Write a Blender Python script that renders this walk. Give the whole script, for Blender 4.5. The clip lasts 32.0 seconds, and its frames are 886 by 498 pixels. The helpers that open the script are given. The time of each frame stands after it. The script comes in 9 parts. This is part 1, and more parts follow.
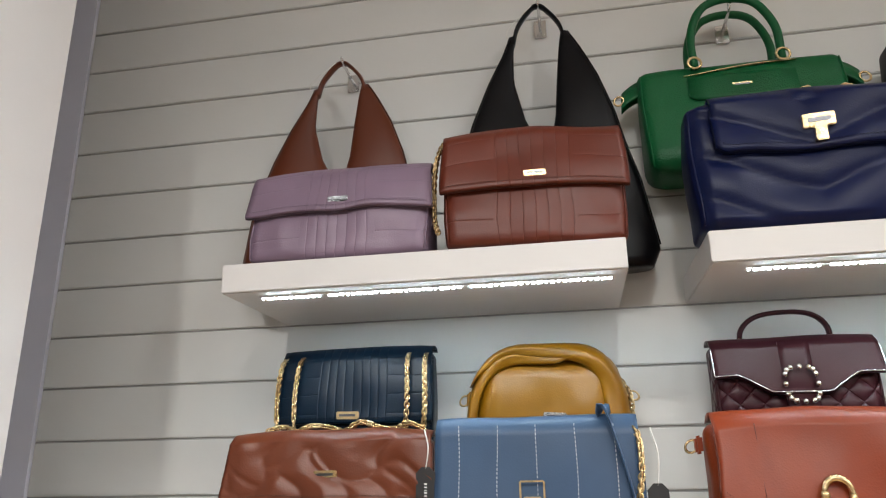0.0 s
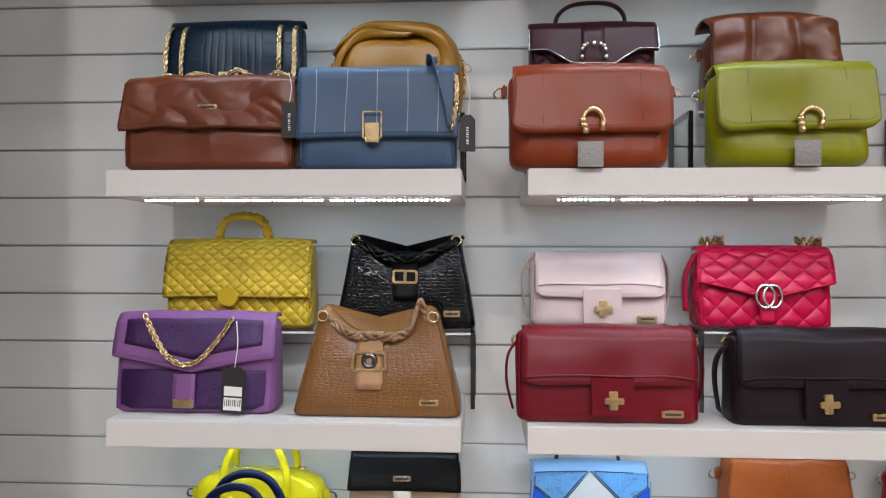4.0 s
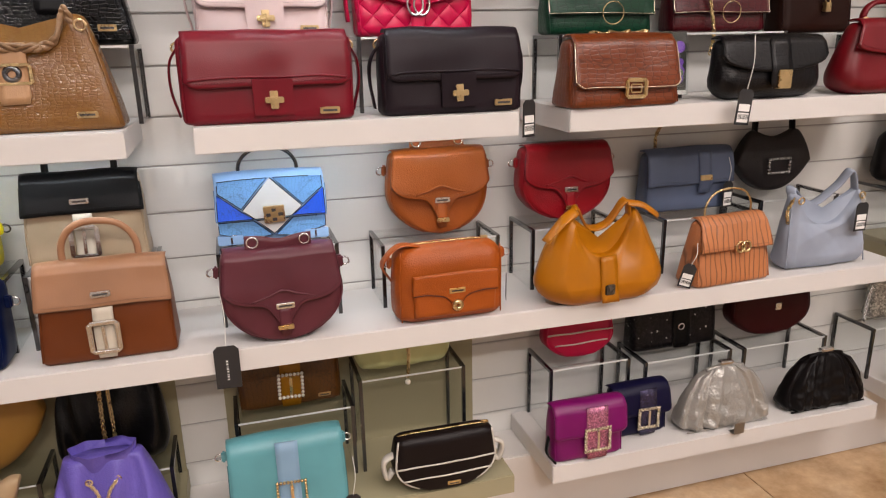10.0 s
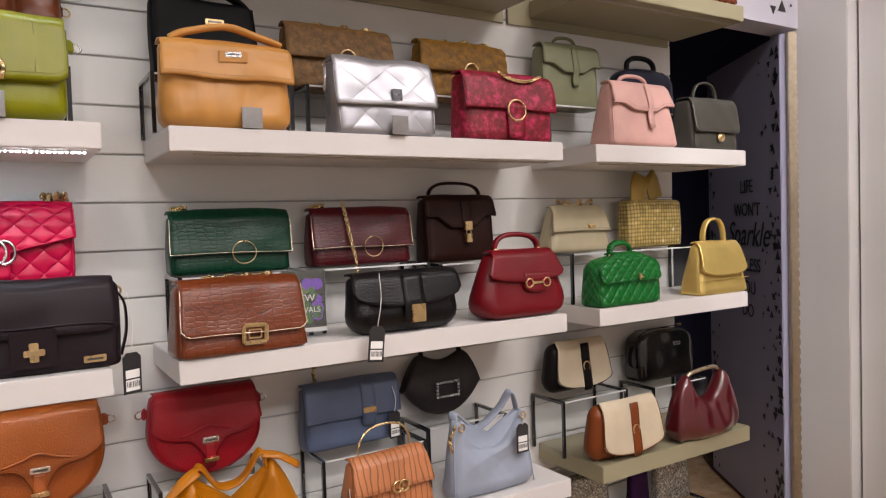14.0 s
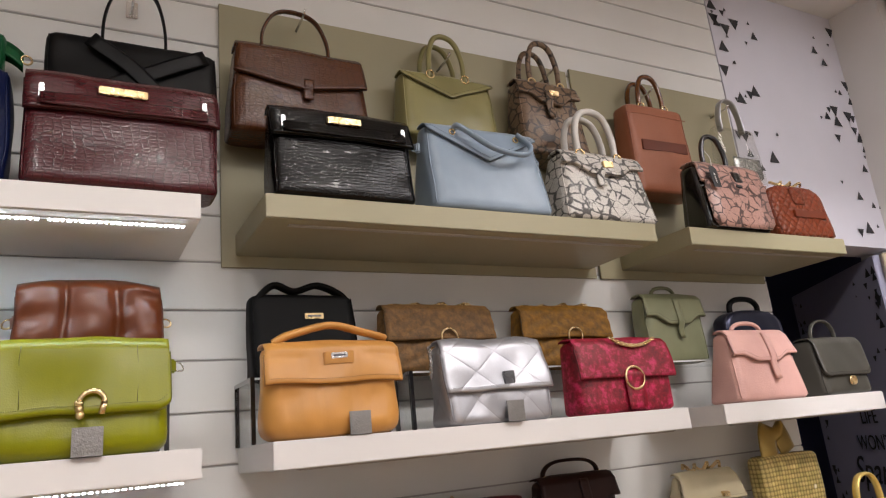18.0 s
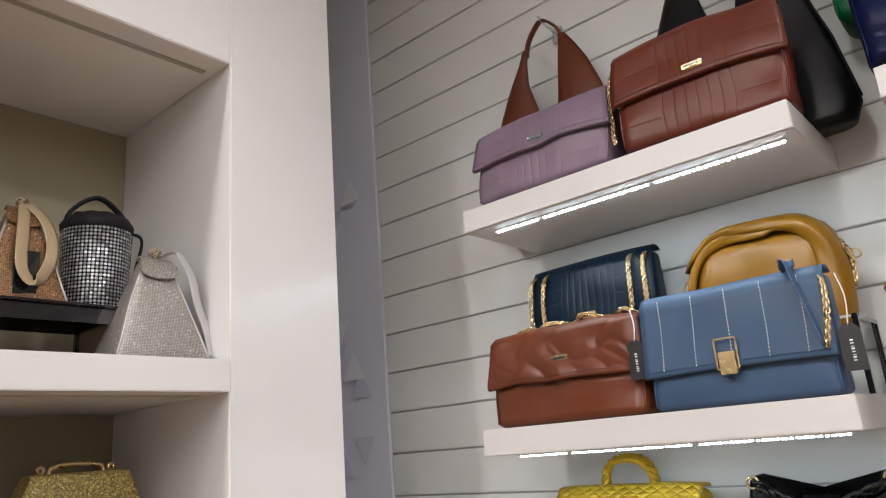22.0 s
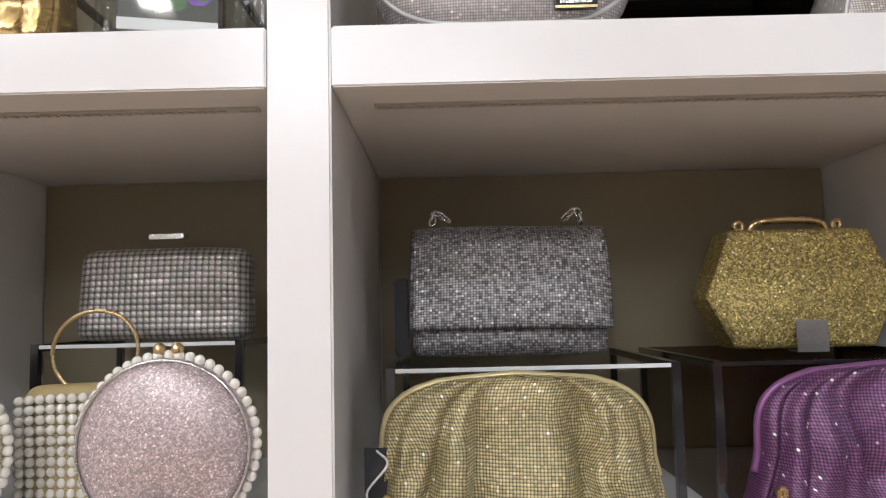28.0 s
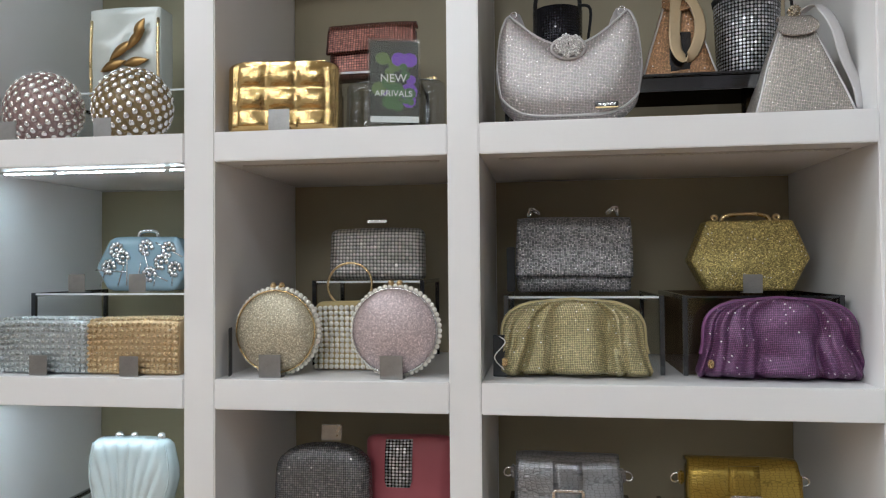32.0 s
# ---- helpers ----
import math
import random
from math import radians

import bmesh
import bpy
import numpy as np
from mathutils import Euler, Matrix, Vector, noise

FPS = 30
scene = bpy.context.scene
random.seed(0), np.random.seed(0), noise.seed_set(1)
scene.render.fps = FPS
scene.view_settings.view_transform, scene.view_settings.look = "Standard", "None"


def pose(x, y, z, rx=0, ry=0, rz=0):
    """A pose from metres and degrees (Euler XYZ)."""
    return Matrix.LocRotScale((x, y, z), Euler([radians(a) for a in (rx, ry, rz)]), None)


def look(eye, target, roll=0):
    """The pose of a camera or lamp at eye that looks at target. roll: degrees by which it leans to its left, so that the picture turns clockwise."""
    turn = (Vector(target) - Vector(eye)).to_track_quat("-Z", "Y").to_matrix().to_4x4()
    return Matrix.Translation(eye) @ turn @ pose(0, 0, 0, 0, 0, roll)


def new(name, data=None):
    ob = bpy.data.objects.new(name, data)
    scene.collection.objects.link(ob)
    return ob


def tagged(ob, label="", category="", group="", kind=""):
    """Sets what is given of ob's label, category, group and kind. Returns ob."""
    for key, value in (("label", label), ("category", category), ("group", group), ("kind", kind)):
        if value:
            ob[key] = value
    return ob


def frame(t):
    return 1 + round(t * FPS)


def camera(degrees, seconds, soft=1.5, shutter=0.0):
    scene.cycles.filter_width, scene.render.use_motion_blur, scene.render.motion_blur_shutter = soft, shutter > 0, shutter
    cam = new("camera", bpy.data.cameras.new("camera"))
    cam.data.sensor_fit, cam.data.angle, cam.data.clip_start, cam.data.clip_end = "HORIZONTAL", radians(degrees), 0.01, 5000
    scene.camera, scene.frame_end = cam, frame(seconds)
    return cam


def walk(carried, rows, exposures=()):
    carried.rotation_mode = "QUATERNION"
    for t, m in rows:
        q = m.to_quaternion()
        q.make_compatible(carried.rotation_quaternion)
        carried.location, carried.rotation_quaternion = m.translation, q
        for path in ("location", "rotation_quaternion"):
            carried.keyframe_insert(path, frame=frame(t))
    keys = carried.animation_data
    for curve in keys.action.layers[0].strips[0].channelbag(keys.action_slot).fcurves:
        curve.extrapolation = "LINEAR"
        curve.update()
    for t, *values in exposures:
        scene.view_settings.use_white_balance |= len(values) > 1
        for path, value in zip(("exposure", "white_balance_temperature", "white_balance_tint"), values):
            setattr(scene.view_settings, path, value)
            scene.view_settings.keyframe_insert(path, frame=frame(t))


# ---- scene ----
EXPOSURES = [(0, 0.02, 6150, 7), (1, -0.03, 6300, 10), (2, -0.2, 6000, 11), (3, -0.36, 5950, 11), (6, -0.34, 5950, 12), (7.2, -0.36, 6300, 13), (8.2, -0.24, 6700, 15), (9, -0.14, 6750, 17), (11, -0.22, 6750, 18), (12, -0.2, 6600, 18), (14, -0.25, 6450, 17), (15.5, -0.27, 6300, 15), (18, -0.17, 6350, 14), (20, -0.22, 6250, 10), (21, -0.12, 5900, 5), (22, -0.03, 6200, 10), (23, 0.06, 6250, 13), (24, 0.06, 6100, 12), (25, -0.02, 6050, 11), (26, 0.08, 5950, 11), (29, 0.2, 5900, 9), (30.5, 0.04, 5850, 8), (32, -0.26, 5700, 4)]
# ---- camera and walk ----
cam = camera(63.90, 32.0, 1.15)
PATH = [
    (0, (0.226, 0.230, 1.616), (-0.118, 2.110, 2.207), -0.97),
    (0.5, (0.233, 0.132, 1.610), (0.102, 2.061, 2.123), -1.79),
    (1, (0.281, 0.107, 1.537), (0.235, 2.046, 2.022), -1.43),
    (1.5, (0.320, 0.057, 1.492), (0.263, 2.020, 1.873), -0.51),
    (2, (0.328, 0.026, 1.442), (0.247, 2.002, 1.740), 0.23),
    (2.5, (0.342, 0.017, 1.425), (0.245, 2.002, 1.643), 0.10),
    (3, (0.348, 0.018, 1.408), (0.235, 2.010, 1.544), -0.09),
    (3.5, (0.347, 0.023, 1.389), (0.229, 2.018, 1.453), -0.03),
    (5.5, (0.357, 0.030, 1.285), (0.271, 2.017, 1.072), 1.01),
    (6, (0.349, 0.021, 1.253), (0.269, 1.996, 0.945), 1.15),
    (6.5, (0.339, 0.013, 1.219), (0.245, 1.969, 0.814), 1.12),
    (7, (0.343, 0.011, 1.193), (0.225, 1.942, 0.685), 0.98),
    (7.5, (0.351, 0.022, 1.184), (0.225, 1.925, 0.580), 0.97),
    (8, (0.366, 0.016, 1.167), (0.258, 1.907, 0.525), 0.91),
    (8.5, (0.391, 0.000, 1.165), (0.350, 1.895, 0.525), 0.47),
    (9, (0.435, -0.012, 1.174), (0.525, 1.889, 0.561), -0.15),
    (9.5, (0.463, -0.051, 1.193), (0.776, 1.835, 0.606), -0.60),
    (10, (0.486, -0.098, 1.213), (1.024, 1.743, 0.644), -1.11),
    (10.5, (0.523, -0.131, 1.229), (1.237, 1.655, 0.682), -1.24),
    (11, (0.571, -0.145, 1.232), (1.431, 1.589, 0.726), -0.88),
    (11.5, (0.642, -0.146, 1.239), (1.585, 1.557, 0.780), -0.48),
    (12, (0.714, -0.129, 1.250), (1.703, 1.560, 0.838), -0.28),
    (12.5, (0.787, -0.129, 1.258), (1.789, 1.565, 0.900), -0.46),
    (13, (0.841, -0.129, 1.255), (1.850, 1.573, 0.967), -1.04),
    (13.5, (0.866, -0.131, 1.270), (1.891, 1.576, 1.078), -1.58),
    (14, (0.879, -0.142, 1.310), (1.932, 1.557, 1.236), -1.76),
    (14.5, (0.876, -0.151, 1.335), (1.937, 1.545, 1.366), -1.72),
    (15, (0.866, -0.158, 1.358), (1.912, 1.541, 1.495), -1.75),
    (15.5, (0.862, -0.168, 1.382), (1.889, 1.532, 1.614), -1.91),
    (17.5, (0.850, -0.048, 1.451), (1.803, 1.642, 1.935), -3.99),
    (18, (0.835, 0.023, 1.469), (1.768, 1.710, 2.003), -5.59),
    (18.5, (0.822, 0.063, 1.474), (1.655, 1.794, 2.029), -6.62),
    (19, (0.819, 0.132, 1.474), (1.443, 1.942, 2.053), -6.93),
    (19.5, (0.811, 0.179, 1.541), (1.122, 2.089, 2.046), -6.14),
    (20, (0.744, 0.215, 1.543), (0.712, 2.151, 2.043), -6.00),
    (20.5, (0.703, 0.235, 1.500), (0.254, 2.097, 2.079), -5.38),
    (21, (0.660, 0.231, 1.500), (-0.158, 1.968, 2.062), -5.13),
    (21.5, (0.609, 0.208, 1.495), (-0.475, 1.799, 2.039), -4.90),
    (22, (0.527, 0.165, 1.475), (-0.716, 1.635, 2.017), -4.67),
    (22.5, (0.441, 0.176, 1.464), (-0.968, 1.494, 1.989), -3.60),
    (23, (0.314, 0.232, 1.478), (-1.222, 1.401, 2.002), -3.21),
    (23.5, (0.188, 0.257, 1.497), (-1.458, 1.248, 2.053), -3.82),
    (24, (0.067, 0.303, 1.513), (-1.678, 1.089, 2.090), -4.48),
    (24.5, (-0.011, 0.408, 1.531), (-1.830, 0.983, 2.132), -4.39),
    (25, (-0.046, 0.468, 1.531), (-1.904, 0.877, 2.151), -4.22),
    (25.5, (-0.053, 0.477, 1.519), (-1.937, 0.745, 2.134), -4.15),
    (26, (-0.047, 0.446, 1.495), (-1.965, 0.527, 2.055), -3.04),
    (26.5, (-0.042, 0.380, 1.481), (-1.986, 0.386, 1.951), -2.86),
    (28.5, (0.104, 0.288, 1.369), (-1.895, 0.277, 1.431), -0.59),
    (29, (0.113, 0.311, 1.343), (-1.886, 0.253, 1.302), -0.27),
    (29.5, (0.165, 0.342, 1.346), (-1.822, 0.142, 1.249), -0.50),
    (30, (0.264, 0.344, 1.366), (-1.700, -0.026, 1.276), -1.16),
    (30.5, (0.346, 0.337, 1.385), (-1.604, -0.102, 1.332), -1.64),
    (31, (0.454, 0.302, 1.400), (-1.507, -0.089, 1.391), -1.61),
    (31.5, (0.563, 0.285, 1.393), (-1.413, -0.028, 1.414), -1.12),
    (32, (0.673, 0.302, 1.407), (-1.307, 0.023, 1.454), -0.47),
]
walk(cam, [(t, look(eye, target, roll)) for t, eye, target, roll in PATH], EXPOSURES)

# ---- light: unseen ceiling spots and added fill lamps; LED strips come with their shelves ----
world = bpy.data.worlds.new("world")
scene.world = world
world.use_nodes = True
world.node_tree.nodes["Background"].inputs[0].default_value = (0.9, 0.93, 1.0, 1)
world.node_tree.nodes["Background"].inputs[1].default_value = 0.05

FRONT, WALL, CEIL = 1.225, 1.49, 3.0     # shelf front edge, slat wall face, ceiling
LEVEL = [1.928, 1.503, 1.07, 0.645, 0.244]  # shelf tops, from the top down
THICK = 0.047


def lamp(kind, place, target, watts, size, colour, spread=None, blend=0.4):
    data = bpy.data.lights.new("lamp", kind)
    data.energy, data.color = watts, colour
    if kind == "SPOT":
        data.spot_size, data.spot_blend, data.shadow_soft_size = radians(spread), blend, size
    else:
        data.shape, data.size, data.size_y = "RECTANGLE", size[0], size[1]
        if spread:
            data.spread = radians(spread)
    ob = new("lamp", data)
    ob.matrix_world = look(place, target)
    return ob


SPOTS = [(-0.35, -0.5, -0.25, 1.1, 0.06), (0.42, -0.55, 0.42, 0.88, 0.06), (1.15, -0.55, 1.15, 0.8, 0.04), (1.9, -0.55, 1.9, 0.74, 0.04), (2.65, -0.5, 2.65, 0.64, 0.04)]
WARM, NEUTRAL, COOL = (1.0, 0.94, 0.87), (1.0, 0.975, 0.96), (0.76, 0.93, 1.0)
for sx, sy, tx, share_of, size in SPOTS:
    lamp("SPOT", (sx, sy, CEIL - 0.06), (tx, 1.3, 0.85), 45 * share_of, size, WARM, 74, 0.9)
    # second unseen row, added farther back for the low shelves
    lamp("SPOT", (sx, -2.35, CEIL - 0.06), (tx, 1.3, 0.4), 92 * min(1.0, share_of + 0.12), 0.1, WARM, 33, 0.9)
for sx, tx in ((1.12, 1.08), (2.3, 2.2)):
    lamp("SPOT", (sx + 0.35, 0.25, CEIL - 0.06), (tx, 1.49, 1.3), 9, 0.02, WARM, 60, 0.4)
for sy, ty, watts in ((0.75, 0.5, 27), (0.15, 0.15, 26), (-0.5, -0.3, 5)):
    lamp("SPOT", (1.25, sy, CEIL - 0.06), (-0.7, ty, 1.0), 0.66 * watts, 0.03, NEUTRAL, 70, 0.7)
# added fills from across the room, to brighten the cubby interiors
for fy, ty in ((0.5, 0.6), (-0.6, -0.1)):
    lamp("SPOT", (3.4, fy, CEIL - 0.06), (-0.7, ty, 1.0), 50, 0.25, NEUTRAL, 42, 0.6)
# added spot for the open door leaf
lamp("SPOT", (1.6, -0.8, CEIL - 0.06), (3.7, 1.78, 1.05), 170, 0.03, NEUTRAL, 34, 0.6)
# added spot for the lavender strip and the upper left wall
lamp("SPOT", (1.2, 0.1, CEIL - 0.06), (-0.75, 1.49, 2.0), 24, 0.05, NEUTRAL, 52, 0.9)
# added spot for the wall over the doorway
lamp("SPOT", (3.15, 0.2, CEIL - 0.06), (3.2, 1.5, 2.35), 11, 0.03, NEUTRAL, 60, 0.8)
# added downlights whose floor bounce brightens the shelf undersides
for dx, dy in ((0.75, 0.25), (0.8, -0.75)):
    lamp("SPOT", (dx, dy, CEIL - 0.06), (dx, dy, 0), 75, 0.05, NEUTRAL, 46, 0.5)
# added soft fill below the ceiling, no source known
for px, py, watts in ((0.45, -1.2, 19), (2.0, -1.9, 22), (2.7, -0.4, 30)):
    lamp("AREA", (px, py, CEIL - 0.03), (px, py, 0), watts, (1.1, 1.1), (1.0, 0.97, 0.94))

# ---- materials ----
def nodes_of(name):
    m = bpy.data.materials.new(name)
    m.use_nodes = True
    nt = m.node_tree
    return m, nt, nt.nodes["Principled BSDF"]


def link(nt, a, b):
    nt.links.new(a, b)


def coords(nt, scale=(1, 1, 1), kind="Object"):
    tc, mp = nt.nodes.new("ShaderNodeTexCoord"), nt.nodes.new("ShaderNodeMapping")
    mp.inputs["Scale"].default_value = scale
    link(nt, tc.outputs[kind], mp.inputs["Vector"])
    return mp.outputs["Vector"]


def tex_noise(nt, vec, scale, detail=3, rough=0.55):
    n = nt.nodes.new("ShaderNodeTexNoise")
    n.inputs["Scale"].default_value, n.inputs["Detail"].default_value, n.inputs["Roughness"].default_value = scale, detail, rough
    link(nt, vec, n.inputs["Vector"])
    return n.outputs["Fac"]


def tex_cells(nt, vec, scale, feature="F1", rand=1.0):
    n = nt.nodes.new("ShaderNodeTexVoronoi")
    n.feature = feature
    n.inputs["Scale"].default_value, n.inputs["Randomness"].default_value = scale, rand
    link(nt, vec, n.inputs["Vector"])
    return n


def ramp(nt, fac, stops):
    r = nt.nodes.new("ShaderNodeValToRGB")
    e = r.color_ramp.elements
    e[0].position, e[0].color = stops[0][0], (*stops[0][1], 1)
    e[1].position, e[1].color = stops[-1][0], (*stops[-1][1], 1)
    for p, c in stops[1:-1]:
        x = e.new(p)
        x.color = (*c, 1)
    link(nt, fac, r.inputs["Fac"])
    return r.outputs["Color"]


def maths(nt, op, a, b=0.5):
    n = nt.nodes.new("ShaderNodeMath")
    n.operation = op
    for i, v in enumerate((a, b)):
        if isinstance(v, (int, float)):
            n.inputs[i].default_value = v
        else:
            link(nt, v, n.inputs[i])
    return n.outputs[0]


def mixc(nt, fac, a, b, mode="MIX"):
    n = nt.nodes.new("ShaderNodeMix")
    n.data_type, n.blend_type = "RGBA", mode
    for i, v in ((0, fac), (6, a), (7, b)):
        if isinstance(v, (int, float)):
            n.inputs[i].default_value = v
        elif isinstance(v, tuple):
            n.inputs[i].default_value = (*v, 1)
        else:
            link(nt, v, n.inputs[i])
    return n.outputs[2]


def bump(nt, p, height, strength, dist, normal=None):
    b = nt.nodes.new("ShaderNodeBump")
    b.inputs["Strength"].default_value, b.inputs["Distance"].default_value = strength, dist
    link(nt, height, b.inputs["Height"])
    if normal is not None:
        link(nt, normal, b.inputs["Normal"])
    link(nt, b.outputs["Normal"], p.inputs["Normal"])
    return b.outputs["Normal"]


def shade(c, k):
    return tuple(min(1.0, v * k) for v in c)


MATS = {}


def paint(name, c, rough=0.45, wear=0.06):
    """Painted board: faint mottling, roller texture, a little grime."""
    if name in MATS:
        return MATS[name]
    m, nt, p = nodes_of(name)
    v = coords(nt)
    a, b = tex_noise(nt, v, 2.2, 4), tex_noise(nt, v, 90, 2)
    col = ramp(nt, a, [(0.3, shade(c, 1 - wear)), (0.7, shade(c, 1 + wear * 0.4))])
    link(nt, col, p.inputs["Base Color"])
    link(nt, ramp(nt, tex_noise(nt, v, 7, 3), [(0.3, (rough - 0.02,) * 3), (0.75, (rough + (0.02 if rough < 0.3 else 0.08),) * 3)]), p.inputs["Roughness"])
    bump(nt, p, b, 0.12, 0.001)
    MATS[name] = m
    return m


def leather(c, kind="smooth", rough=0.42, second=None, scale=1.0, stitch=None):
    """Leather and fabric of the bags, by grain: smooth, pebble, croc, snake, patent, velvet, satin, woven."""
    key = ("leather", c, kind, rough, second, scale, stitch)
    if key in MATS:
        return MATS[key]
    m, nt, p = nodes_of("leather_" + kind)
    v = coords(nt)
    big = tex_noise(nt, v, 9, 3)
    col = ramp(nt, big, [(0.3, shade(c, 0.88)), (0.72, shade(c, 1.08))])
    if kind in ("smooth", "pebble"):
        rough += 0.03
    if kind in ("smooth", "pebble", "patent"):
        size = {"smooth": 420, "pebble": 330, "patent": 60}[kind]
        cells = tex_cells(nt, v, size * scale, "F1")
        fine = tex_noise(nt, v, 26, 4)
        h = maths(nt, "ADD", maths(nt, "MULTIPLY", cells.outputs["Distance"], {"smooth": 0.35, "pebble": 1.0, "patent": 0.1}[kind]), maths(nt, "MULTIPLY", fine, 0.7))
        bump(nt, p, h, {"smooth": 0.25, "pebble": 0.5, "patent": 0.2}[kind], 0.0012)
        p.inputs["Specular IOR Level"].default_value = 0.5 if kind == "patent" else 0.36 if max(c) > 0.05 else 0.18
    elif kind in ("croc", "snake"):
        vc = coords(nt, (0.6, 1.0, 1.25) if kind == "croc" else (1, 1, 1.2))
        warp = mixc(nt, 0.02 if kind == "croc" else 0.03, vc, nt_colour_noise(nt, vc))
        e = tex_cells(nt, warp, (120 if kind == "croc" else 130) * scale, "DISTANCE_TO_EDGE", 0.42)
        line = ramp(nt, e.outputs["Distance"], [(0.0, (0, 0, 0)), (0.085, (1, 1, 1))])
        dome = ramp(nt, e.outputs["Distance"], [(0.0, (0, 0, 0)), (0.1, (0.6, 0.6, 0.6)), (0.4, (1, 1, 1))])
        if kind == "snake":
            patch = tex_cells(nt, warp, 34 * scale, "DISTANCE_TO_EDGE", 0.8)
            blot = ramp(nt, maths(nt, "ADD", patch.outputs["Distance"], maths(nt, "MULTIPLY", tex_noise(nt, v, 24 * scale, 4, 0.65), 0.6)), [(0.33, second or (0.05, 0.04, 0.035)), (0.4, c)])
            col = mixc(nt, 0.9, col, blot)
        col = mixc(nt, line, second or shade(c, 0.5), col) if kind == "croc" else mixc(nt, 0.3, col, mixc(nt, 1.0, col, line, "MULTIPLY"))
        dim = max(c) < 0.05
        bump(nt, p, dome, 0.28, 0.0014)
        p.inputs["Specular IOR Level"].default_value = 0.3 if dim else 0.45
    elif kind == "ripple":
        w = nt.nodes.new("ShaderNodeTexWave")
        w.bands_direction = "X"
        w.inputs["Scale"].default_value, w.inputs["Distortion"].default_value, w.inputs["Detail Scale"].default_value = 22 * scale, 5.0, 1.2
        link(nt, coords(nt, (1, 1, 0.35)), w.inputs["Vector"])
        line = ramp(nt, w.outputs["Fac"], [(0.0, (0, 0, 0)), (0.22, (1, 1, 1))])
        col = mixc(nt, line, shade(c, 0.45), col)
        bump(nt, p, line, 0.5, 0.002)
    elif kind == "velvet":
        fine = tex_noise(nt, v, 55, 5, 0.7)
        col = ramp(nt, fine, [(0.36, shade(c, 0.5 if second else 0.6)), (0.5, c), (0.66, second or shade(c, 1.6))])
        bump(nt, p, fine, 0.6, 0.003)
        p.inputs["Sheen Weight"].default_value = 0.7
        p.inputs["Sheen Tint"].default_value = (*shade(c, 2.2), 1)
    elif kind == "satin":
        fine = tex_noise(nt, v, 160, 3)
        bump(nt, p, fine, 0.2, 0.001)
        p.inputs["Metallic"].default_value = 0.75
    elif kind == "woven":
        w = nt.nodes.new("ShaderNodeTexChecker")
        w.inputs["Scale"].default_value = 150 * scale
        link(nt, v, w.inputs["Vector"])
        bump(nt, p, w.outputs["Fac"], 0.6, 0.002)
    if stitch:
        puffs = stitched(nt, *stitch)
        # crease shade put into the colour: leather darkens along the quilting valleys
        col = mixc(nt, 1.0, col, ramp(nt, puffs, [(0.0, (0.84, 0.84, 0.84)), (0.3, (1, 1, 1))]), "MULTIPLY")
        below = p.inputs["Normal"].links[0].from_socket if p.inputs["Normal"].links else None
        bump(nt, p, puffs, 1.0, 0.0016 if kind == "satin" else 0.004 if stitch[0] == "diamond" else 0.0016, below)
    link(nt, col, p.inputs["Base Color"])
    p.inputs["Roughness"].default_value = rough
    if kind == "patent":
        p.inputs["Coat Weight"].default_value, p.inputs["Coat Roughness"].default_value = 0.8, 0.06
    MATS[key] = m
    return m


def stitched(nt, kind, cell, half=0.06):
    """Height of quilting over the flat map in metres: diamonds, or upright bars between level rows."""
    sep = nt.nodes.new("ShaderNodeSeparateXYZ")
    link(nt, coords(nt, kind="UV"), sep.inputs[0])
    u, v = sep.outputs[0], sep.outputs[1]

    def rib(x, step, power):
        return maths(nt, "POWER", maths(nt, "ABSOLUTE", maths(nt, "SINE", maths(nt, "MULTIPLY", x, math.pi / step))), power)

    if kind == "diamond":
        return maths(nt, "MULTIPLY", rib(maths(nt, "ADD", u, v), cell, 0.45), rib(maths(nt, "SUBTRACT", u, v), cell, 0.45))
    inside = maths(nt, "LESS_THAN", maths(nt, "ABSOLUTE", u), half)
    return maths(nt, "ADD", maths(nt, "MULTIPLY", inside, rib(u, cell, 0.14)), maths(nt, "MULTIPLY", maths(nt, "SUBTRACT", 1.0, inside), rib(v, cell * 2.6, 0.09)))


def nt_colour_noise(nt, vec):
    n = nt.nodes.new("ShaderNodeTexNoise")
    n.inputs["Scale"].default_value = 14
    link(nt, vec, n.inputs["Vector"])
    return n.outputs["Color"]


def metal(name, c, rough=0.22):
    if name in MATS:
        return MATS[name]
    m, nt, p = nodes_of(name)
    v = coords(nt)
    p.inputs["Metallic"].default_value = 1.0
    link(nt, ramp(nt, tex_noise(nt, v, 60, 3), [(0.3, shade(c, 0.85)), (0.7, c)]), p.inputs["Base Color"])
    link(nt, ramp(nt, tex_noise(nt, v, 25, 3), [(0.3, (rough * 0.7,) * 3), (0.7, (rough * 1.4,) * 3)]), p.inputs["Roughness"])
    bump(nt, p, tex_noise(nt, v, 260, 2), 0.35, 0.002)
    MATS[name] = m
    return m


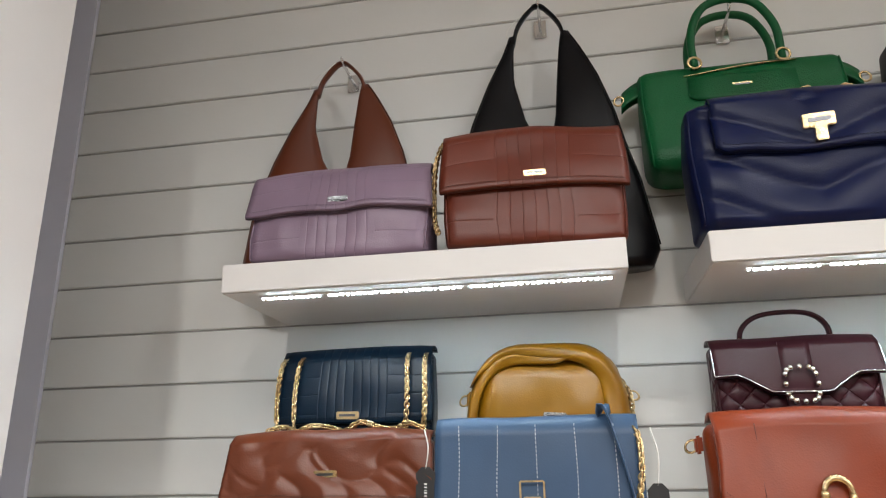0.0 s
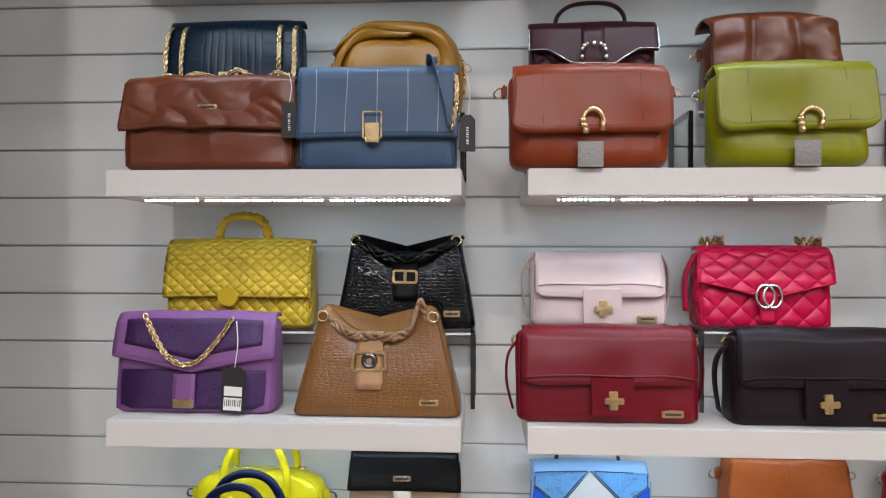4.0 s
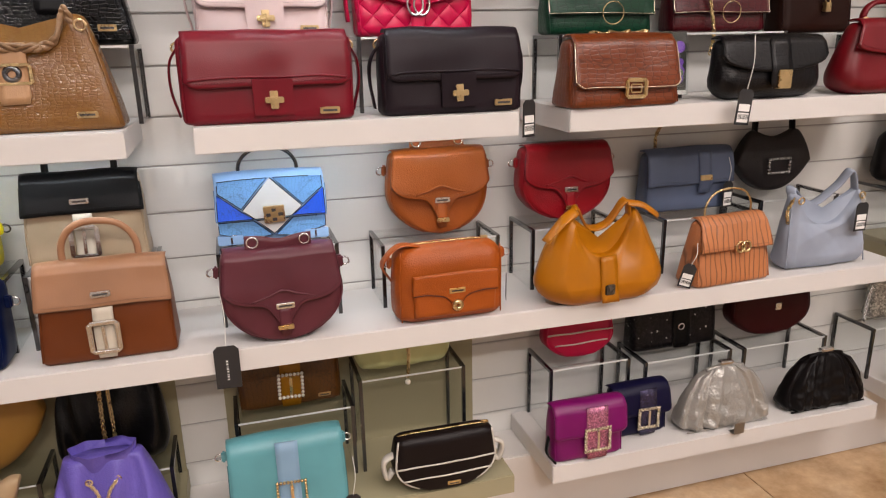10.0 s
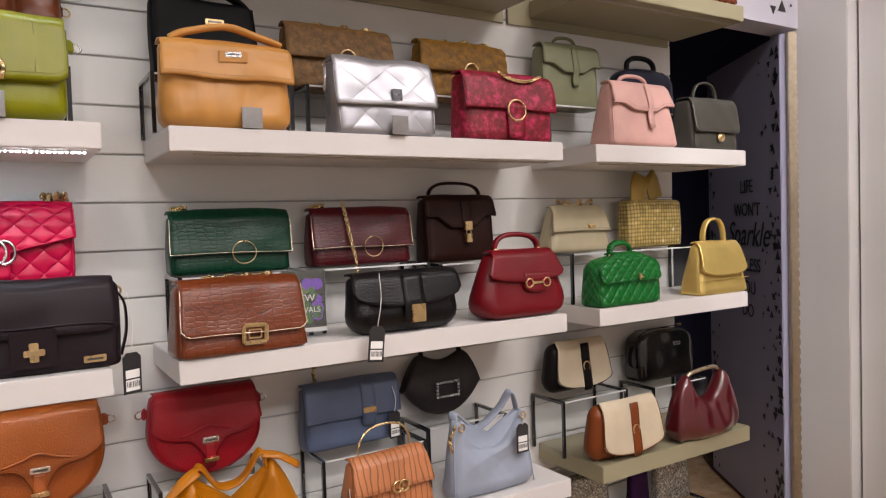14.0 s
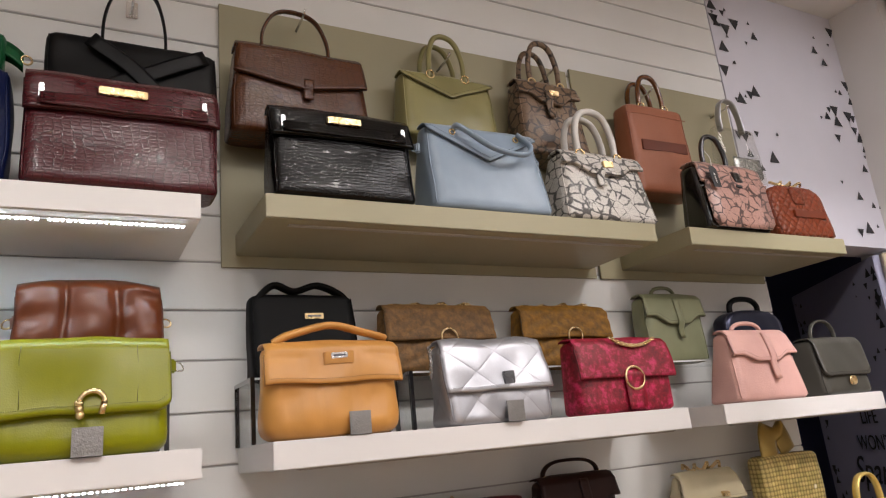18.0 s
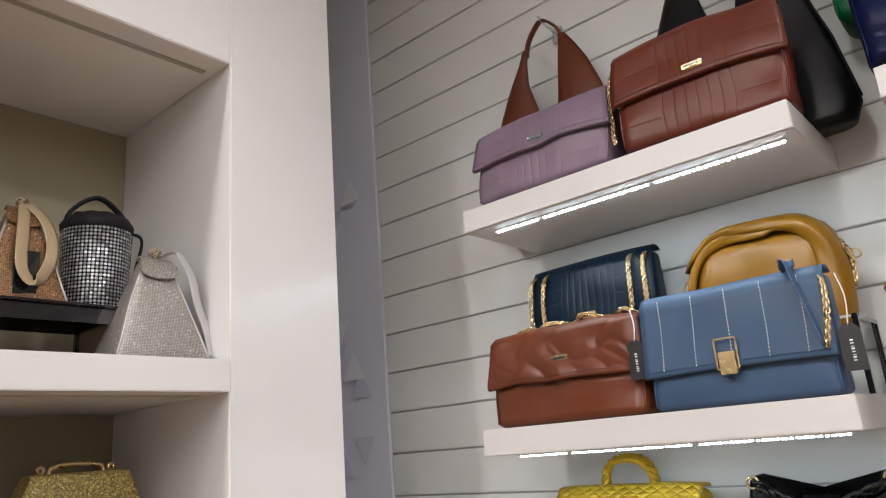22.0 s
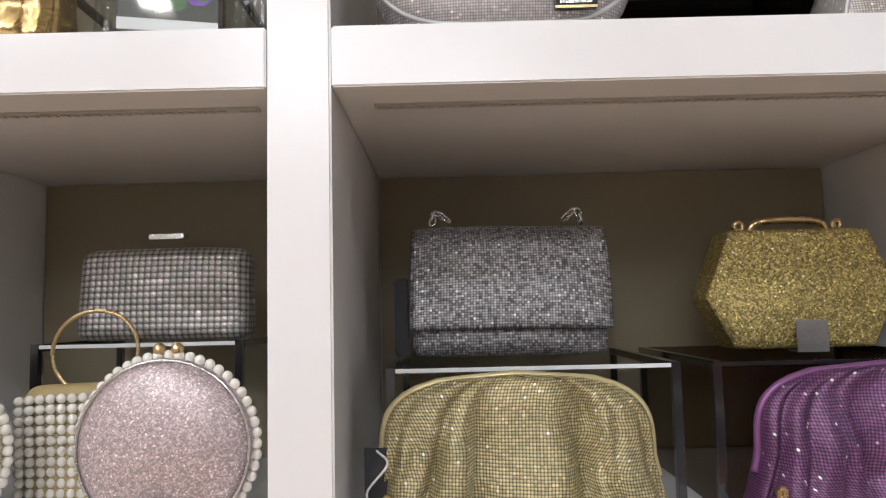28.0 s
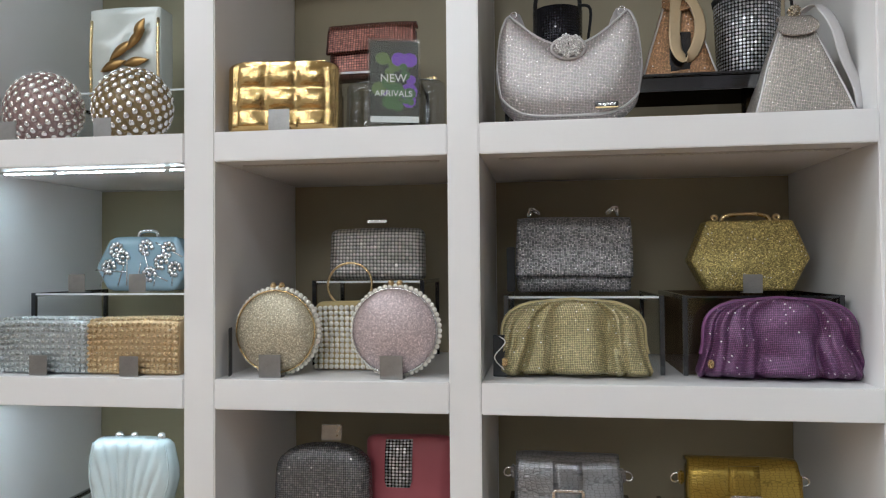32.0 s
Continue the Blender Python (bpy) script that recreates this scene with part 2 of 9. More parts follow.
def glitter(c, scale=420, grid=False, rough=0.22, metallic=0.6, strength=0.5, dark=0.3, var=1.0):
    """Glitter cloth (random flakes) or rhinestone mesh (rows of stones), with painted glints; var: how far the stones
    differ.
    """
    key = ("glitter", c, scale, grid, rough, dark, var)
    if key in MATS:
        return MATS[key]
    m, nt, p = nodes_of("rhinestone_mesh" if grid else "glitter_cloth")
    v = coords(nt, kind="UV" if grid else "Object")
    cell = nt.nodes.new("ShaderNodeTexVoronoi")
    if grid:
        cell.voronoi_dimensions = "2D"
    cell.inputs["Scale"].default_value, cell.inputs["Randomness"].default_value = scale, 0.0 if grid else 1.0
    link(nt, v, cell.inputs["Vector"])
    sep = nt.nodes.new("ShaderNodeSeparateColor")
    link(nt, cell.outputs["Color"], sep.inputs[0])
    pick = sep.outputs[0]
    lo, hi = (1 - 0.38 * var, 1 + 0.25 * var) if grid else (1 - 0.65 * var, 1 + 0.6 * var)
    # glints put into the colour: the brightest few cells run to near white
    flash = 1.9 if grid else 1 + 1.6 * var
    col = ramp(nt, pick, [(0.0, shade(c, lo)), (0.5, shade(c, 0.98 if grid else 1 - 0.2 * var)), (0.95, shade(c, hi)), (0.988, shade(c, flash if var > 1 or not grid else 1.5)), (1.0, (0.95, 0.95, 0.93))])
    if grid:
        gap = ramp(nt, cell.outputs["Distance"], [(0.3, (1, 1, 1)), (0.54 if dark > 0.1 else 0.48, (dark, dark, dark))])
        col = mixc(nt, 1.0, col, gap, "MULTIPLY")
        col = mixc(nt, 0.04, col, mixc(nt, 1.0, col, cell.outputs["Color"], "OVERLAY"))
    link(nt, col, p.inputs["Base Color"])
    h = maths(nt, "ADD", maths(nt, "MULTIPLY", pick, (0.25 if grid else 0.7) * var), maths(nt, "MULTIPLY", cell.outputs["Distance"], -0.8 if grid else -0.4))
    bump(nt, p, h, strength, 0.3 / scale if grid else 0.002)
    p.inputs["Metallic"].default_value, p.inputs["Roughness"].default_value = metallic, rough
    MATS[key] = m
    return m


def glass(name="clear_acrylic", tint=(0.97, 0.98, 0.98), gloss=0.07):
    if name in MATS:
        return MATS[name]
    m = bpy.data.materials.new(name)
    m.use_nodes = True
    nt = m.node_tree
    nt.nodes.remove(nt.nodes["Principled BSDF"])
    t, g, mx = (nt.nodes.new("ShaderNode" + k) for k in ("BsdfTransparent", "BsdfGlossy", "MixShader"))
    t.inputs[0].default_value = (*tint, 1)
    g.inputs["Roughness"].default_value = 0.03
    mx.inputs[0].default_value = gloss
    link(nt, t.outputs[0], mx.inputs[1])
    link(nt, g.outputs[0], mx.inputs[2])
    link(nt, mx.outputs[0], nt.nodes["Material Output"].inputs[0])
    MATS[name] = m
    return m


def glow(name, c, strength):
    if name in MATS:
        return MATS[name]
    m, nt, p = nodes_of(name)
    p.inputs["Base Color"].default_value = (*c, 1)
    p.inputs["Emission Color"].default_value = (*c, 1)
    p.inputs["Emission Strength"].default_value = strength
    MATS[name] = m
    return m


def marble():
    m, nt, p = nodes_of("brown_marble")
    v = coords(nt, kind="Object")
    info = nt.nodes.new("ShaderNodeObjectInfo")
    add = nt.nodes.new("ShaderNodeVectorMath")
    add.operation = "MULTIPLY_ADD"
    cmb = nt.nodes.new("ShaderNodeCombineXYZ")
    link(nt, info.outputs["Random"], cmb.inputs[0])
    link(nt, info.outputs["Random"], cmb.inputs[1])
    link(nt, cmb.outputs[0], add.inputs[0])
    add.inputs[1].default_value = (17, 9, 5)
    link(nt, v, add.inputs[2])
    a, b = tex_noise(nt, add.outputs[0], 3.0, 6, 0.65), tex_noise(nt, add.outputs[0], 9, 6, 0.7)
    col = mixc(nt, 0.45, ramp(nt, a, [(0.3, (0.33, 0.19, 0.09)), (0.5, (0.55, 0.37, 0.2)), (0.68, (0.74, 0.57, 0.38))]), ramp(nt, b, [(0.35, (0.2, 0.1, 0.045)), (0.65, (0.64, 0.44, 0.27))]))
    link(nt, col, p.inputs["Base Color"])
    p.inputs["Roughness"].default_value = 0.22
    return m


M_WHITE = paint("white_shelf_paint", (0.66, 0.64, 0.625), 0.4)
M_UNIT = paint("white_unit_paint", (0.78, 0.765, 0.76), 0.24)
M_SLAT = paint("white_slat_paint", (0.72, 0.72, 0.7), 0.42)
M_OLIVE = paint("olive_paint", (0.33, 0.3, 0.19), 0.45)
M_TAUPE = paint("taupe_paint", (0.29, 0.245, 0.155), 0.55)
M_LAV = paint("lavender_paint", (0.4, 0.4, 0.54), 0.55)
M_STRIP = paint("grey_lavender_paint", (0.74, 0.74, 0.84), 0.55)
M_LAVPALE = paint("pale_lavender_paint", (0.62, 0.61, 0.68), 0.55)
M_CEIL = paint("ceiling_paint", (0.7, 0.69, 0.67), 0.7)
M_WALL = paint("wall_paint", (0.74, 0.72, 0.7), 0.6)
# dark floor joints; in the stock room, its unlit darkness put into colour
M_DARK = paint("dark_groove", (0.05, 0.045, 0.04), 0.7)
M_GROOVE = paint("grey_groove", (0.4, 0.39, 0.38), 0.7)
M_MARBLE = marble()
M_FROST_GLINT = paint("frosted_edge", (0.7, 0.72, 0.72), 0.3)
M_GOLD = metal("gold_metal", (0.74, 0.56, 0.3), 0.26)
M_SILVER = metal("silver_metal", (0.78, 0.78, 0.78), 0.18)
M_GUN = metal("gunmetal", (0.16, 0.16, 0.17), 0.25)
M_CLEAR = glass()
M_BLACKEDGE = leather((0.012, 0.012, 0.014), "patent", 0.15)
M_TAG = paint("black_card", (0.018, 0.018, 0.02), 0.5)
M_PAPER = paint("white_paper", (0.8, 0.8, 0.78), 0.6)
M_STRING = paint("white_cord", (0.75, 0.74, 0.7), 0.8)
M_INK = paint("black_ink", (0.02, 0.02, 0.025), 0.5)
M_PEARL = leather((0.82, 0.78, 0.7), "patent", 0.2)
M_SMOKE = glass("smoked_acrylic", (0.62, 0.58, 0.54), 0.045)
M_BLACKACRYLIC = glass("black_acrylic", (0.1, 0.095, 0.09), 0.06)
M_LED = glow("led_chip", (0.86, 0.96, 1.0), 22.0)
M_LEDOFF = paint("unlit_led_tape", (0.4, 0.385, 0.35), 0.4)

# ---- helpers for meshes ----
def part(name, bm, material, parent=None, label="", smooth=False):
    me = bpy.data.meshes.new(name)
    bm.normal_update()
    bm.to_mesh(me)
    bm.free()
    for mt in material if isinstance(material, (list, tuple)) else [material]:
        me.materials.append(mt)
    if smooth:
        me.shade_smooth()
    ob = new(name, me)
    if parent is not None:
        ob.parent = parent
    return tagged(ob, label=label)


def share(name, me, parent, m):
    ob = new(name, me)
    ob.parent = parent
    ob.matrix_basis = m
    return ob


def holder(name, m, label="", category="", group="", kind=""):
    ob = new(name)
    ob.empty_display_size = 0.02
    ob.matrix_world = m
    return tagged(ob, label, category, group, kind)


def box(x0, x1, y0, y1, z0, z1, bevel=0.0, bm=None):
    own = bm is None
    bm = bmesh.new() if own else bm
    vs = [bm.verts.new((x, y, z)) for z in (z0, z1) for y in (y0, y1) for x in (x0, x1)]
    fs = [bm.faces.new([vs[i] for i in f]) for f in ((0, 2, 3, 1), (4, 5, 7, 6), (0, 1, 5, 4), (2, 6, 7, 3), (1, 3, 7, 5), (0, 4, 6, 2))]
    if bevel:
        bmesh.ops.bevel(bm, geom=list({e for f in fs for e in f.edges}), offset=bevel, segments=2, affect="EDGES")
    return bm


def structure(name, bm, material, label, smooth=False):
    return tagged(part(name, bm, material, None, smooth=smooth), label, name.split("_")[0], kind="structure")


# ---- the room ----
floor = structure("floor", box(-3.2, 6.2, -3.4, 4.2, -0.12, -0.006), M_DARK, "brown marble tiled shop floor, polished")
ceiling = structure("ceiling", box(-3.2, 6.2, -3.4, 4.2, CEIL, CEIL + 0.12), M_CEIL, "plain white shop ceiling with recessed spots")
structure("wall_south", box(-3.2, 6.2, -3.4, -3.25, 0, CEIL), M_WALL, "plain white wall behind the shop floor")
structure("wall_far_west", box(-3.2, -3.05, -3.25, 4.2, 0, CEIL), M_WALL, "plain white end wall")
structure("wall_far_east", box(6.05, 6.2, -3.25, 4.2, 0, CEIL), M_WALL, "plain white end wall")
structure("wall_back_room", box(-3.05, 6.05, 4.05, 4.2, 0, CEIL), M_DARK, "back wall of the stock room, coloured near black for the unlit room")

# slat wall: dark backing and one board per course
slat_wall = structure("wall_north", box(-1.3, 2.81, WALL + 0.0065, WALL + 0.13, 0, CEIL), M_GROOVE, "white painted slat wall with narrow dark grooves")
PITCH, SLOT = 0.1016, 0.004
first = 1.474 - 14 * PITCH


def slat_mesh(x0, x1, hgt):
    bm = box(x0, x1, -0.012, 0.0, 0, hgt, 0.0016)
    me = bpy.data.meshes.new("slat")
    bm.to_mesh(me)
    bm.free()
    me.materials.append(M_SLAT)
    return me


slat_long = slat_mesh(-0.82, 2.81, PITCH - SLOT)
slat_count = int((CEIL - 0.03) / PITCH)
for k in range(-1, slat_count):
    z = first + k * PITCH + SLOT / 2
    if z < 0 or z + PITCH > CEIL:
        continue
    share("slat", slat_long, slat_wall, pose(random.uniform(-0.0005, 0.0005), WALL + 0.0135 + random.uniform(-0.0006, 0.0006), z))

# lavender strip with tonal triangles beside the slats
strip = structure("wall_lavender_strip", box(-1.3, -0.822, WALL - 0.004, WALL + 0.013, 0, CEIL), M_STRIP, "lavender wall strip with faint tonal triangles")


def triangle(size, turn, depth=0.0012):
    bm = bmesh.new()
    pts = [(size * math.cos(turn + k * 2.0944), size * math.sin(turn + k * 2.0944)) for k in range(3)]
    f = bm.faces.new([bm.verts.new((x, 0, z)) for x, z in pts])
    r = bmesh.ops.extrude_face_region(bm, geom=[f])
    for v in r["geom"]:
        if isinstance(v, bmesh.types.BMVert):
            v.co.y -= depth
    bmesh.ops.recalc_face_normals(bm, faces=bm.faces)
    return bm


M_LAV2 = paint("mid_lavender_paint", (0.64, 0.64, 0.77), 0.55)
M_LAV3 = paint("light_lavender_paint", (0.82, 0.81, 0.88), 0.55)
rnd = random.Random(3)
for k in range(46):
    part("triangle", triangle(rnd.uniform(0.03, 0.085), rnd.choice((0.52, 1.57, 2.6))), rnd.choice((M_LAV2, M_LAV3)), strip).location = (rnd.uniform(-1.2, -0.9), WALL - 0.0048 - 0.0004 * k, 0.4 + 2.3 * k / 46)

# white end panel of the cubby unit and the wall behind it
panel = structure("wall_west_panel", box(-0.93, -0.493, 0.813, 1.05, 0, CEIL, 0.002), M_UNIT, "white painted end panel of the built-in shelving")
structure("wall_west_return", box(-1.45, -1.3, 0.9, WALL + 0.1, 0, CEIL), M_WALL, "plain white return wall")

# ---- doorway in the slat wall, open door leaf, header, pilaster ----
structure("wall_door_header", box(2.812, 3.64, WALL, WALL + 0.12, 2.02, CEIL), M_LAVPALE, "pale lavender wall over the doorway with scattered dark triangles")
header_tri = holder("triangle_decals", pose(0, 0, 0), "scattered dark triangle decals over the doorway", "decal", kind="structure")
for k in range(90):
    size = rnd.choice((0.008, 0.014, 0.02, 0.028))
    u = rnd.random() ** 2.2 * 0.3
    x = 2.83 + u if rnd.random() < 0.5 else 3.62 - u
    part("triangle", triangle(size, rnd.choice((0.52, 1.57, 3.66))), M_INK, header_tri).location = (x, WALL - 0.002, rnd.uniform(2.05, 2.95))
structure("wall_east_pilaster", box(3.545, 3.75, 1.30, WALL + 0.12, 0, CEIL, 0.003), M_WHITE, "white painted pilaster beside the doorway")
structure("wall_east_jamb", box(3.60, 3.75, 1.16, 1.29, 0, CEIL, 0.003), M_WHITE, "white painted door post with chipped edges")
structure("wall_east", box(3.66, 3.8, -3.25, 0.25, 0, CEIL), M_WALL, "plain white side wall")
structure("wall_east_header", box(3.66, 3.8, 0.25, 1.16, 2.25, CEIL), M_WALL, "white wall over the glazed entrance")
shop_door = holder("door_glass", pose(3.7, 0.7, 0), "white framed glass shop door, shut", "door", kind="structure")
for nm, b in (("frame", (-0.025, 0.025, 0.36, 0.455, 0.02, 2.24)), ("frame", (-0.025, 0.025, -0.445, -0.36, 0.02, 2.24)), ("frame", (-0.025, 0.025, -0.36, 0.36, 2.14, 2.24)), ("frame", (-0.025, 0.025, -0.36, 0.36, 0.02, 0.16))):
    part(nm, box(*b, bevel=0.004), M_WHITE, shop_door)
part("pane", box(-0.004, 0.004, -0.36, 0.36, 0.16, 2.14), glass("door_glass", (0.8, 0.86, 0.9)), shop_door)
for z in (1.0, 1.06):
    part("push_bar", box(-0.07, -0.05, -0.34, 0.40, z, z + 0.018, 0.004), M_GUN, shop_door)

door = holder("door_1", pose(3.505, 1.50, 0, 0, 0, 57), "lavender door leaf standing open, with triangle pattern and a slogan", "door", kind="structure")
part("leaf", box(0, 0.80, 0, 0.04, 0.02, 2.0, 0.003), M_LAV, door)
part("piano_hinge", box(-0.03, -0.004, -0.012, 0.02, 0.02, 2.0, 0.003), metal("dull_brass", (0.45, 0.38, 0.28), 0.4), door, "long worn metal piano hinge")
for k in range(52):
    part("hinge_knuckle", box(-0.024, -0.008, -0.018, -0.011, 0.03 + k * 0.038, 0.055 + k * 0.038, 0.002), MATS["dull_brass"], door)
for k in range(170):
    side = rnd.random() < 0.62
    u = 0.02 + rnd.random() ** 1.8 * 0.17 if side else 0.78 - rnd.random() ** 1.6 * 0.12
    s = max(0.005, rnd.choice((0.012, 0.02, 0.026)) * (1 - abs(u - 0.02) * 3.2)) if side else rnd.choice((0.006, 0.012, 0.02))
    t = part("triangle", triangle(s, rnd.choice((0.52, 1.57, 3.66, 4.71))), M_INK, door)
    t.location = (u, 0.0418, rnd.uniform(0.06, 1.97))


def lettering(words, size, m, parent, material=M_INK, name="lettering", shear=0.0, align="CENTER"):
    cu = bpy.data.curves.new(name, "FONT")
    cu.body, cu.size, cu.align_x, cu.extrude, cu.shear = words, size, align, 0.0006, shear
    ob = new(name, cu)
    dg = bpy.context.evaluated_depsgraph_get()
    me = bpy.data.meshes.new_from_object(ob.evaluated_get(dg))
    bpy.data.objects.remove(ob)
    me.materials.clear()
    me.materials.append(material)
    o = new(name, me)
    o.parent, o.matrix_basis = parent, m
    return o


for words, z, size, shear in (("LIFE", 1.40, 0.08, 0), ("WON'T", 1.30, 0.08, 0), ("Sparkle", 1.17, 0.15, 0.35), ("UNLESS", 1.06, 0.08, 0), ("YOU", 0.96, 0.08, 0), ("DO", 0.86, 0.08, 0)):
    lettering(words, size, pose(0.33, 0.0415, z, 90, 0, 180), door, shear=shear)

# stock room beyond the doorway: shelves with folded stock, dimness put into dark colours
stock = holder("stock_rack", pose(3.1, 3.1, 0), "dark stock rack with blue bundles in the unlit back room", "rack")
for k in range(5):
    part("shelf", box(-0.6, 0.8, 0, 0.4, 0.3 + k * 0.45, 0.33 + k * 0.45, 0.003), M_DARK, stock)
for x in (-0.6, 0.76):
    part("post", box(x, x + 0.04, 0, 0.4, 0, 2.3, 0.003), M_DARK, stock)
M_BLUE = leather((0.03, 0.09, 0.34), "smooth", 0.5)
for k in range(16):
    bx = holder("stock_bundle", pose(2.55 + (k % 4) * 0.3, 3.15, 0.33 + (k // 4) * 0.45), "dark blue wrapped stock bundle on the rack", "bundle", "stock bundles")
    part("wrap", box(0, 0.25, 0, 0.28, 0, rnd.uniform(0.12, 0.3), 0.02), rnd.choice((M_BLUE, M_DARK)), bx)
# bluish dimness of the unlit room put into the side walls' colour
structure("wall_stock_side", box(2.66, 2.80, WALL + 0.13, 4.05, 0, CEIL), paint("dark_blue_wall_paint", (0.07, 0.08, 0.19), 0.6), "side wall of the stock room, its dim bluish light put into the colour")
structure("wall_stock_side_east", box(4.4, 4.5, WALL + 0.13, 4.05, 0, CEIL), paint("dark_blue_wall_paint", (0.07, 0.08, 0.19), 0.6), "side wall of the stock room, its dim bluish light put into the colour")

# ---- shelves on the slat wall ----
def led_strip(parent, x0, x1, y, z, lit, power=0.75, axis="x"):
    """LED tape under a shelf: a channel and its chips; lit ones carry a narrow lamp."""
    n = int((x1 - x0) / 0.0092)
    if axis == "x":
        part("led_channel", box(x0, x1, y - 0.006, y + 0.006, z - 0.0025, z - 0.0002), M_WHITE if lit else M_LEDOFF, parent)
    else:
        part("led_channel", box(y - 0.006, y + 0.006, x0, x1, z - 0.0025, z - 0.0002), M_WHITE if lit else M_LEDOFF, parent)
    bm = bmesh.new()
    for k in range(n):
        c = x0 + (k + 0.5) * (x1 - x0) / n
        w = 0.0015 + 0.0005 * ((k * 7) % 5)
        if k % 24 == 11:
            continue
        if axis == "x":
            box(c - w, c + w, y - 0.0022 - 0.0012 * (k % 3), y + 0.0016 + 0.0012 * (k % 2), z - (0.0052 if lit else 0.0036), z - 0.0026, bm=bm)
        else:
            box(y - 0.0025, y + 0.0025, c - w, c + w, z - (0.0052 if lit else 0.0036), z - 0.0026, bm=bm)
    tagged(part("led_tape", bm, M_LED if lit else M_LEDOFF, parent), kind="stuff")
    if lit:
        mid, ln = (x0 + x1) / 2, x1 - x0
        if axis == "x":
            lamp("AREA", (mid, y + 0.004, z - 0.009), (mid, y + 0.03, z - 1), power, (ln, 0.01), COOL)
        else:
            o = lamp("AREA", (y, mid, z - 0.009), (y - 0.03, mid, z - 1), power, (0.01, ln), COOL)
            o.matrix_world = Matrix.Translation((y, mid, z - 0.009))


def wall_shelf(x0, x1, top, mat, label, lit=None, th=THICK, front=FRONT):
    s = holder("wall_shelf", pose(0, 0, 0), label, "shelf", "slat wall shelves")
    part("board", box(x0, x1, front, WALL - 0.0005, top - th, top, 0.0018), mat, s)
    part("front_edge", box(x0 + 0.0004, x1 - 0.0004, front - 0.0022, front - 0.0002, top - th + 0.0012, top - 0.0012, 0.0006), mat, s)
    if lit is not None:
        led_strip(s, x0 + 0.05, x1 - 0.02, front + (0.035 if top > 1.2 else 0.1), top - th, lit)
    return s


COLS = {"a": (-0.308, 0.309), "b": (0.421, 1.034), "c": (1.146, 2.09), "d": (2.203, 2.827)}
for k in range(3):
    for c in "ab":
        wall_shelf(*COLS[c], LEVEL[k], M_WHITE, "white painted floating shelf with a lit LED strip", lit=True)
    ol = k == 0
    for c in "cd":
        wall_shelf(*COLS[c], LEVEL[k] + (0.012 if ol else 0), M_OLIVE if ol else M_WHITE, ("olive" if ol else "white") + " painted floating shelf with an unlit LED strip", lit=False)
wall_shelf(-0.315, 2.09, LEVEL[3], M_WHITE, "long white painted floating shelf holding two rows of bags")
wall_shelf(*COLS["d"], LEVEL[3] + 0.005, M_OLIVE, "olive painted floating shelf")
wall_shelf(*COLS["a"], LEVEL[4], M_OLIVE, "olive painted low shelf")
wall_shelf(*COLS["b"], LEVEL[4], M_OLIVE, "olive painted low shelf")
wall_shelf(1.131, 2.09, LEVEL[4], M_WHITE, "white painted low shelf on the plinth")
wall_shelf(*COLS["d"], LEVEL[4], M_WHITE, "white painted low shelf on the plinth")
structure("plinth", box(-0.82, 2.56, 1.36, WALL - 0.001, 0, LEVEL[4] - THICK - 0.001, 0.003), M_WHITE, "white painted plinth below the lowest shelves")
# olive back panels
for x0, x1, z0, z1 in ((1.117, 2.11, LEVEL[0] - 0.06, 2.497), (2.125, 2.79, LEVEL[0] - 0.06, 2.51), (-0.308, 0.306, 0.0, LEVEL[3] - THICK - 0.03), (0.409, 1.02, 0.0, LEVEL[3] - THICK - 0.03)):
    structure("panel_olive", box(x0, x1, WALL - 0.009, WALL - 0.0012, z0, z1, 0.001), M_OLIVE, "olive painted back panel on the slat wall")

# ---- built-in cubby unit on the west side ----
CX, CB = -0.493, -0.90
unit = tagged(part("shelving_unit", box(CB - 0.03, CB - 0.002, -1.0, 0.813, 0, CEIL), M_UNIT), "white painted built-in display shelving with olive backs", "shelving", kind="structure")
UPR = ((0.146, 0.199), (-0.32, -0.263), (-0.80, -0.745), (-1.02, -1.0))
for y0, y1 in UPR:
    part("upright", box(CB, CX, y0, y1, 0, CEIL, 0.002), M_UNIT, unit)
BAYS = ((0.1995, 0.8125), (-0.2625, 0.1455), (-0.7445, -0.3205))
ROWS = (1.643, 1.214, 0.785, 0.356)
for y0, y1 in BAYS:
    for z in ROWS:
        part("shelf", box(CB, CX + 0.0006, y0, y1, z - 0.052, z, 0.0015), M_UNIT, unit)
    part("header", box(CB, CX - 0.001, y0, y1, 2.184, CEIL, 0.002), M_UNIT, unit)
    part("plinth", box(CB, CX - 0.02, y0, y1, 0, 0.08, 0.002), M_UNIT, unit)
    for a, b in ((1.643, 2.184), (1.214, 1.591), (0.785, 1.162), (0.356, 0.733)):
        part("back_panel", box(CB - 0.0018, CB + 0.004, y0 + 0.001, y1 - 0.001, a + 0.001, b - 0.001), M_TAUPE if y0 > -0.5 else M_OLIVE, unit, "taupe back panel")
    for z in (2.184, 1.591, 1.162, 0.733):
        lit = y0 < -0.5
        led_strip(unit, y0 + 0.03, y1 - 0.02, CX - 0.055, z, lit, 0.3, axis="y")
structure("wall_west", box(-1.15, CB - 0.031, -3.25, 0.9, 0, CEIL), M_WALL, "plain white wall behind the shelving")
structure("wall_west_end", box(-0.93, CX, -3.25, -1.03, 0, CEIL), M_UNIT, "white wall beside the shelving")

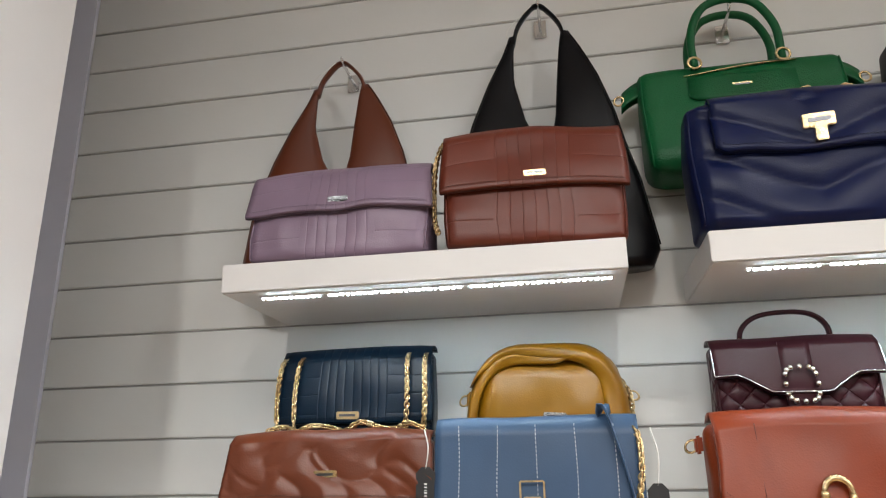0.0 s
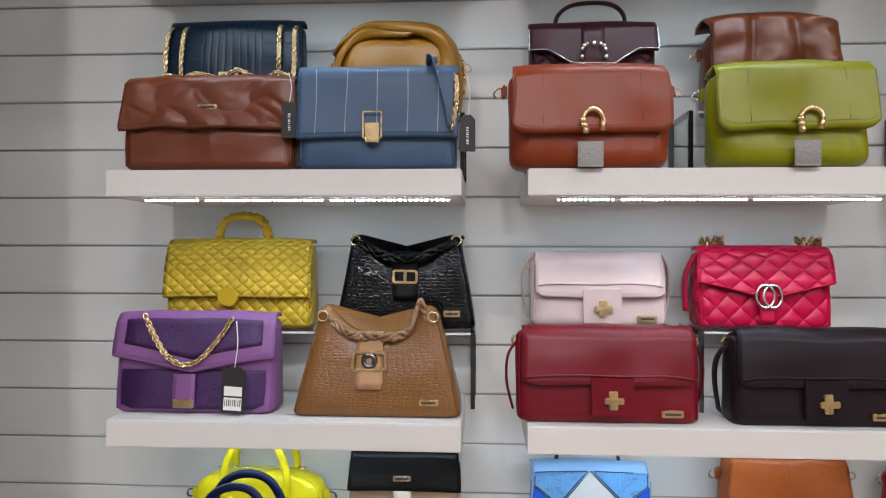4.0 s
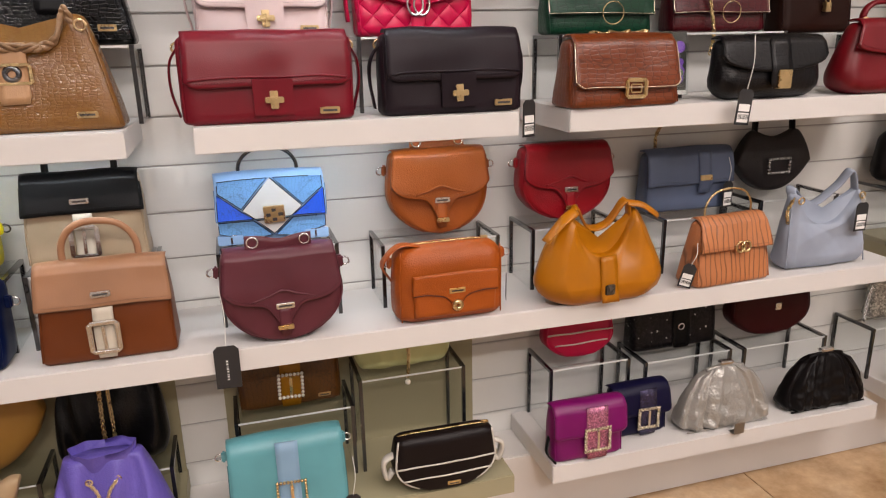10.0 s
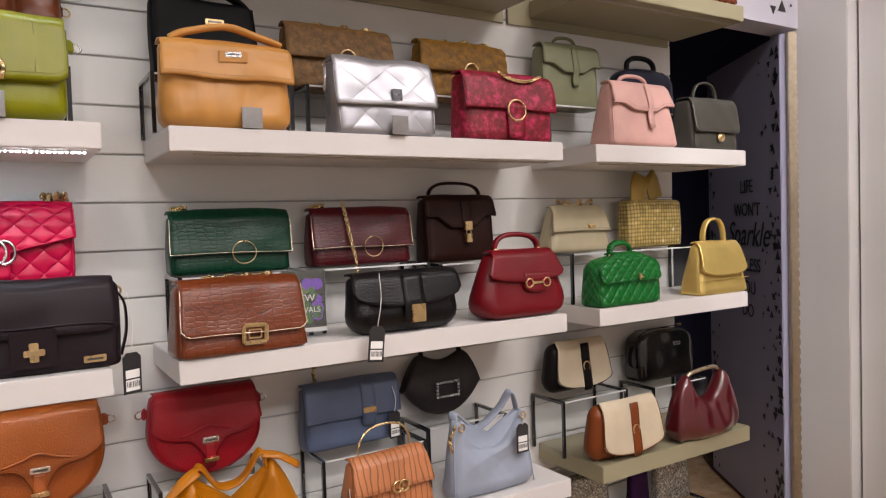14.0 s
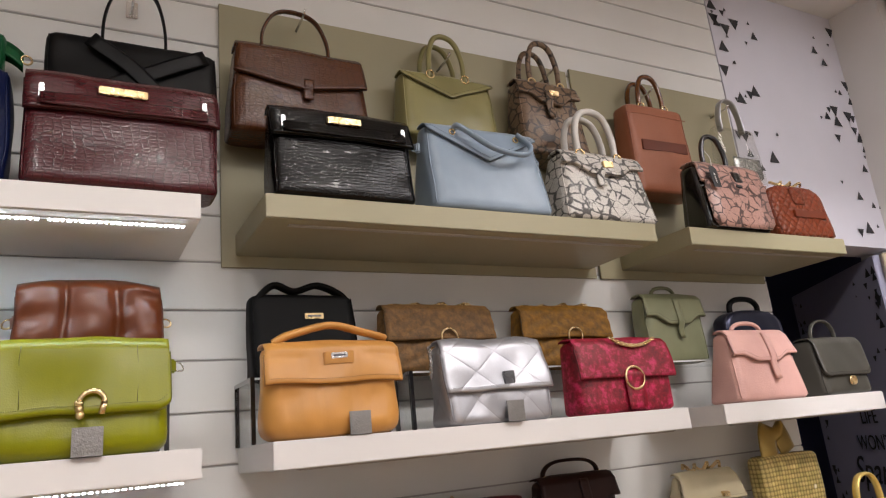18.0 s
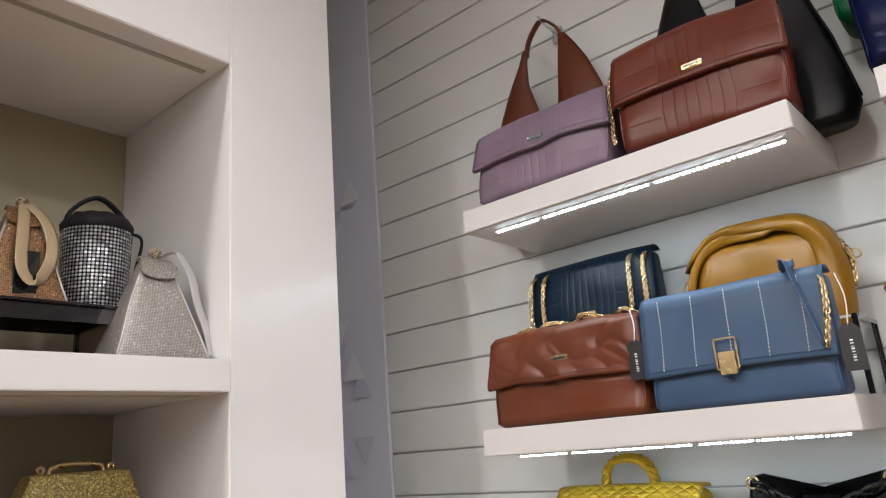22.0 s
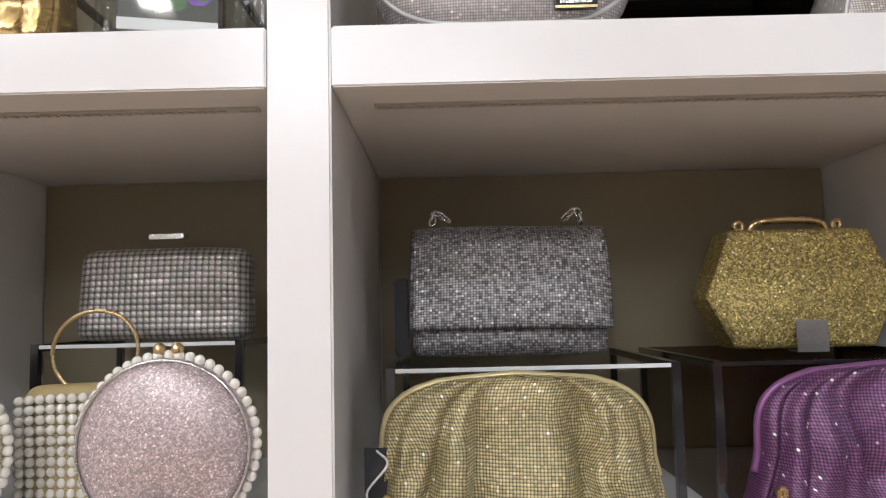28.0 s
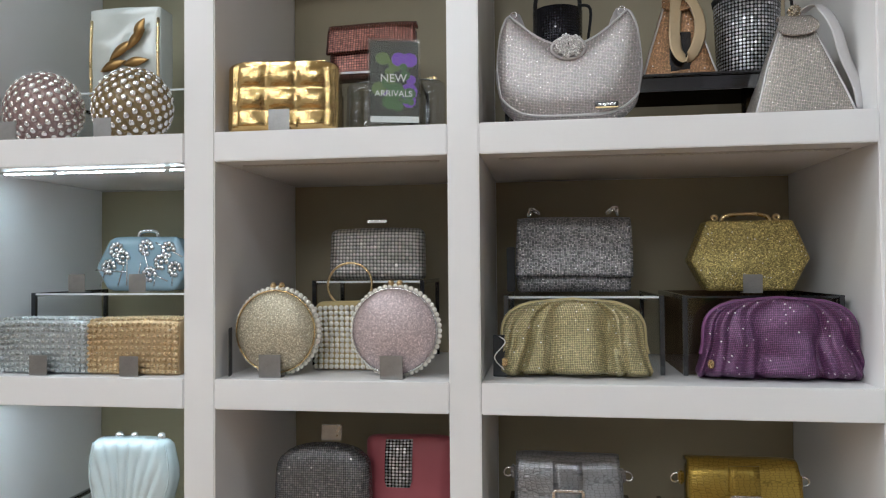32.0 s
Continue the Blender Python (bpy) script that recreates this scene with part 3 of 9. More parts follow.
# ---- ceiling spots: unseen fixtures assumed beside the lamps ----
def downlight(x, y):
    d = holder("ceiling_spotlight", pose(x, y, CEIL), "round recessed ceiling spotlight, assumed, out of view", "spotlight", "ceiling spotlights")
    bm = bmesh.new()
    bmesh.ops.create_cone(bm, cap_ends=False, segments=24, radius1=0.06, radius2=0.045, depth=0.02)
    part("rim", bm, M_WHITE, d, smooth=True).location = (0, 0, -0.01)
    bm = bmesh.new()
    bmesh.ops.create_circle(bm, cap_ends=True, segments=24, radius=0.04)
    part("lens", bm, glow("spot_lens", (1.0, 0.93, 0.82), 25.0), d).location = (0, 0, -0.004)


for x, y, *_ in SPOTS:
    downlight(x, y - 0.1)
    downlight(x, -2.45)
# the added spots get assumed fixtures too
for x, y in ((1.6, 0.3), (2.78, 0.3), (1.37, 0.75), (1.37, 0.2), (1.37, -0.5), (1.48, -0.9), (0.75, 0.32), (0.8, -0.82), (3.15, 0.08), (3.5, 0.55), (3.5, -0.6)):
    downlight(x, y)

# ---- bag building kit: x across, front towards -y, z up from the foot ----
def ring_points(a, b, r, nf, ns):
    """Rounded rectangle, starting at the front left; gives (x, y, side)."""
    r = max(0.0005, min(r, a * 0.98, b * 0.98))
    out = [(-(a - r) + 2 * (a - r) * i / nf, -b, 0) for i in range(nf + 1)]
    out += [(a - r + r * math.sin(k * 0.393), -b + r - r * math.cos(k * 0.393), 1) for k in range(1, 4)]
    out += [(a, -(b - r) + 2 * (b - r) * i / ns, 1) for i in range(ns + 1)]
    out += [(a - r + r * math.cos(k * 0.393), b - r + r * math.sin(k * 0.393), 1) for k in range(1, 4)]
    out += [((a - r) - 2 * (a - r) * i / nf, b, 2) for i in range(nf + 1)]
    out += [(-(a - r) - r * math.sin(k * 0.393), b - r + r * math.cos(k * 0.393), 1) for k in range(1, 4)]
    out += [(-a, (b - r) - 2 * (b - r) * i / ns, 1) for i in range(ns + 1)]
    out += [(-(a - r) - r * math.cos(k * 0.393), -(b - r) - r * math.sin(k * 0.393), 1) for k in range(1, 4)]
    return out


def skin(bm, rings, close_ends=True, front=None):
    """Joins rings of points; lays a flat map in metres, measured from the front point of each ring."""
    rows = [[bm.verts.new(p) for p in ring] for ring in rings]
    n = len(rows[0])
    uv, flat, high = None, [], 0.0
    if front is not None:
        uv = bm.loops.layers.uv.verify()
        last = None
        for row in rows:
            q = [0.0] * n
            for k in range(1, n // 2 + 1):
                i, j = (front + k) % n, (front + k - 1) % n
                q[i] = q[j] + (row[i].co - row[j].co).length
            for k in range(1, n - n // 2):
                i, j = (front - k) % n, (front - k + 1) % n
                q[i] = q[j] - (row[i].co - row[j].co).length
            if last is not None:
                high += (row[front].co - last).length
            last = row[front].co.copy()
            flat.append([(u, high) for u in q])
    for a, (r0, r1) in enumerate(zip(rows, rows[1:])):
        for i in range(n):
            j = (i + 1) % n
            f = bm.faces.new((r0[i], r0[j], r1[j], r1[i]))
            if uv:
                for lp, w in zip(f.loops, (flat[a][i], flat[a][j], flat[a + 1][j], flat[a + 1][i])):
                    lp[uv].uv = w
    if close_ends:
        for row, flip in ((rows[0], True), (rows[-1], False)):
            mid = bm.verts.new(sum((v.co for v in row), Vector()) / n)
            for i in range(n):
                a, b = row[i], row[(i + 1) % n]
                f = bm.faces.new((b, a, mid) if flip else (a, b, mid))
                if uv:
                    for lp in f.loops:
                        lp[uv].uv = (lp.vert.co.x, lp.vert.co.y)
    return bm


def shell(prof, h, r=0.015, rb=0.01, rt=0.01, nf=20, ns=4, nz=12, disp=None, sag=None):
    """Soft upright body. prof(v) gives half width, half depth; disp(x, z) puffs the front."""
    steps = [(rb * (1 - math.cos(k * 0.3927)), rb * (1 - math.sin(k * 0.3927))) for k in range(4)]
    steps += [(rb + (h - rb - rt) * i / nz, 0) for i in range(nz + 1)]
    steps += [(h - rt + rt * math.sin(k * 0.3927), rt * (1 - math.cos(k * 0.3927))) for k in range(1, 5)]
    rings = []
    for z, inset in steps:
        a, b = prof(z / h)
        a, b = max(a - inset, 0.001), max(b - inset, 0.001)
        ring = []
        for x, y, side in ring_points(a, b, r, nf, ns):
            if disp and side == 0:
                y -= disp(x, z) * (1 if inset == 0 else 0.4)
            if disp and side == 2:
                y += 0.3 * disp(x, z)
            if sag:
                x, y, zz = sag(x, y, z)
                ring.append((x, y, zz))
            else:
                ring.append((x, y, z))
        rings.append(ring)
    return skin(bmesh.new(), rings, True, nf // 2)


def sheet(grid, offset):
    """Closed sheet from a grid of outer points and a function to its inner points."""
    bm = bmesh.new()
    uv = bm.loops.layers.uv.verify()
    o = [[bm.verts.new(p) for p in row] for row in grid]
    q = [[bm.verts.new(offset(p)) for p in row] for row in grid]
    ni, nj = len(grid), len(grid[0])
    for i in range(ni - 1):
        for j in range(nj - 1):
            f = bm.faces.new((o[i][j], o[i][j + 1], o[i + 1][j + 1], o[i + 1][j]))
            for lp in f.loops:
                lp[uv].uv = (lp.vert.co.x, lp.vert.co.z + lp.vert.co.y)
            bm.faces.new((q[i][j], q[i + 1][j], q[i + 1][j + 1], q[i][j + 1]))
    rim = [(0, j) for j in range(nj)] + [(i, nj - 1) for i in range(1, ni)] + [(ni - 1, j) for j in range(nj - 2, -1, -1)] + [(i, 0) for i in range(ni - 2, 0, -1)]
    for k in range(len(rim)):
        (a, b), (c, d) = rim[k], rim[(k + 1) % len(rim)]
        bm.faces.new((o[a][b], q[a][b], q[c][d], o[c][d]))
    bmesh.ops.recalc_face_normals(bm, faces=bm.faces)
    return bm


def smooth_path(pts, n=8):
    """Catmull-Rom through the points."""
    pts = [Vector(p) for p in pts]
    ext = [2 * pts[0] - pts[1]] + pts + [2 * pts[-1] - pts[-2]]
    out = []
    for i in range(1, len(ext) - 2):
        p0, p1, p2, p3 = ext[i - 1:i + 3]
        for k in range(n):
            t = k / n
            out.append(0.5 * (2 * p1 + (p2 - p0) * t + (2 * p0 - 5 * p1 + 4 * p2 - p3) * t * t + (3 * p1 - p0 - 3 * p2 + p3) * t ** 3))
    return out + [pts[-1]]


def tube(path, r, flat=1.0, segs=8, bm=None, side=None):
    """Tube, or strap when flat differs from 1: r across the side vector, r * flat the other way."""
    path = [Vector(p) for p in path]
    rings = []
    ref = Vector(side) if side is not None else None
    for i, p in enumerate(path):
        t = (path[min(i + 1, len(path) - 1)] - path[max(i - 1, 0)]).normalized()
        s = ref - t * ref.dot(t) if ref is not None else t.orthogonal()
        if s.length < 1e-5:
            s = t.orthogonal()
        s.normalize()
        if ref is None:
            ref = s.copy()
        u = t.cross(s)
        rings.append([p + s * (r * math.cos(6.2832 * k / segs)) + u * (r * flat * math.sin(6.2832 * k / segs)) for k in range(segs)])
    return skin(bm or bmesh.new(), rings)


def torus(R, r, m=None, segs=16, sides=6, bm=None, sx=1.0, arc=6.28318):
    """Ring in the xz plane, squeezed in x by sx."""
    bm = bm or bmesh.new()
    full = arc > 6.28
    n = segs if full else segs + 1
    rows = []
    for i in range(n):
        a = arc * i / segs
        c, s = math.cos(a), math.sin(a)
        row = []
        for k in range(sides):
            b = 6.28318 * k / sides
            p = Vector(((R + r * math.cos(b)) * c * sx, r * math.sin(b), (R + r * math.cos(b)) * s))
            row.append(bm.verts.new(m @ p if m else p))
        rows.append(row)
    for i in range(n if full else n - 1):
        r0, r1 = rows[i], rows[(i + 1) % n]
        for k in range(sides):
            l = (k + 1) % sides
            bm.faces.new((r0[k], r1[k], r1[l], r0[l]))
    return bm


def ball(r, m, bm, segs=8, rings=5):
    bmesh.ops.create_uvsphere(bm, u_segments=segs, v_segments=rings, radius=r, matrix=m)


def chain_mesh(path, link=0.0078, wire=None):
    """Curb chain: links turned alternately along the path."""
    wire = wire or link * 0.25
    path = [Vector(p) for p in path]
    bm, dist, last, k = bmesh.new(), 0.0, path[0], 0
    pts = [path[0]]
    for p in path[1:]:
        seg = (p - last).length
        while dist + seg >= link * 0.82:
            f = (link * 0.82 - dist) / seg
            last = last.lerp(p, f)
            pts.append(last.copy())
            seg, dist = (p - last).length, 0.0
        dist += seg
        last = p
    for a, b in zip(pts, pts[1:]):
        q = (b - a).to_track_quat("Z", "Y").to_matrix().to_4x4()
        torus(link * 0.78, wire, Matrix.Translation((a + b) / 2) @ q @ pose(0, 0, 0, 0, 0, 90 * (k % 2) + 45), 10, 5, bm, 0.62)
        k += 1
    return bm


# ---- puffing and quilting patterns: outward offset at (x, z) ----
def quilt(kind, amp=0.004, cell=0.035, h=0.2, w=0.3):
    s = lambda v: abs(math.sin(math.pi * v))
    if kind == "tuft":
        return lambda x, z: amp * (s(x / cell + 0.5) * s(z / (cell * 0.8) + 0.1)) ** 0.4
    if kind == "chevron":
        return lambda x, z: amp * s((z + abs(x) * 0.45) / cell) ** 0.4
    if kind == "vee":
        return lambda x, z: amp * s((z - abs(x) * 0.45) / cell + 0.3) ** 0.4
    if kind == "bars":
        return lambda x, z: amp * (s(x / cell + 0.5) ** 0.4 if abs(x) < w * 0.23 else 0.9 * s(z / (h * 0.42)) ** 0.3)
    if kind == "stripes":
        return lambda x, z: amp * s(x / cell + 0.5) ** 0.12
    if kind == "puffs":
        return lambda x, z: amp * (s(x / cell + 0.5) ** 0.45 * s(0.12 + 0.42 * z / h) ** 0.5 + 0.25 * noise.noise(Vector((x * 22, 0.7, z * 30))))
    if kind == "blob":
        def f(x, z):
            if z < 0.4 * h:
                return 0.003
            d0 = noise.voronoi(Vector((x * 13 + 0.4 * math.sin(z * 60), 2.3, z * 17 + 0.4 * math.sin(x * 45))))[0]
            return amp * min(1.0, (d0[1] - d0[0]) * 1.7) ** 0.55
        return f
    return lambda x, z: amp * (max(0.0, 1 - (2 * x / w) ** 2) * max(0.0, 1 - (2 * z / h - 1) ** 2)) ** 0.5 + 0.0022 * noise.noise(Vector((x * 16, 0.3, z * 22)))


def profile(shape, w, h, d, top=1.0, dtop=0.7):
    """Half width and half depth over the height."""
    def f(v):
        b = d / 2 * (1 + (dtop - 1) * v)
        if shape == "saddle":
            k = 1.0 if v > 0.55 else max(0.05, 1 - ((0.55 - v) / 0.55) ** 2.2) ** 0.5
            return w / 2 * k * (1 - 0.06 * max(0, v - 0.55) / 0.45), b
        if shape == "bowler":
            k = 1.0 if v < 0.7 else max(0.04, 1 - ((v - 0.7) / 0.32) ** 2.6) ** 0.5
            return w / 2 * k * (0.97 + 0.03 * min(1, v * 4)), b
        if shape == "hobo":
            k = 1 - 0.14 * (max(0.0, 0.3 - v) / 0.3) ** 2 - (1 - top) * (max(0.0, v - 0.3) / 0.7) ** 1.25
            return w / 2 * k, b
        if shape == "hex":
            return w / 2 * (0.72 + 0.28 * (1 - abs(v - 0.45) / (0.55 if v > 0.45 else 0.45))), b
        if shape == "shell":
            k = 0.55 + 0.45 * min(1.0, v / 0.55) ** 0.6
            return w / 2 * k * (1 - 0.1 * max(0, v - 0.7) / 0.3), b
        return w / 2 * (1 + (top - 1) * v), b
    return f


BAGS = []


def darker(mat):
    """Edge paint of a leather: the same leather, deeper in colour."""
    for key, m in list(MATS.items()):
        if m == mat and key[0] == "leather":
            return leather(shade(key[1], 0.5), "smooth", 0.45)
    return None


class Bag:
    """One bag: a holder, its body, and what is added to it. Places are given as u (-1 to 1 across) and v (0 to 1 up)."""

    def __init__(self, name, place, w, h, d, mat, label, category="handbag", shape="box", top=1.0, dtop=0.7, puff=None, r=0.016, rb=0.01, rt=0.012, nf=20, nz=12, yaw=0.0, lean=0.0, face=0, group="bags on display", soft=1.0, dip=0.0, dip_width=0.55):
        x, y, z = place
        self.root = holder(name, pose(x, y, z, 0, 0, face) @ pose(0, d / 2, 0, 0, 0, yaw) @ pose(0, -d / 2, 0, lean) @ pose(0, d / 2, 0), label, category, group)
        self.w, self.h, self.d, self.mat, self.flapped = w, h, d, mat, 0.0
        self.prof, self.disp = profile(shape, w, h, d, top, dtop), puff or quilt("plain", 0.004, 1, h, w)
        self.r, self.rt, self.soft, self.seed = r, rt, soft, len(BAGS) * 7.31
        self.low, self.flare = None, 0.0
        BAGS.append(self)
        sag = None
        if dip:
            half = self.prof(1.0)[0] * dip_width * 1.5

            def sag(px, py, pz):
                k = max(0.0, 1 - (abs(px) / half) ** 2.4)
                return px, py, pz - dip * h * k * max(0.0, (pz / h - 0.35) / 0.65) ** 1.5
        self.body = part("body", shell(self.prof, h, r, rb, rt, nf, 4, nz, self.disp, sag), mat, self.root, smooth=True)
        if darker(mat) and d > 0.055 and r < 0.024:
            self.piping(mat, 0.0016, 0.04, 0.96)

    def settle(self):
        """Softens the whole bag: slack corners, a bulging foot and slow uneven waves."""
        h, a, k = self.h, self.w / 2, self.soft
        shift = Vector((self.seed, 1.7, 0.3))
        for o in self.root.children_recursive:
            if o.name.split(".")[0] in ("hang_tag", "cord", "price_label", "barcode", "print") or o.type != "MESH":
                continue
            for v in o.data.vertices:
                c = v.co
                t, u = min(1.2, max(0.0, c.z / h)), c.x / a
                lift = min(1.0, t * 4)
                n = noise.noise_vector(c * 11 + shift)
                c.x += k * (0.003 * n.x * lift + 0.012 * c.x * math.sin(3.1416 * min(1, t)))
                c.y += k * 0.0035 * n.y * lift
                if k > 1.5:
                    fold = abs(noise.noise(Vector((c.x * 16 + self.seed, 4.4, c.z * 7))))
                    c.y += 0.007 * (fold - 0.25) * lift * (1.2 - t)
                    if o.name.split(".")[0] in ("flap", "edge_binding", "stitching"):
                        c.z += 0.006 * noise.noise(Vector((c.x * 13 + self.seed, 1.1, 0.0))) * max(0.0, 1 - t)
                c.z += k * lift * (0.0025 * n.z - 0.0025 * abs(u) ** 4 * min(1.0, t))
            o.data.update()

    def add(self, name, bm, mat, label="", smooth=True, parent=None):
        return part(name, bm, mat, parent or self.root, label, smooth)

    def front(self, x, z):
        """The y of the front at x, z."""
        y = -self.prof(min(1, max(0, z / self.h)))[1] - self.disp(x, z) - self.flapped
        if self.low:
            t = (self.h - z) / max(0.01, self.h * self.low(max(-1, min(1, 2 * x / self.w))))
            if t <= 1.02:
                y -= self.flare * max(0.0, t) ** 2
        return y

    def xz(self, u, v):
        return u * self.w / 2, v * self.h

    def flap(self, mat=None, drop=0.55, shape="flat", width=1.01, th=0.0065, depth=0.35, puff=True, trim=None, nu=28, back=0.5, flare=0.006):
        """Flap over the top and down the front; drop is the share of the height at the middle."""
        h, d, w, n = self.h, self.d, self.w, 28 if nu > 30 else 16
        low = {"flat": lambda u: drop, "vee": lambda u: drop * (1 - depth * abs(u)), "round": lambda u: drop * (1 - depth * (1 - max(0, 1 - u * u) ** 0.5)),
               "trap": lambda u: drop * (1 - depth * min(1, max(0, abs(u) - 0.35) / 0.35)), "saddle": lambda u: drop * (1 - depth) + drop * depth * math.exp(-(u / 0.2) ** 2) - drop * 0.2 * abs(u) ** 5,
               "corner": lambda u: drop * (1 - 0.12 * max(0, (abs(u) - 0.85) / 0.15) ** 2)}[shape]
        grid = []
        for i in range(nu + 1):
            u = -1 + 2 * i / nu
            row = []
            for k in range(n + 9):
                if k < 6:
                    t = k / 5
                    a0, b0 = self.prof(1.0)
                    x = u * a0 * width
                    y = b0 * back - (b0 * back + b0 * 0.8) * t
                    z = h + th + 0.003 * math.sin(math.pi * t)
                elif k > n + 5:
                    a0 = (k - n - 5) * 0.8
                    x, y, z = row[n + 5]
                    row.append((x, y + th * 0.5 * (1 - math.cos(a0)), z - th * 0.5 * math.sin(a0)))
                    continue
                else:
                    t = (k - 5) / n
                    z = h - 0.004 - (low(u) * h - 0.004) * t
                    a, b = self.prof(max(0, z / h))
                    x = u * a * width
                    y = -b - th - (self.disp(x, z) if puff else self.disp(x, z) * 0.3 + 0.004) - 0.0012 * math.sin(math.pi * t) - flare * t * t
                row.append((x, y, z))
            grid.append(row)
        self.flapped, self.low, self.flare = th, low, flare
        f = self.add("flap", sheet(grid, lambda p: (p[0] * 0.995, p[1] + th * 0.9, p[2] - (th * 0.8 if p[1] > -self.d * 0.2 else 0))), mat or self.mat)
        if trim:
            edge = [Vector(row[n + 5]) + Vector((0, -0.001, 0)) for row in grid]
            sides = [Vector(p) for p in grid[0][6:n + 5]], [Vector(p) for p in grid[-1][6:n + 5]]
            self.add("piping", tube(sides[0] + edge + sides[1][::-1], 0.0011, 1, 6), trim, "metallic piping", parent=f)
        elif darker(mat or self.mat):
            edge = [Vector(row[-1]) + Vector((0, 0, -0.0004)) for row in grid]
            sides = [Vector(p) + Vector((-0.0002, th * 0.4, 0)) for p in grid[0][8:n + 5]], [Vector(p) + Vector((0.0002, th * 0.4, 0)) for p in grid[-1][8:n + 5]]
            self.add("edge_binding", tube(sides[0] + edge + sides[1][::-1], 0.0018, 1, 5), darker(mat or self.mat), parent=f)
            line = [(p[0] * 0.965, p[1] - 0.0006, p[2] + 0.0055) for p in (row[n + 5] for row in grid)]
            bm = bmesh.new()
            for p, q in zip(line, line[1:]):
                tube([Vector(p).lerp(Vector(q), 0.08), Vector(p).lerp(Vector(q), 0.42)], 0.00045, 1, 4, bm)
                tube([Vector(p).lerp(Vector(q), 0.58), Vector(p).lerp(Vector(q), 0.92)], 0.00045, 1, 4, bm)
            self.add("stitching", bm, darker(mat or self.mat), parent=f)
        return f

    def seam(self, v, mat=None, r=0.0014, u=0.98):
        pts = [(self.w / 2 * u * t, self.front(self.w / 2 * u * t, v * self.h) - 0.0004, v * self.h) for t in [-1 + k / 8 for k in range(17)]]
        self.add("seam", tube(pts, r, 1, 5), mat or self.mat)

    def upright_seam(self, u, v0, v1, mat):
        """A stitched seam running down the front."""
        x = u * self.w / 2
        self.add("seam", tube([(x, self.front(x, self.h * (v0 + (v1 - v0) * k / 8)) - 0.0002, self.h * (v0 + (v1 - v0) * k / 8)) for k in range(9)], 0.0008, 1, 5), mat)

    def piping(self, mat, r=0.0016, v0=0.03, v1=0.97):
        """Corded edges down both front corners."""
        for s in (-1, 1):
            pts = []
            for k in range(13):
                v = v0 + (v1 - v0) * k / 12
                a, b = self.prof(v)
                pts.append((s * (a - self.r * 0.28), -b + self.r * 0.28 - 0.0005, v * self.h))
            self.add("piping", tube(pts, r, 1, 5), mat)

    def handle(self, mat, rise=0.08, span=0.5, r=0.0055, y=0.0, lean=0.0, flat=1.0, base=1.0, rings=M_GOLD, twist=False):
        a = self.w / 2 * span
        z0 = self.h * base
        pts = [(-a, y, z0 - 0.012), (-a * 0.97, y, z0 + rise * 0.45), (-a * 0.62, y + lean * 0.7, z0 + rise * 0.88), (0, y + lean, z0 + rise), (a * 0.62, y + lean * 0.7, z0 + rise * 0.88), (a * 0.97, y, z0 + rise * 0.45), (a, y, z0 - 0.012)]
        path = smooth_path(pts, 6)
        if twist:
            bm = bmesh.new()
            for ph in (0, 2.09, 4.19):
                tube([p + Vector((0.6 * r * math.cos(i * 0.8 + ph), r * math.sin(i * 0.8 + ph), 0.6 * r * math.sin(i * 0.8 + ph))) for i, p in enumerate(path)], r * 0.75, 1, 6, bm)
        else:
            bm = tube(path, r, flat, 8, side=(0, 1, 0))
        hd = self.add("handle", bm, mat)
        if rings:
            for s in (-1, 1):
                self.add("ring", torus(r * 1.5, r * 0.32, pose(s * a, y - r, z0 - 0.004, 0, 0, 0), 12, 5), rings, parent=hd)
        return hd

    def strap(self, mat, pts, r=0.009, flat=0.16, side=(0, 1, 0), name="strap", twist=False):
        if twist:
            path, bm = smooth_path(pts, 10), bmesh.new()
            for ph in (0, 2.09, 4.19):
                tube([p + Vector((0.3 * r * math.cos(i * 0.45 + ph), 0.5 * r * math.sin(i * 0.9 + ph), 0.75 * r * math.cos(i * 0.45 + ph))) for i, p in enumerate(path)], r * 0.6, 1, 6, bm)
            return self.add(name, bm, mat)
        return self.add(name, tube(smooth_path(pts, 6), r, flat, 8, side=side), mat)

    def chain(self, pts, mat=M_GOLD, link=0.0078, wire=None):
        return tagged(self.add("chain", chain_mesh(smooth_path(pts, 8), link, wire), mat), kind="stuff")

    def drape(self, mat=M_GOLD, u0=-0.6, u1=0.6, sag=0.3, link=0.0078, out=0.007):
        """Chain hanging in a curve over the front."""
        pts = []
        for k in range(9):
            t = k / 8
            x = self.w / 2 * (u0 + (u1 - u0) * t)
            z = self.h * (1.02 - sag * 4 * t * (1 - t))
            pts.append((x, self.front(x, min(z, self.h * 0.99)) - out, z))
        self.chain(pts, mat, link)

    def top_chain(self, mat=M_GOLD, u0=-0.8, u1=0.8, lift=0.012, link=0.0078):
        n = 10
        self.chain([(self.w / 2 * (u0 + (u1 - u0) * k / n), 0.01 * math.sin(k * 1.9), self.h + lift * (0.5 + 0.5 * math.sin(k * 2.3)) + 0.006) for k in range(n + 1)], mat, link)

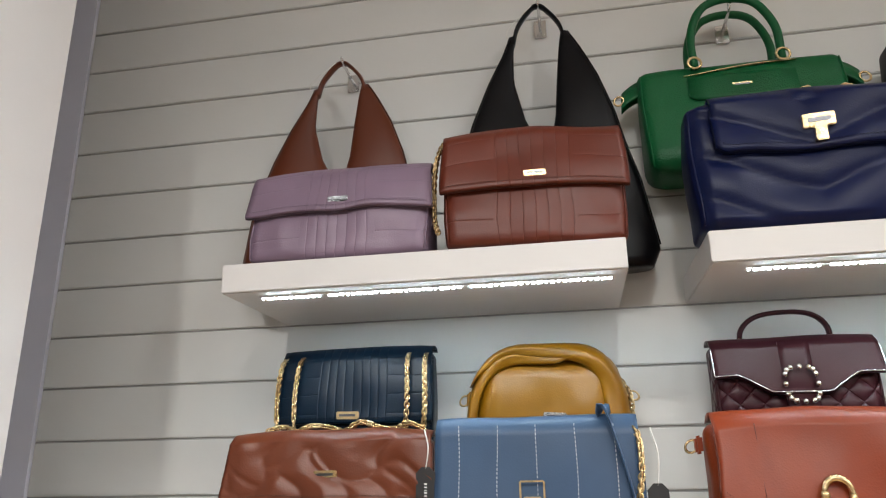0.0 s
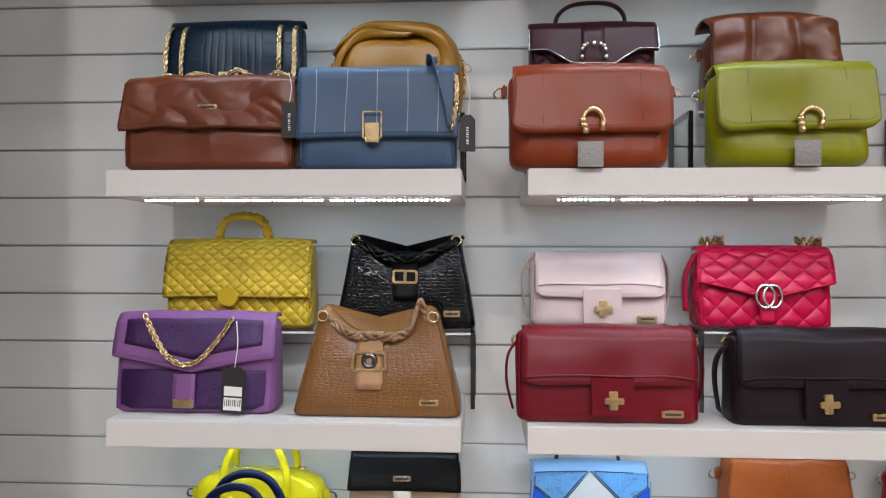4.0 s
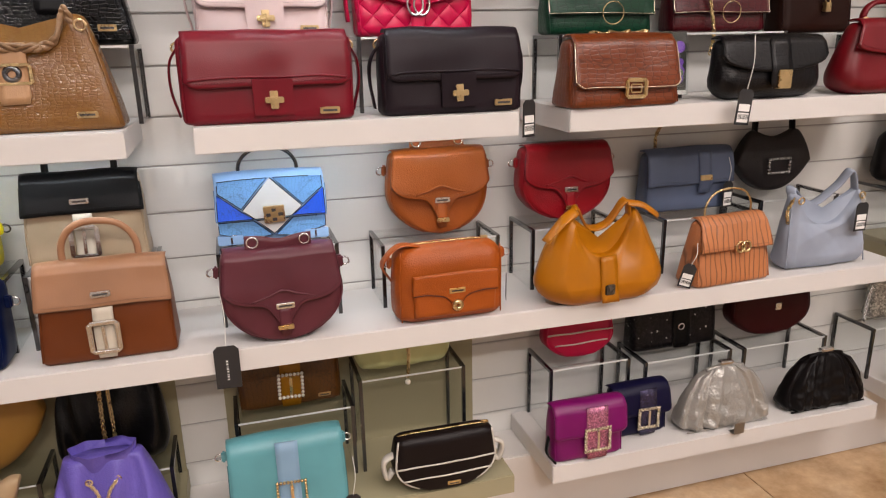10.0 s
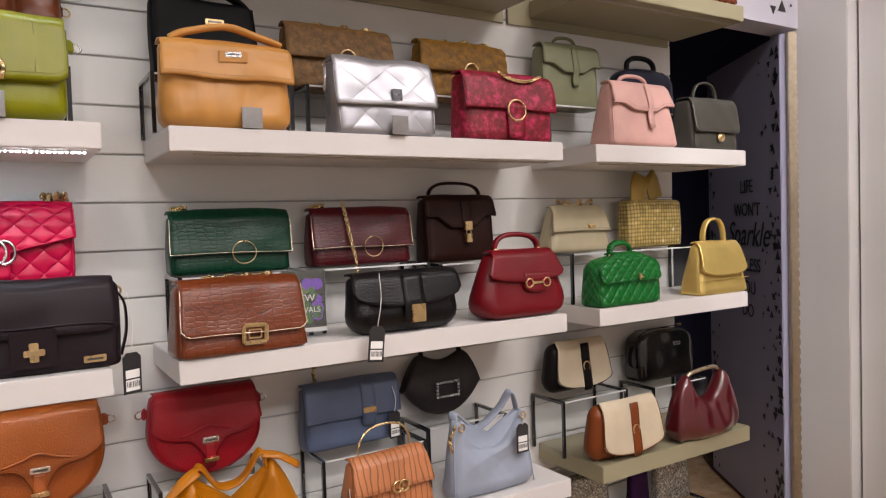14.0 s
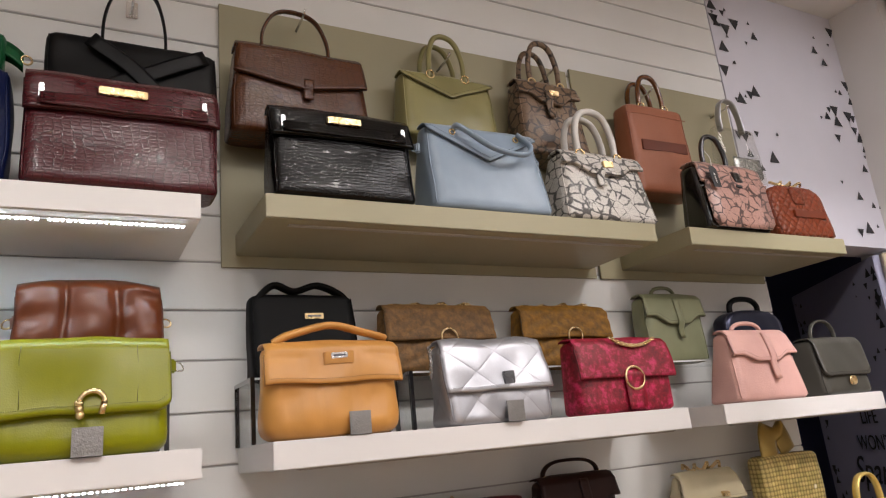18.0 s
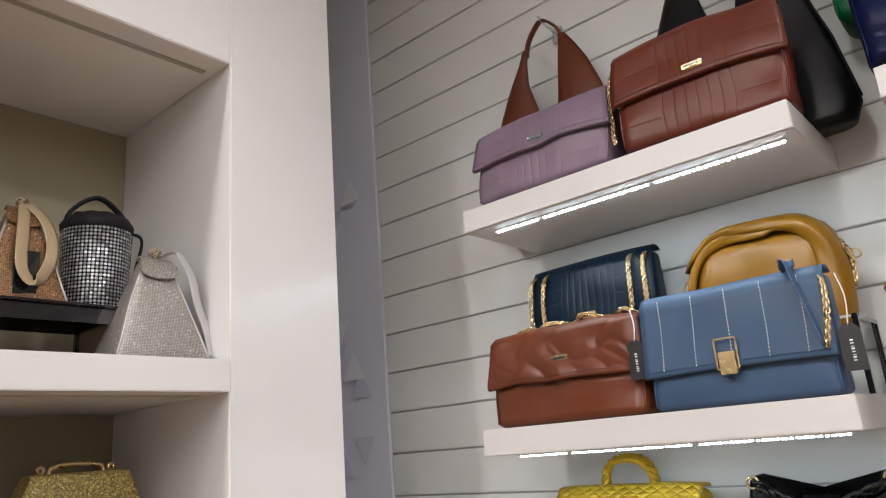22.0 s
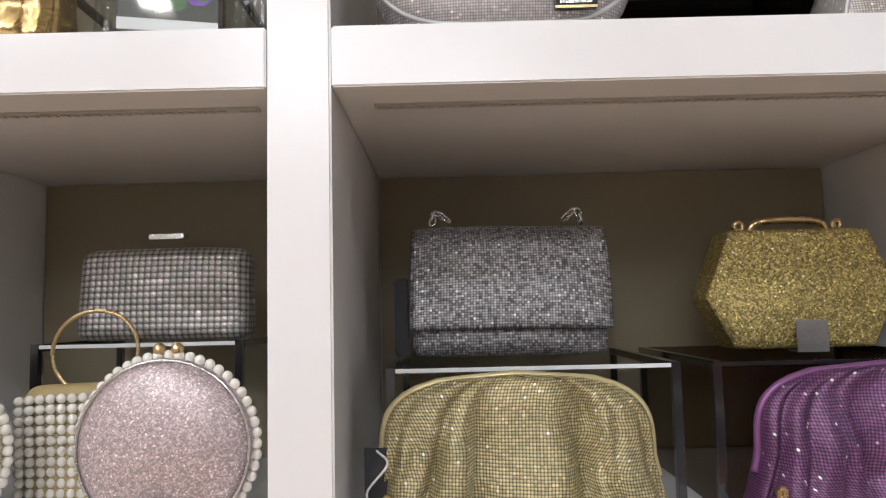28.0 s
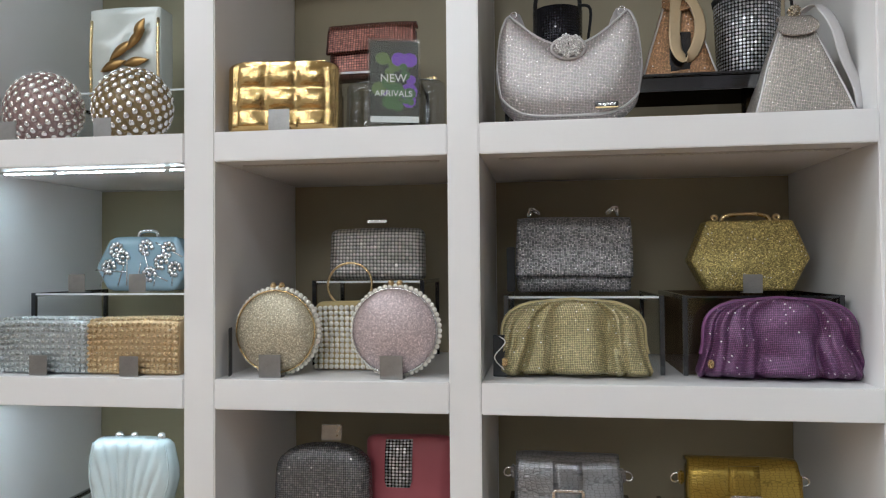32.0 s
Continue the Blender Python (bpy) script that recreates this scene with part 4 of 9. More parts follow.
    def plate(self, u, v, pw, ph, mat, label="", name="logo_plate", out=0.003, bevel=0.0012, bars=True):
        x, z = self.xz(u, v)
        y = self.front(x, z)
        o = self.add(name, box(x - pw / 2, x + pw / 2, y - out, y + 0.004, z - ph / 2, z + ph / 2, min(bevel, ph * 0.3)), mat, label, smooth=False)
        if bars and pw > 0.02:
            self.add("engraving", box(x - pw * 0.36, x + pw * 0.36, y - out - 0.0004, y - out + 0.001, z - ph * 0.16, z + ph * 0.16), M_GUN, parent=o, smooth=False)
        return o

    def frame_buckle(self, u, v, bw, bh, mat, wire=0.0035, beads=None, bar=True):
        x, z = self.xz(u, v)
        y = self.front(x, z) - 0.005
        if beads:
            bm = bmesh.new()
            nx, nz = max(3, round(bw / (wire * 2.1))), max(3, round(bh / (wire * 2.1)))
            spots = [(-bw / 2 + bw * i / nx, s * bh / 2) for i in range(nx + 1) for s in (-1, 1)] + [(s * bw / 2, -bh / 2 + bh * i / nz) for i in range(1, nz) for s in (-1, 1)]
            for px, pz in spots:
                ball(wire, Matrix.Translation((x + px, y, z + pz)), bm, 7, 5)
            o = tagged(self.add("buckle", bm, beads), kind="stuff")
        else:
            bm = bmesh.new()
            for b in ((-bw / 2, bw / 2, bh / 2 - wire, bh / 2 + wire), (-bw / 2, bw / 2, -bh / 2 - wire, -bh / 2 + wire), (-bw / 2 - wire, -bw / 2 + wire, -bh / 2, bh / 2), (bw / 2 - wire, bw / 2 + wire, -bh / 2, bh / 2)):
                box(x + b[0], x + b[1], y - wire, y + wire, z + b[2], z + b[3], wire * 0.5, bm)
            o = self.add("buckle", bm, mat, smooth=False)
        if bar:
            self.add("prong", box(x - 0.003, x + 0.003, y - 0.004, y + 0.004, z - bh * 0.4, z + bh * 0.4, 0.001), mat, parent=o, smooth=False)
        return o

    def tab(self, mat, u, v0, v1, tw, out=0.0035, name="tab"):
        """A strap end lying on the front between two heights."""
        x = u * self.w / 2
        n = 8
        grid = [[(x + s * tw / 2 * (0.86 if k in (0,) else 1), self.front(x, self.h * (v0 + (v1 - v0) * k / n)) - out, self.h * (v0 + (v1 - v0) * k / n)) for k in range(n + 1)] for s in (-1, -0.5, 0, 0.5, 1)]
        return self.add(name, sheet(grid, lambda p: (p[0], p[1] + out * 0.9, p[2])), mat)

    def turnlock(self, u, v, s, mat=M_GOLD):
        x, z = self.xz(u, v)
        y = self.front(x, z)
        o = self.add("turn_lock", box(x - s * 0.22, x + s * 0.22, y - 0.006, y + 0.002, z - s / 2, z + s / 2, 0.0012), mat, smooth=False)
        self.add("lock_bar", box(x - s / 2, x + s / 2, y - 0.011, y - 0.0062, z - s * 0.17, z + s * 0.17, 0.0014), mat, parent=o, smooth=False)

    def ring(self, u, v, R, mat=M_GOLD, wire=0.0022, sx=1.0, name="ring", out=0.003):
        x, z = self.xz(u, v)
        return self.add(name, torus(R, wire, Matrix.Translation((x, self.front(x, z) - out, z)), 24, 6, None, sx), mat)

    def horseshoe(self, u, v, R, mat=M_GOLD):
        x, z = self.xz(u, v)
        m = Matrix.Translation((x, self.front(x, z) - 0.006, z))
        bm = torus(R, R * 0.24, m, 14, 8, None, 0.85, 3.1416)
        for s in (-1, 1):
            tube([m @ Vector((s * R * 0.85, 0, 0.001)), m @ Vector((s * R * 0.72, 0, -R * 0.9))], R * 0.24, 1, 8, bm)
        for k in range(3):
            ball(R * 0.34, m @ Matrix.Translation((-R * (0.86 - 0.06 * k), -0.001, R * (0.05 - 0.45 * k))), bm, 8, 6)
        self.add("horseshoe_clasp", bm, mat)

    def zipper(self, mat=M_GUN, u=0.86):
        n = 14
        pts = [(self.w / 2 * u * (-1 + 2 * k / n), 0, 0) for k in range(n + 1)]
        pts = [(x, 0, self.h + 0.0012) for x, _, _ in pts]
        z = self.add("zip", tube(pts, 0.0035, 0.35, 6, side=(0, 1, 0)), mat)
        self.add("zip_pull", box(pts[-2][0] - 0.004, pts[-2][0] + 0.014, -0.003, 0.003, self.h + 0.001, self.h + 0.006, 0.001), M_GOLD, parent=z, smooth=False)

    def side_rings(self, mat=M_GOLD, v=0.8, tabmat=None):
        for s in (-1, 1):
            a, b = self.prof(v)
            t = self.add("side_tab", box(min(s * a - 0.002, s * (a + 0.012)), max(s * a - 0.002, s * (a + 0.012)), -0.007, 0.007, v * self.h - 0.012, v * self.h + 0.012, 0.003), tabmat or self.mat, smooth=False)
            self.add("ring", torus(0.008, 0.0018, pose(s * (a + 0.016), 0, v * self.h), 12, 5), mat, parent=t)


def hang_tag(bag_root, m, length=0.06, tw=0.027, th=0.062, barcode=False):
    """Black card tag on a white cord, hanging from a bag."""
    t = part("hang_tag", tagged_card(tw, th), M_TAG, bag_root, "black card price tag on a white cord")
    t.matrix_basis = m
    c = part("cord", tube(smooth_path([(0, 0, -0.004), (0.004, -0.001, length * 0.5), (-0.002, 0.004, length)], 5), 0.001, 1, 5), M_STRING, t, smooth=True)
    if barcode:
        part("price_label", box(-tw * 0.38, tw * 0.38, -0.0018, -0.0008, -th * 0.62, -th * 0.42), M_PAPER, t)
        part("price_label", box(-tw * 0.38, tw * 0.38, -0.0018, -0.0008, -th * 0.93, -th * 0.66), M_PAPER, t)
        bm = bmesh.new()
        for k in range(9):
            xx = -tw * 0.32 + tw * 0.64 * k / 8
            box(xx - 0.0005, xx + 0.0004 + 0.0004 * (k % 3), -0.0022, -0.0017, -th * 0.84, -th * 0.7, bm=bm)
        part("barcode", bm, M_INK, t)
    else:
        bm = bmesh.new()
        for k in range(8):
            zz = -th * (0.34 + 0.06 * k)
            box(-0.002, 0.002, -0.0016, -0.0008, zz - th * 0.036, zz - th * 0.012 * (k % 3), bm=bm)
        part("print", bm, M_PAPER, t)
    return t


def tagged_card(tw, th):
    bm = bmesh.new()
    pts = [(-tw / 2, -th), (tw / 2, -th), (tw / 2, -0.008), (tw / 2 - 0.008, 0), (-tw / 2 + 0.008, 0), (-tw / 2, -0.008)]
    f = bm.faces.new([bm.verts.new((x, -0.001, z)) for x, z in pts])
    r = bmesh.ops.extrude_face_region(bm, geom=[f])
    for v in r["geom"]:
        if isinstance(v, bmesh.types.BMVert):
            v.co.y += 0.0014
    bmesh.ops.recalc_face_normals(bm, faces=bm.faces)
    return bm


def riser(place, w, h, d, face=0, smoked=False, faced=False):
    """Clear acrylic riser with dark polished edges."""
    r = holder("acrylic_riser", pose(*place, 0, 0, face), "smoked black acrylic riser" if smoked else "clear acrylic riser with dark polished edges", "riser", "acrylic risers")
    pane = M_SMOKE if smoked else M_CLEAR
    t = 0.006
    tp = part("top_plate", box(-w / 2 + t + 0.0015, w / 2 - t - 0.0015, 0.001, d, h - t, h), M_BLACKACRYLIC if smoked and not faced else pane, r)
    if smoked and not faced:
        part("front_skirt", box(-w / 2 + t + 0.0015, w / 2 - t - 0.0015, 0.004, 0.008, h - t - 0.024, h - t - 0.0004), M_BLACKEDGE, r)
    # pale strip on the clear front edge, its highlight put into the colour
    part("front_edge", box(-w / 2 + t + 0.0015, w / 2 - t - 0.0015, -0.0005, 0.0008, h - t * 0.7, h - 0.0004), M_BLACKEDGE if smoked else M_FROST_GLINT, tp)
    if faced:
        part("front_plate", box(-w / 2 + t + 0.0015, w / 2 - t - 0.0015, 0.012, 0.015, 0.0004, h - t - 0.0004), M_SMOKE, r)
    for x in (-w / 2, w / 2 - t):
        sp = part("side_plate", box(x, x + t, 0.0005, d - 0.0005, 0.0002, h - t - 0.0002), pane, r)
        part("edge", box(x - 0.0012, x + t + 0.0012, 0.007, d - 0.0075, h - t - 0.0012, h + 0.0006), M_BLACKEDGE, sp)
        for y in (-0.0005, d - 0.006):
            part("edge", box(x - 0.001, x + t + 0.001, y - 0.001, y + 0.0065, 0.0002, h + 0.0005), M_BLACKEDGE, sp)
    return r


def clip_plate(place, s=0.035, face=0):
    """Folded metal price holder standing at the foot of a bag."""
    c = holder("price_holder", pose(*place, 0, 0, face), "small brushed metal price holder on the shelf", "price holder", "price holders")
    part("plate", box(-s / 2, s / 2, -0.0016, 0, 0, s, 0.0004), metal("brushed_tin", (0.34, 0.33, 0.32), 0.34), c)
    part("foot", box(-s / 2, s / 2, 0.0002, 0.02, 0, 0.0014), MATS["brushed_tin"], c)


def crescent(name, place, w, h, d, mat, label, dip=0.45, belly=0.6, face=0, puff=0.0, sharp=1.6, category="shoulder bag", n=44, narrow=1.1, shoulder=0.4, peak=0.78, boat=False):
    """Half-moon bag: sections along its length between a round belly line and a dipped top line."""
    x, y, z = place
    root = holder(name, pose(x, y, z, 0, 0, face) @ pose(0, d / 2, 0), label, category, "bags on display")
    zb = lambda u: h * 0.8 * max(0.0, (abs(u) - 0.48) / 0.52) ** 1.35 if boat else h * (1 - belly) * abs(u) ** (sharp * 2)

    def zt(u):
        if boat:
            return h * (1 - dip * (1 - abs(u) ** 1.8))
        top = h * (1 - dip * max(0.0, math.cos(min(1.0, abs(u) / peak) * 1.5707)) ** narrow)
        return top - h * shoulder * (max(0.0, abs(u) - peak) / (1 - peak)) ** 2

    rings = []
    for i in range(n + 1):
        u = math.sin(1.5708 * (-1 + 2 * i / n)) if n > 10 else -1 + 2 * i / n
        lo, hi = zb(u), zt(u)
        end = max(0.0, abs(u) - 0.9) / 0.1
        mid = lo + (hi - lo) * 0.55
        lo, hi = lo + (mid - lo) * end ** 2 * 0.75, hi - (hi - mid) * end ** 2 * 0.75
        b = d / 2 * (0.25 + 0.75 * max(0.0, 1 - abs(u) ** (1.7 if boat else 3.0)) ** (0.8 if boat else 0.5))
        m, ring = (hi - lo) / 2, []
        for k in range(24):
            a = 6.28318 * k / 24
            c, s = math.cos(a), math.sin(a)
            zz = (lo + hi) / 2 + m * (abs(s) ** 0.75) * (1 if s > 0 else -1)
            yy = b * (abs(c) ** 0.6) * (1 if c > 0 else -1) * (1 - 0.6 * max(0, (zz - lo) / max(1e-4, h) - 0.25))
            yy += puff * noise.noise(Vector((u * 4, zz * 16, place[0] * 9))) * (1 if c > 0 else -1)
            ring.append((u * w / 2, yy, zz))
        rings.append(ring)
    bm = skin(bmesh.new(), rings, True, 12)
    uv = bm.loops.layers.uv.verify()
    for f in bm.faces:
        for lp in f.loops:
            lp[uv].uv = (lp.vert.co.x, lp.vert.co.z)
    part("body", bm, mat, root, smooth=True)
    return root, zt


def v_hobo(place, w, h, mat, label):
    """Slouchy bag whose two sides sweep up to a narrow strap loop over an almond opening."""
    root = holder("shoulder_bag", pose(*place), label, "shoulder bag", "bags on display")
    heights = (0.0, 0.06, 0.3, 0.42, 0.55, 0.7, 0.82, 0.88)
    outer = {-1: (0.46, 0.5, 0.46, 0.42, 0.36, 0.27, 0.18, 0.15), 1: (0.46, 0.5, 0.44, 0.39, 0.35, 0.28, 0.2, 0.15)}
    inner = {-1: (0.0, 0.0, 0.0, 0.0, 0.09, 0.14, 0.135, 0.12), 1: (0.0, 0.0, 0.0, 0.02, 0.06, 0.08, 0.1, 0.115)}
    for s in (-1, 1):
        rings = []
        for i in range(33):
            v = 0.88 * i / 32
            o, q = np.interp(v, heights, outer[s]) * w, np.interp(v, heights, inner[s]) * w
            q -= 0.004 if v < 0.4 else 0
            c, half = (o + q) / 2, (o - q) / 2
            dep = 0.03 * (1 - v) ** 1.4 + 0.004
            ring = []
            for a in [6.28318 * k / 20 for k in range(20)]:
                x = s * (c + half * abs(math.cos(a)) ** 0.75 * (1 if math.cos(a) > 0 else -1))
                y = dep * abs(math.sin(a)) ** 0.75 * (1 if math.sin(a) > 0 else -1)
                ring.append((x, y + 0.012 * v + 0.008 * noise.noise(Vector((x * 14, v * 4, s))) * (1 - v), h * v))
            rings.append(ring)
        bm = skin(bmesh.new(), rings)
        bmesh.ops.recalc_face_normals(bm, faces=bm.faces)
        part("side_panel", bm, mat, root, smooth=True)
        edge = [(s * np.interp(0.88 * k / 24, heights, outer[s]) * w, -0.002 + 0.012 * 0.88 * k / 24, h * 0.88 * k / 24) for k in range(2, 25)]
        part("edge_binding", tube(edge, 0.0022, 1, 6), darker(mat), root, smooth=True)
    a = 0.135 * w
    part("strap_loop", tube(smooth_path([(-a, 0.012, h * 0.85), (-a * 0.8, 0.012, h * 0.92), (-a * 0.3, 0.012, h * 0.985), (0.0, 0.012, h), (a * 0.3, 0.012, h * 0.985), (a * 0.8, 0.012, h * 0.92), (a, 0.012, h * 0.85)], 6), 0.009, 0.4, 8, side=(0, 1, 0)), mat, root, smooth=True)
    part("cord", tube(smooth_path([(-0.01, 0.0, h * 0.99), (-a - 0.006, -0.006, h * 0.9), (-a - 0.01, -0.006, h * 0.86)], 4), 0.0009, 1, 5), M_STRING, root, smooth=True)


def pouch(name, place, w, h, d, mat, label, folds=9, depth=0.012, belly=0.35, topw=0.82, category="clutch", cone=False):
    """Gathered pouch: pleats run down from a straight frame and spread into soft bulges."""
    x, y, z = place
    root = holder(name, pose(x, y + d / 2, z), label, category, "bags on display")
    rings, nz, na = [], 22, 132
    for i in range(nz + 1):
        v = i / nz
        wide = topw + (1 - topw) * math.sin(min(1.0, (1 - v) / 0.75) * 1.5708)
        wide *= (1 - 0.10 * max(0, 0.2 - v) / 0.2 - 0.3 * (max(0, v - 0.7) / 0.3) ** 2.2)
        dep = 0.16 + 0.84 * math.sin(min(1.0, (1 - v) / (1 - belly)) * 1.5708) * (1 - 0.5 * max(0, 0.12 - v) / 0.12)
        if cone:
            wide, dep = 1 - (1 - topw) * v ** 1.3 - 0.06 * max(0, 0.12 - v) / 0.12, 1 - 0.62 * v ** 1.4
        ring = []
        for k in range(na):
            a = 6.28318 * k / na
            c, s = math.cos(a), math.sin(a)
            px = w / 2 * wide * abs(c) ** 0.55 * (1 if c > 0 else -1)
            py = d / 2 * dep * abs(s) ** 0.7 * (1 if s > 0 else -1)
            wave = math.sin(folds * 3.1416 * px / w + 1.3 * math.sin(v * 4 + px * 30))
            fold = wave * depth * (1 - v) ** 0.25 * min(1, v * 6 + 0.5)
            py += fold * (1 if s > 0 else -1) * abs(s) ** 0.5
            rr = 0.012 * max(0, 1 - v * 9) ** 2
            ring.append((px * (1 - rr * 4), py * (1 - rr * 10), h * v + 0.004 * noise.noise(Vector((px * 20, py * 20, 1))) * (1 if v > 0.02 else 0)))
        rings.append(ring)
    part("body", skin(bmesh.new(), rings, True, 99), mat, root, smooth=True)
    return root


def pleated(place, w, h, d, mat, lab, seed, relief=0.022, crown=0.92):
    """Soft mesh clutch gathered under a rounded frame: puffed cloth between a few deep, slanting creases."""
    root = holder("pleated_clutch", pose(*place, 0, 0, 90) @ pose(0, d / 2, 0), lab, "clutch", "bags on display")
    rr = random.Random(seed)
    folds = [(-0.92 + 1.84 * k / 10 + rr.uniform(-0.05, 0.05), rr.uniform(-0.22, 0.22), rr.uniform(0.3, 1.0), rr.uniform(0.022, 0.06)) for k in range(11)] + [(-0.3, 0.03, 1.5, 0.05), (0.55, -0.2, 1.1, 0.07)]

    def wide(v):
        top = min(1.0, max(0.0, (v - 0.42) / 0.58))
        return w / 2 * crown * max(0.0, 1 - top ** 3.8) ** 0.4 * (1 + 0.14 * max(0.0, 1 - v / 0.45) ** 1.2) * (0.95 + 0.05 * min(1.0, v / 0.08))

    def crease(u, v):
        k = 0.0
        for x0, tilt, deep, wd in folds:
            q = (u - x0 * (0.92 + 0.1 * (1 - v)) - tilt * (0.8 - v)) / wd
            k += deep * math.exp(-q * q)
        return k * max(0.0, 0.96 - v) ** 0.5

    rings, nv, nu = [], 40, 150
    for i in range(nv + 1):
        v = i / nv
        a = max(0.004, wide(v))
        b = d / 2 * (0.22 + 0.78 * (1 - v) ** 0.6) * (1 - 0.5 * max(0.0, 1 - v / 0.1) ** 2)
        ring = []
        for k in range(nu):
            t = 6.28318 * k / nu
            c, q = math.cos(t), math.sin(t)
            u = abs(c) ** 0.5 * (1 if c > 0 else -1)
            y = b * abs(q) ** 0.55 * (1 if q > 0 else -1)
            y += (relief * crease(u, v) - 0.008 * noise.noise(Vector((u * 4, v * 3, seed)))) * (-1 if q > 0 else 1) * abs(q) ** 0.4
            z = h * v - (0.01 * max(0.0, u - 0.35) + 0.004 * math.sin(u * 9 + seed)) * max(0.0, 1 - v * 4) * 0.5
            ring.append((a * u, y, max(0.0, z + 0.004 * max(0.0, 1 - v * 6))))
        rings.append(ring)
    bm = skin(bmesh.new(), rings, True, nu * 3 // 4)
    part("body", bm, mat, root, smooth=True)
    arc = [(sg * (wide(v) + 0.001), 0, h * v) for sg, vs in ((-1, [0.3 + 0.7 * k / 16 for k in range(17)]), (1, [1 - 0.7 * k / 16 for k in range(17)])) for v in vs]
    part("frame", tube(arc, 0.0046, 0.8, 8, side=(0, 1, 0)), mat, root, smooth=True)
    part("clasp", box(-w * 0.46, -w * 0.425, -0.034, -0.024, 0.02, 0.034, 0.002), M_GOLD, root)


def pad(bag, x0, x1, top, low, out, rim=0.007, nx=26, nz=12):
    """Padded panel on a bag's front, from a level top edge to a lower edge given over x, rounded off at its rims."""
    grid = []
    for i in range(nx + 1):
        x = x0 + (x1 - x0) * (0.5 - 0.5 * math.cos(math.pi * i / nx))
        lo, row = low(x), []
        for k in range(nz + 1):
            z = top + (lo - top) * (0.5 - 0.5 * math.cos(math.pi * k / nz))
            near = max(0.0, min(x - x0, x1 - x, top - z, z - lo, rim))
            row.append((x, bag.front(x, z) + 0.001 - (out + 0.001) * (near / rim * (2 - near / rim)) ** 0.5, z))
        grid.append(row)
    return sheet(grid, lambda q: (q[0], q[1] + 0.0012, q[2]))


def gathered(place, w, h, d, mat, lab, seed):
    """Soft domed clutch: folds fan out from a short straight frame and spill over a wide crumpled foot."""
    root = holder("pouch_clutch", pose(*place) @ pose(0, d / 2, 0), lab, "clutch", "bags on display")
    rr = random.Random(seed)
    folds = [(-0.95 + 1.9 * k / 12 + rr.uniform(-0.05, 0.05), rr.uniform(-0.16, 0.16), rr.uniform(0.4, 1.0), rr.uniform(0.035, 0.07)) for k in range(13)]
    rings, nv, nu = [], 40, 160
    for i in range(nv + 1):
        v = i / nv
        a = w / 2 * (1 - 0.5 * v ** 2.1) * (1 - 0.16 * max(0.0, 1 - v / 0.16) ** 2) * (1 - 0.25 * max(0.0, v - 0.9) / 0.1)
        b = d / 2 * (0.16 + 0.84 * (1 - v) ** 0.55) * (1 - 0.45 * max(0.0, 1 - v / 0.14) ** 2)
        ring = []
        for k in range(nu):
            t = 6.28318 * k / nu
            c, q = math.cos(t), math.sin(t)
            u = abs(c) ** 0.62 * (1 if c > 0 else -1)
            deep = sum(g * math.exp(-((u - x0 - tilt * (1 - v)) / wd) ** 2) for x0, tilt, g, wd in folds) * (0.25 + 0.75 * v ** 0.5) * (1.05 - v) ** 0.35
            crumple = noise.noise(Vector((u * 7, v * 6, seed))) * 0.009 + noise.noise(Vector((u * 17, v * 14, seed + 5))) * 0.004
            y = b * abs(q) ** 0.6 * (1 if q > 0 else -1) + (0.024 * deep - crumple * (1.1 - v)) * (-1 if q > 0 else 1) * abs(q) ** 0.4
            z = h * v * (1 - 0.05 * u * u * v) + 0.004 * noise.noise(Vector((u * 9, 0.5, seed))) * v
            ring.append((a * u, y, z))
        rings.append(ring)
    part("body", skin(bmesh.new(), rings, True, nu * 3 // 4), mat, root, smooth=True)
    fr = part("frame", tube([(w * 0.2 * (k / 6 - 1), 0, h * 0.985 - 0.006 * abs(k / 6 - 1) ** 3) for k in range(13)], 0.006, 0.8, 8, side=(0, 1, 0)), mat, root, smooth=True)
    part("clasp", box(-0.02, 0.02, -0.009, 0.009, h + 0.003, h + 0.013, 0.003), M_SILVER, fr)
    part("piping", tube([(w * 0.44 * (k / 12 - 1), -d * 0.3, 0.004) for k in range(25)], 0.0024, 1, 5), mat, root, smooth=True)


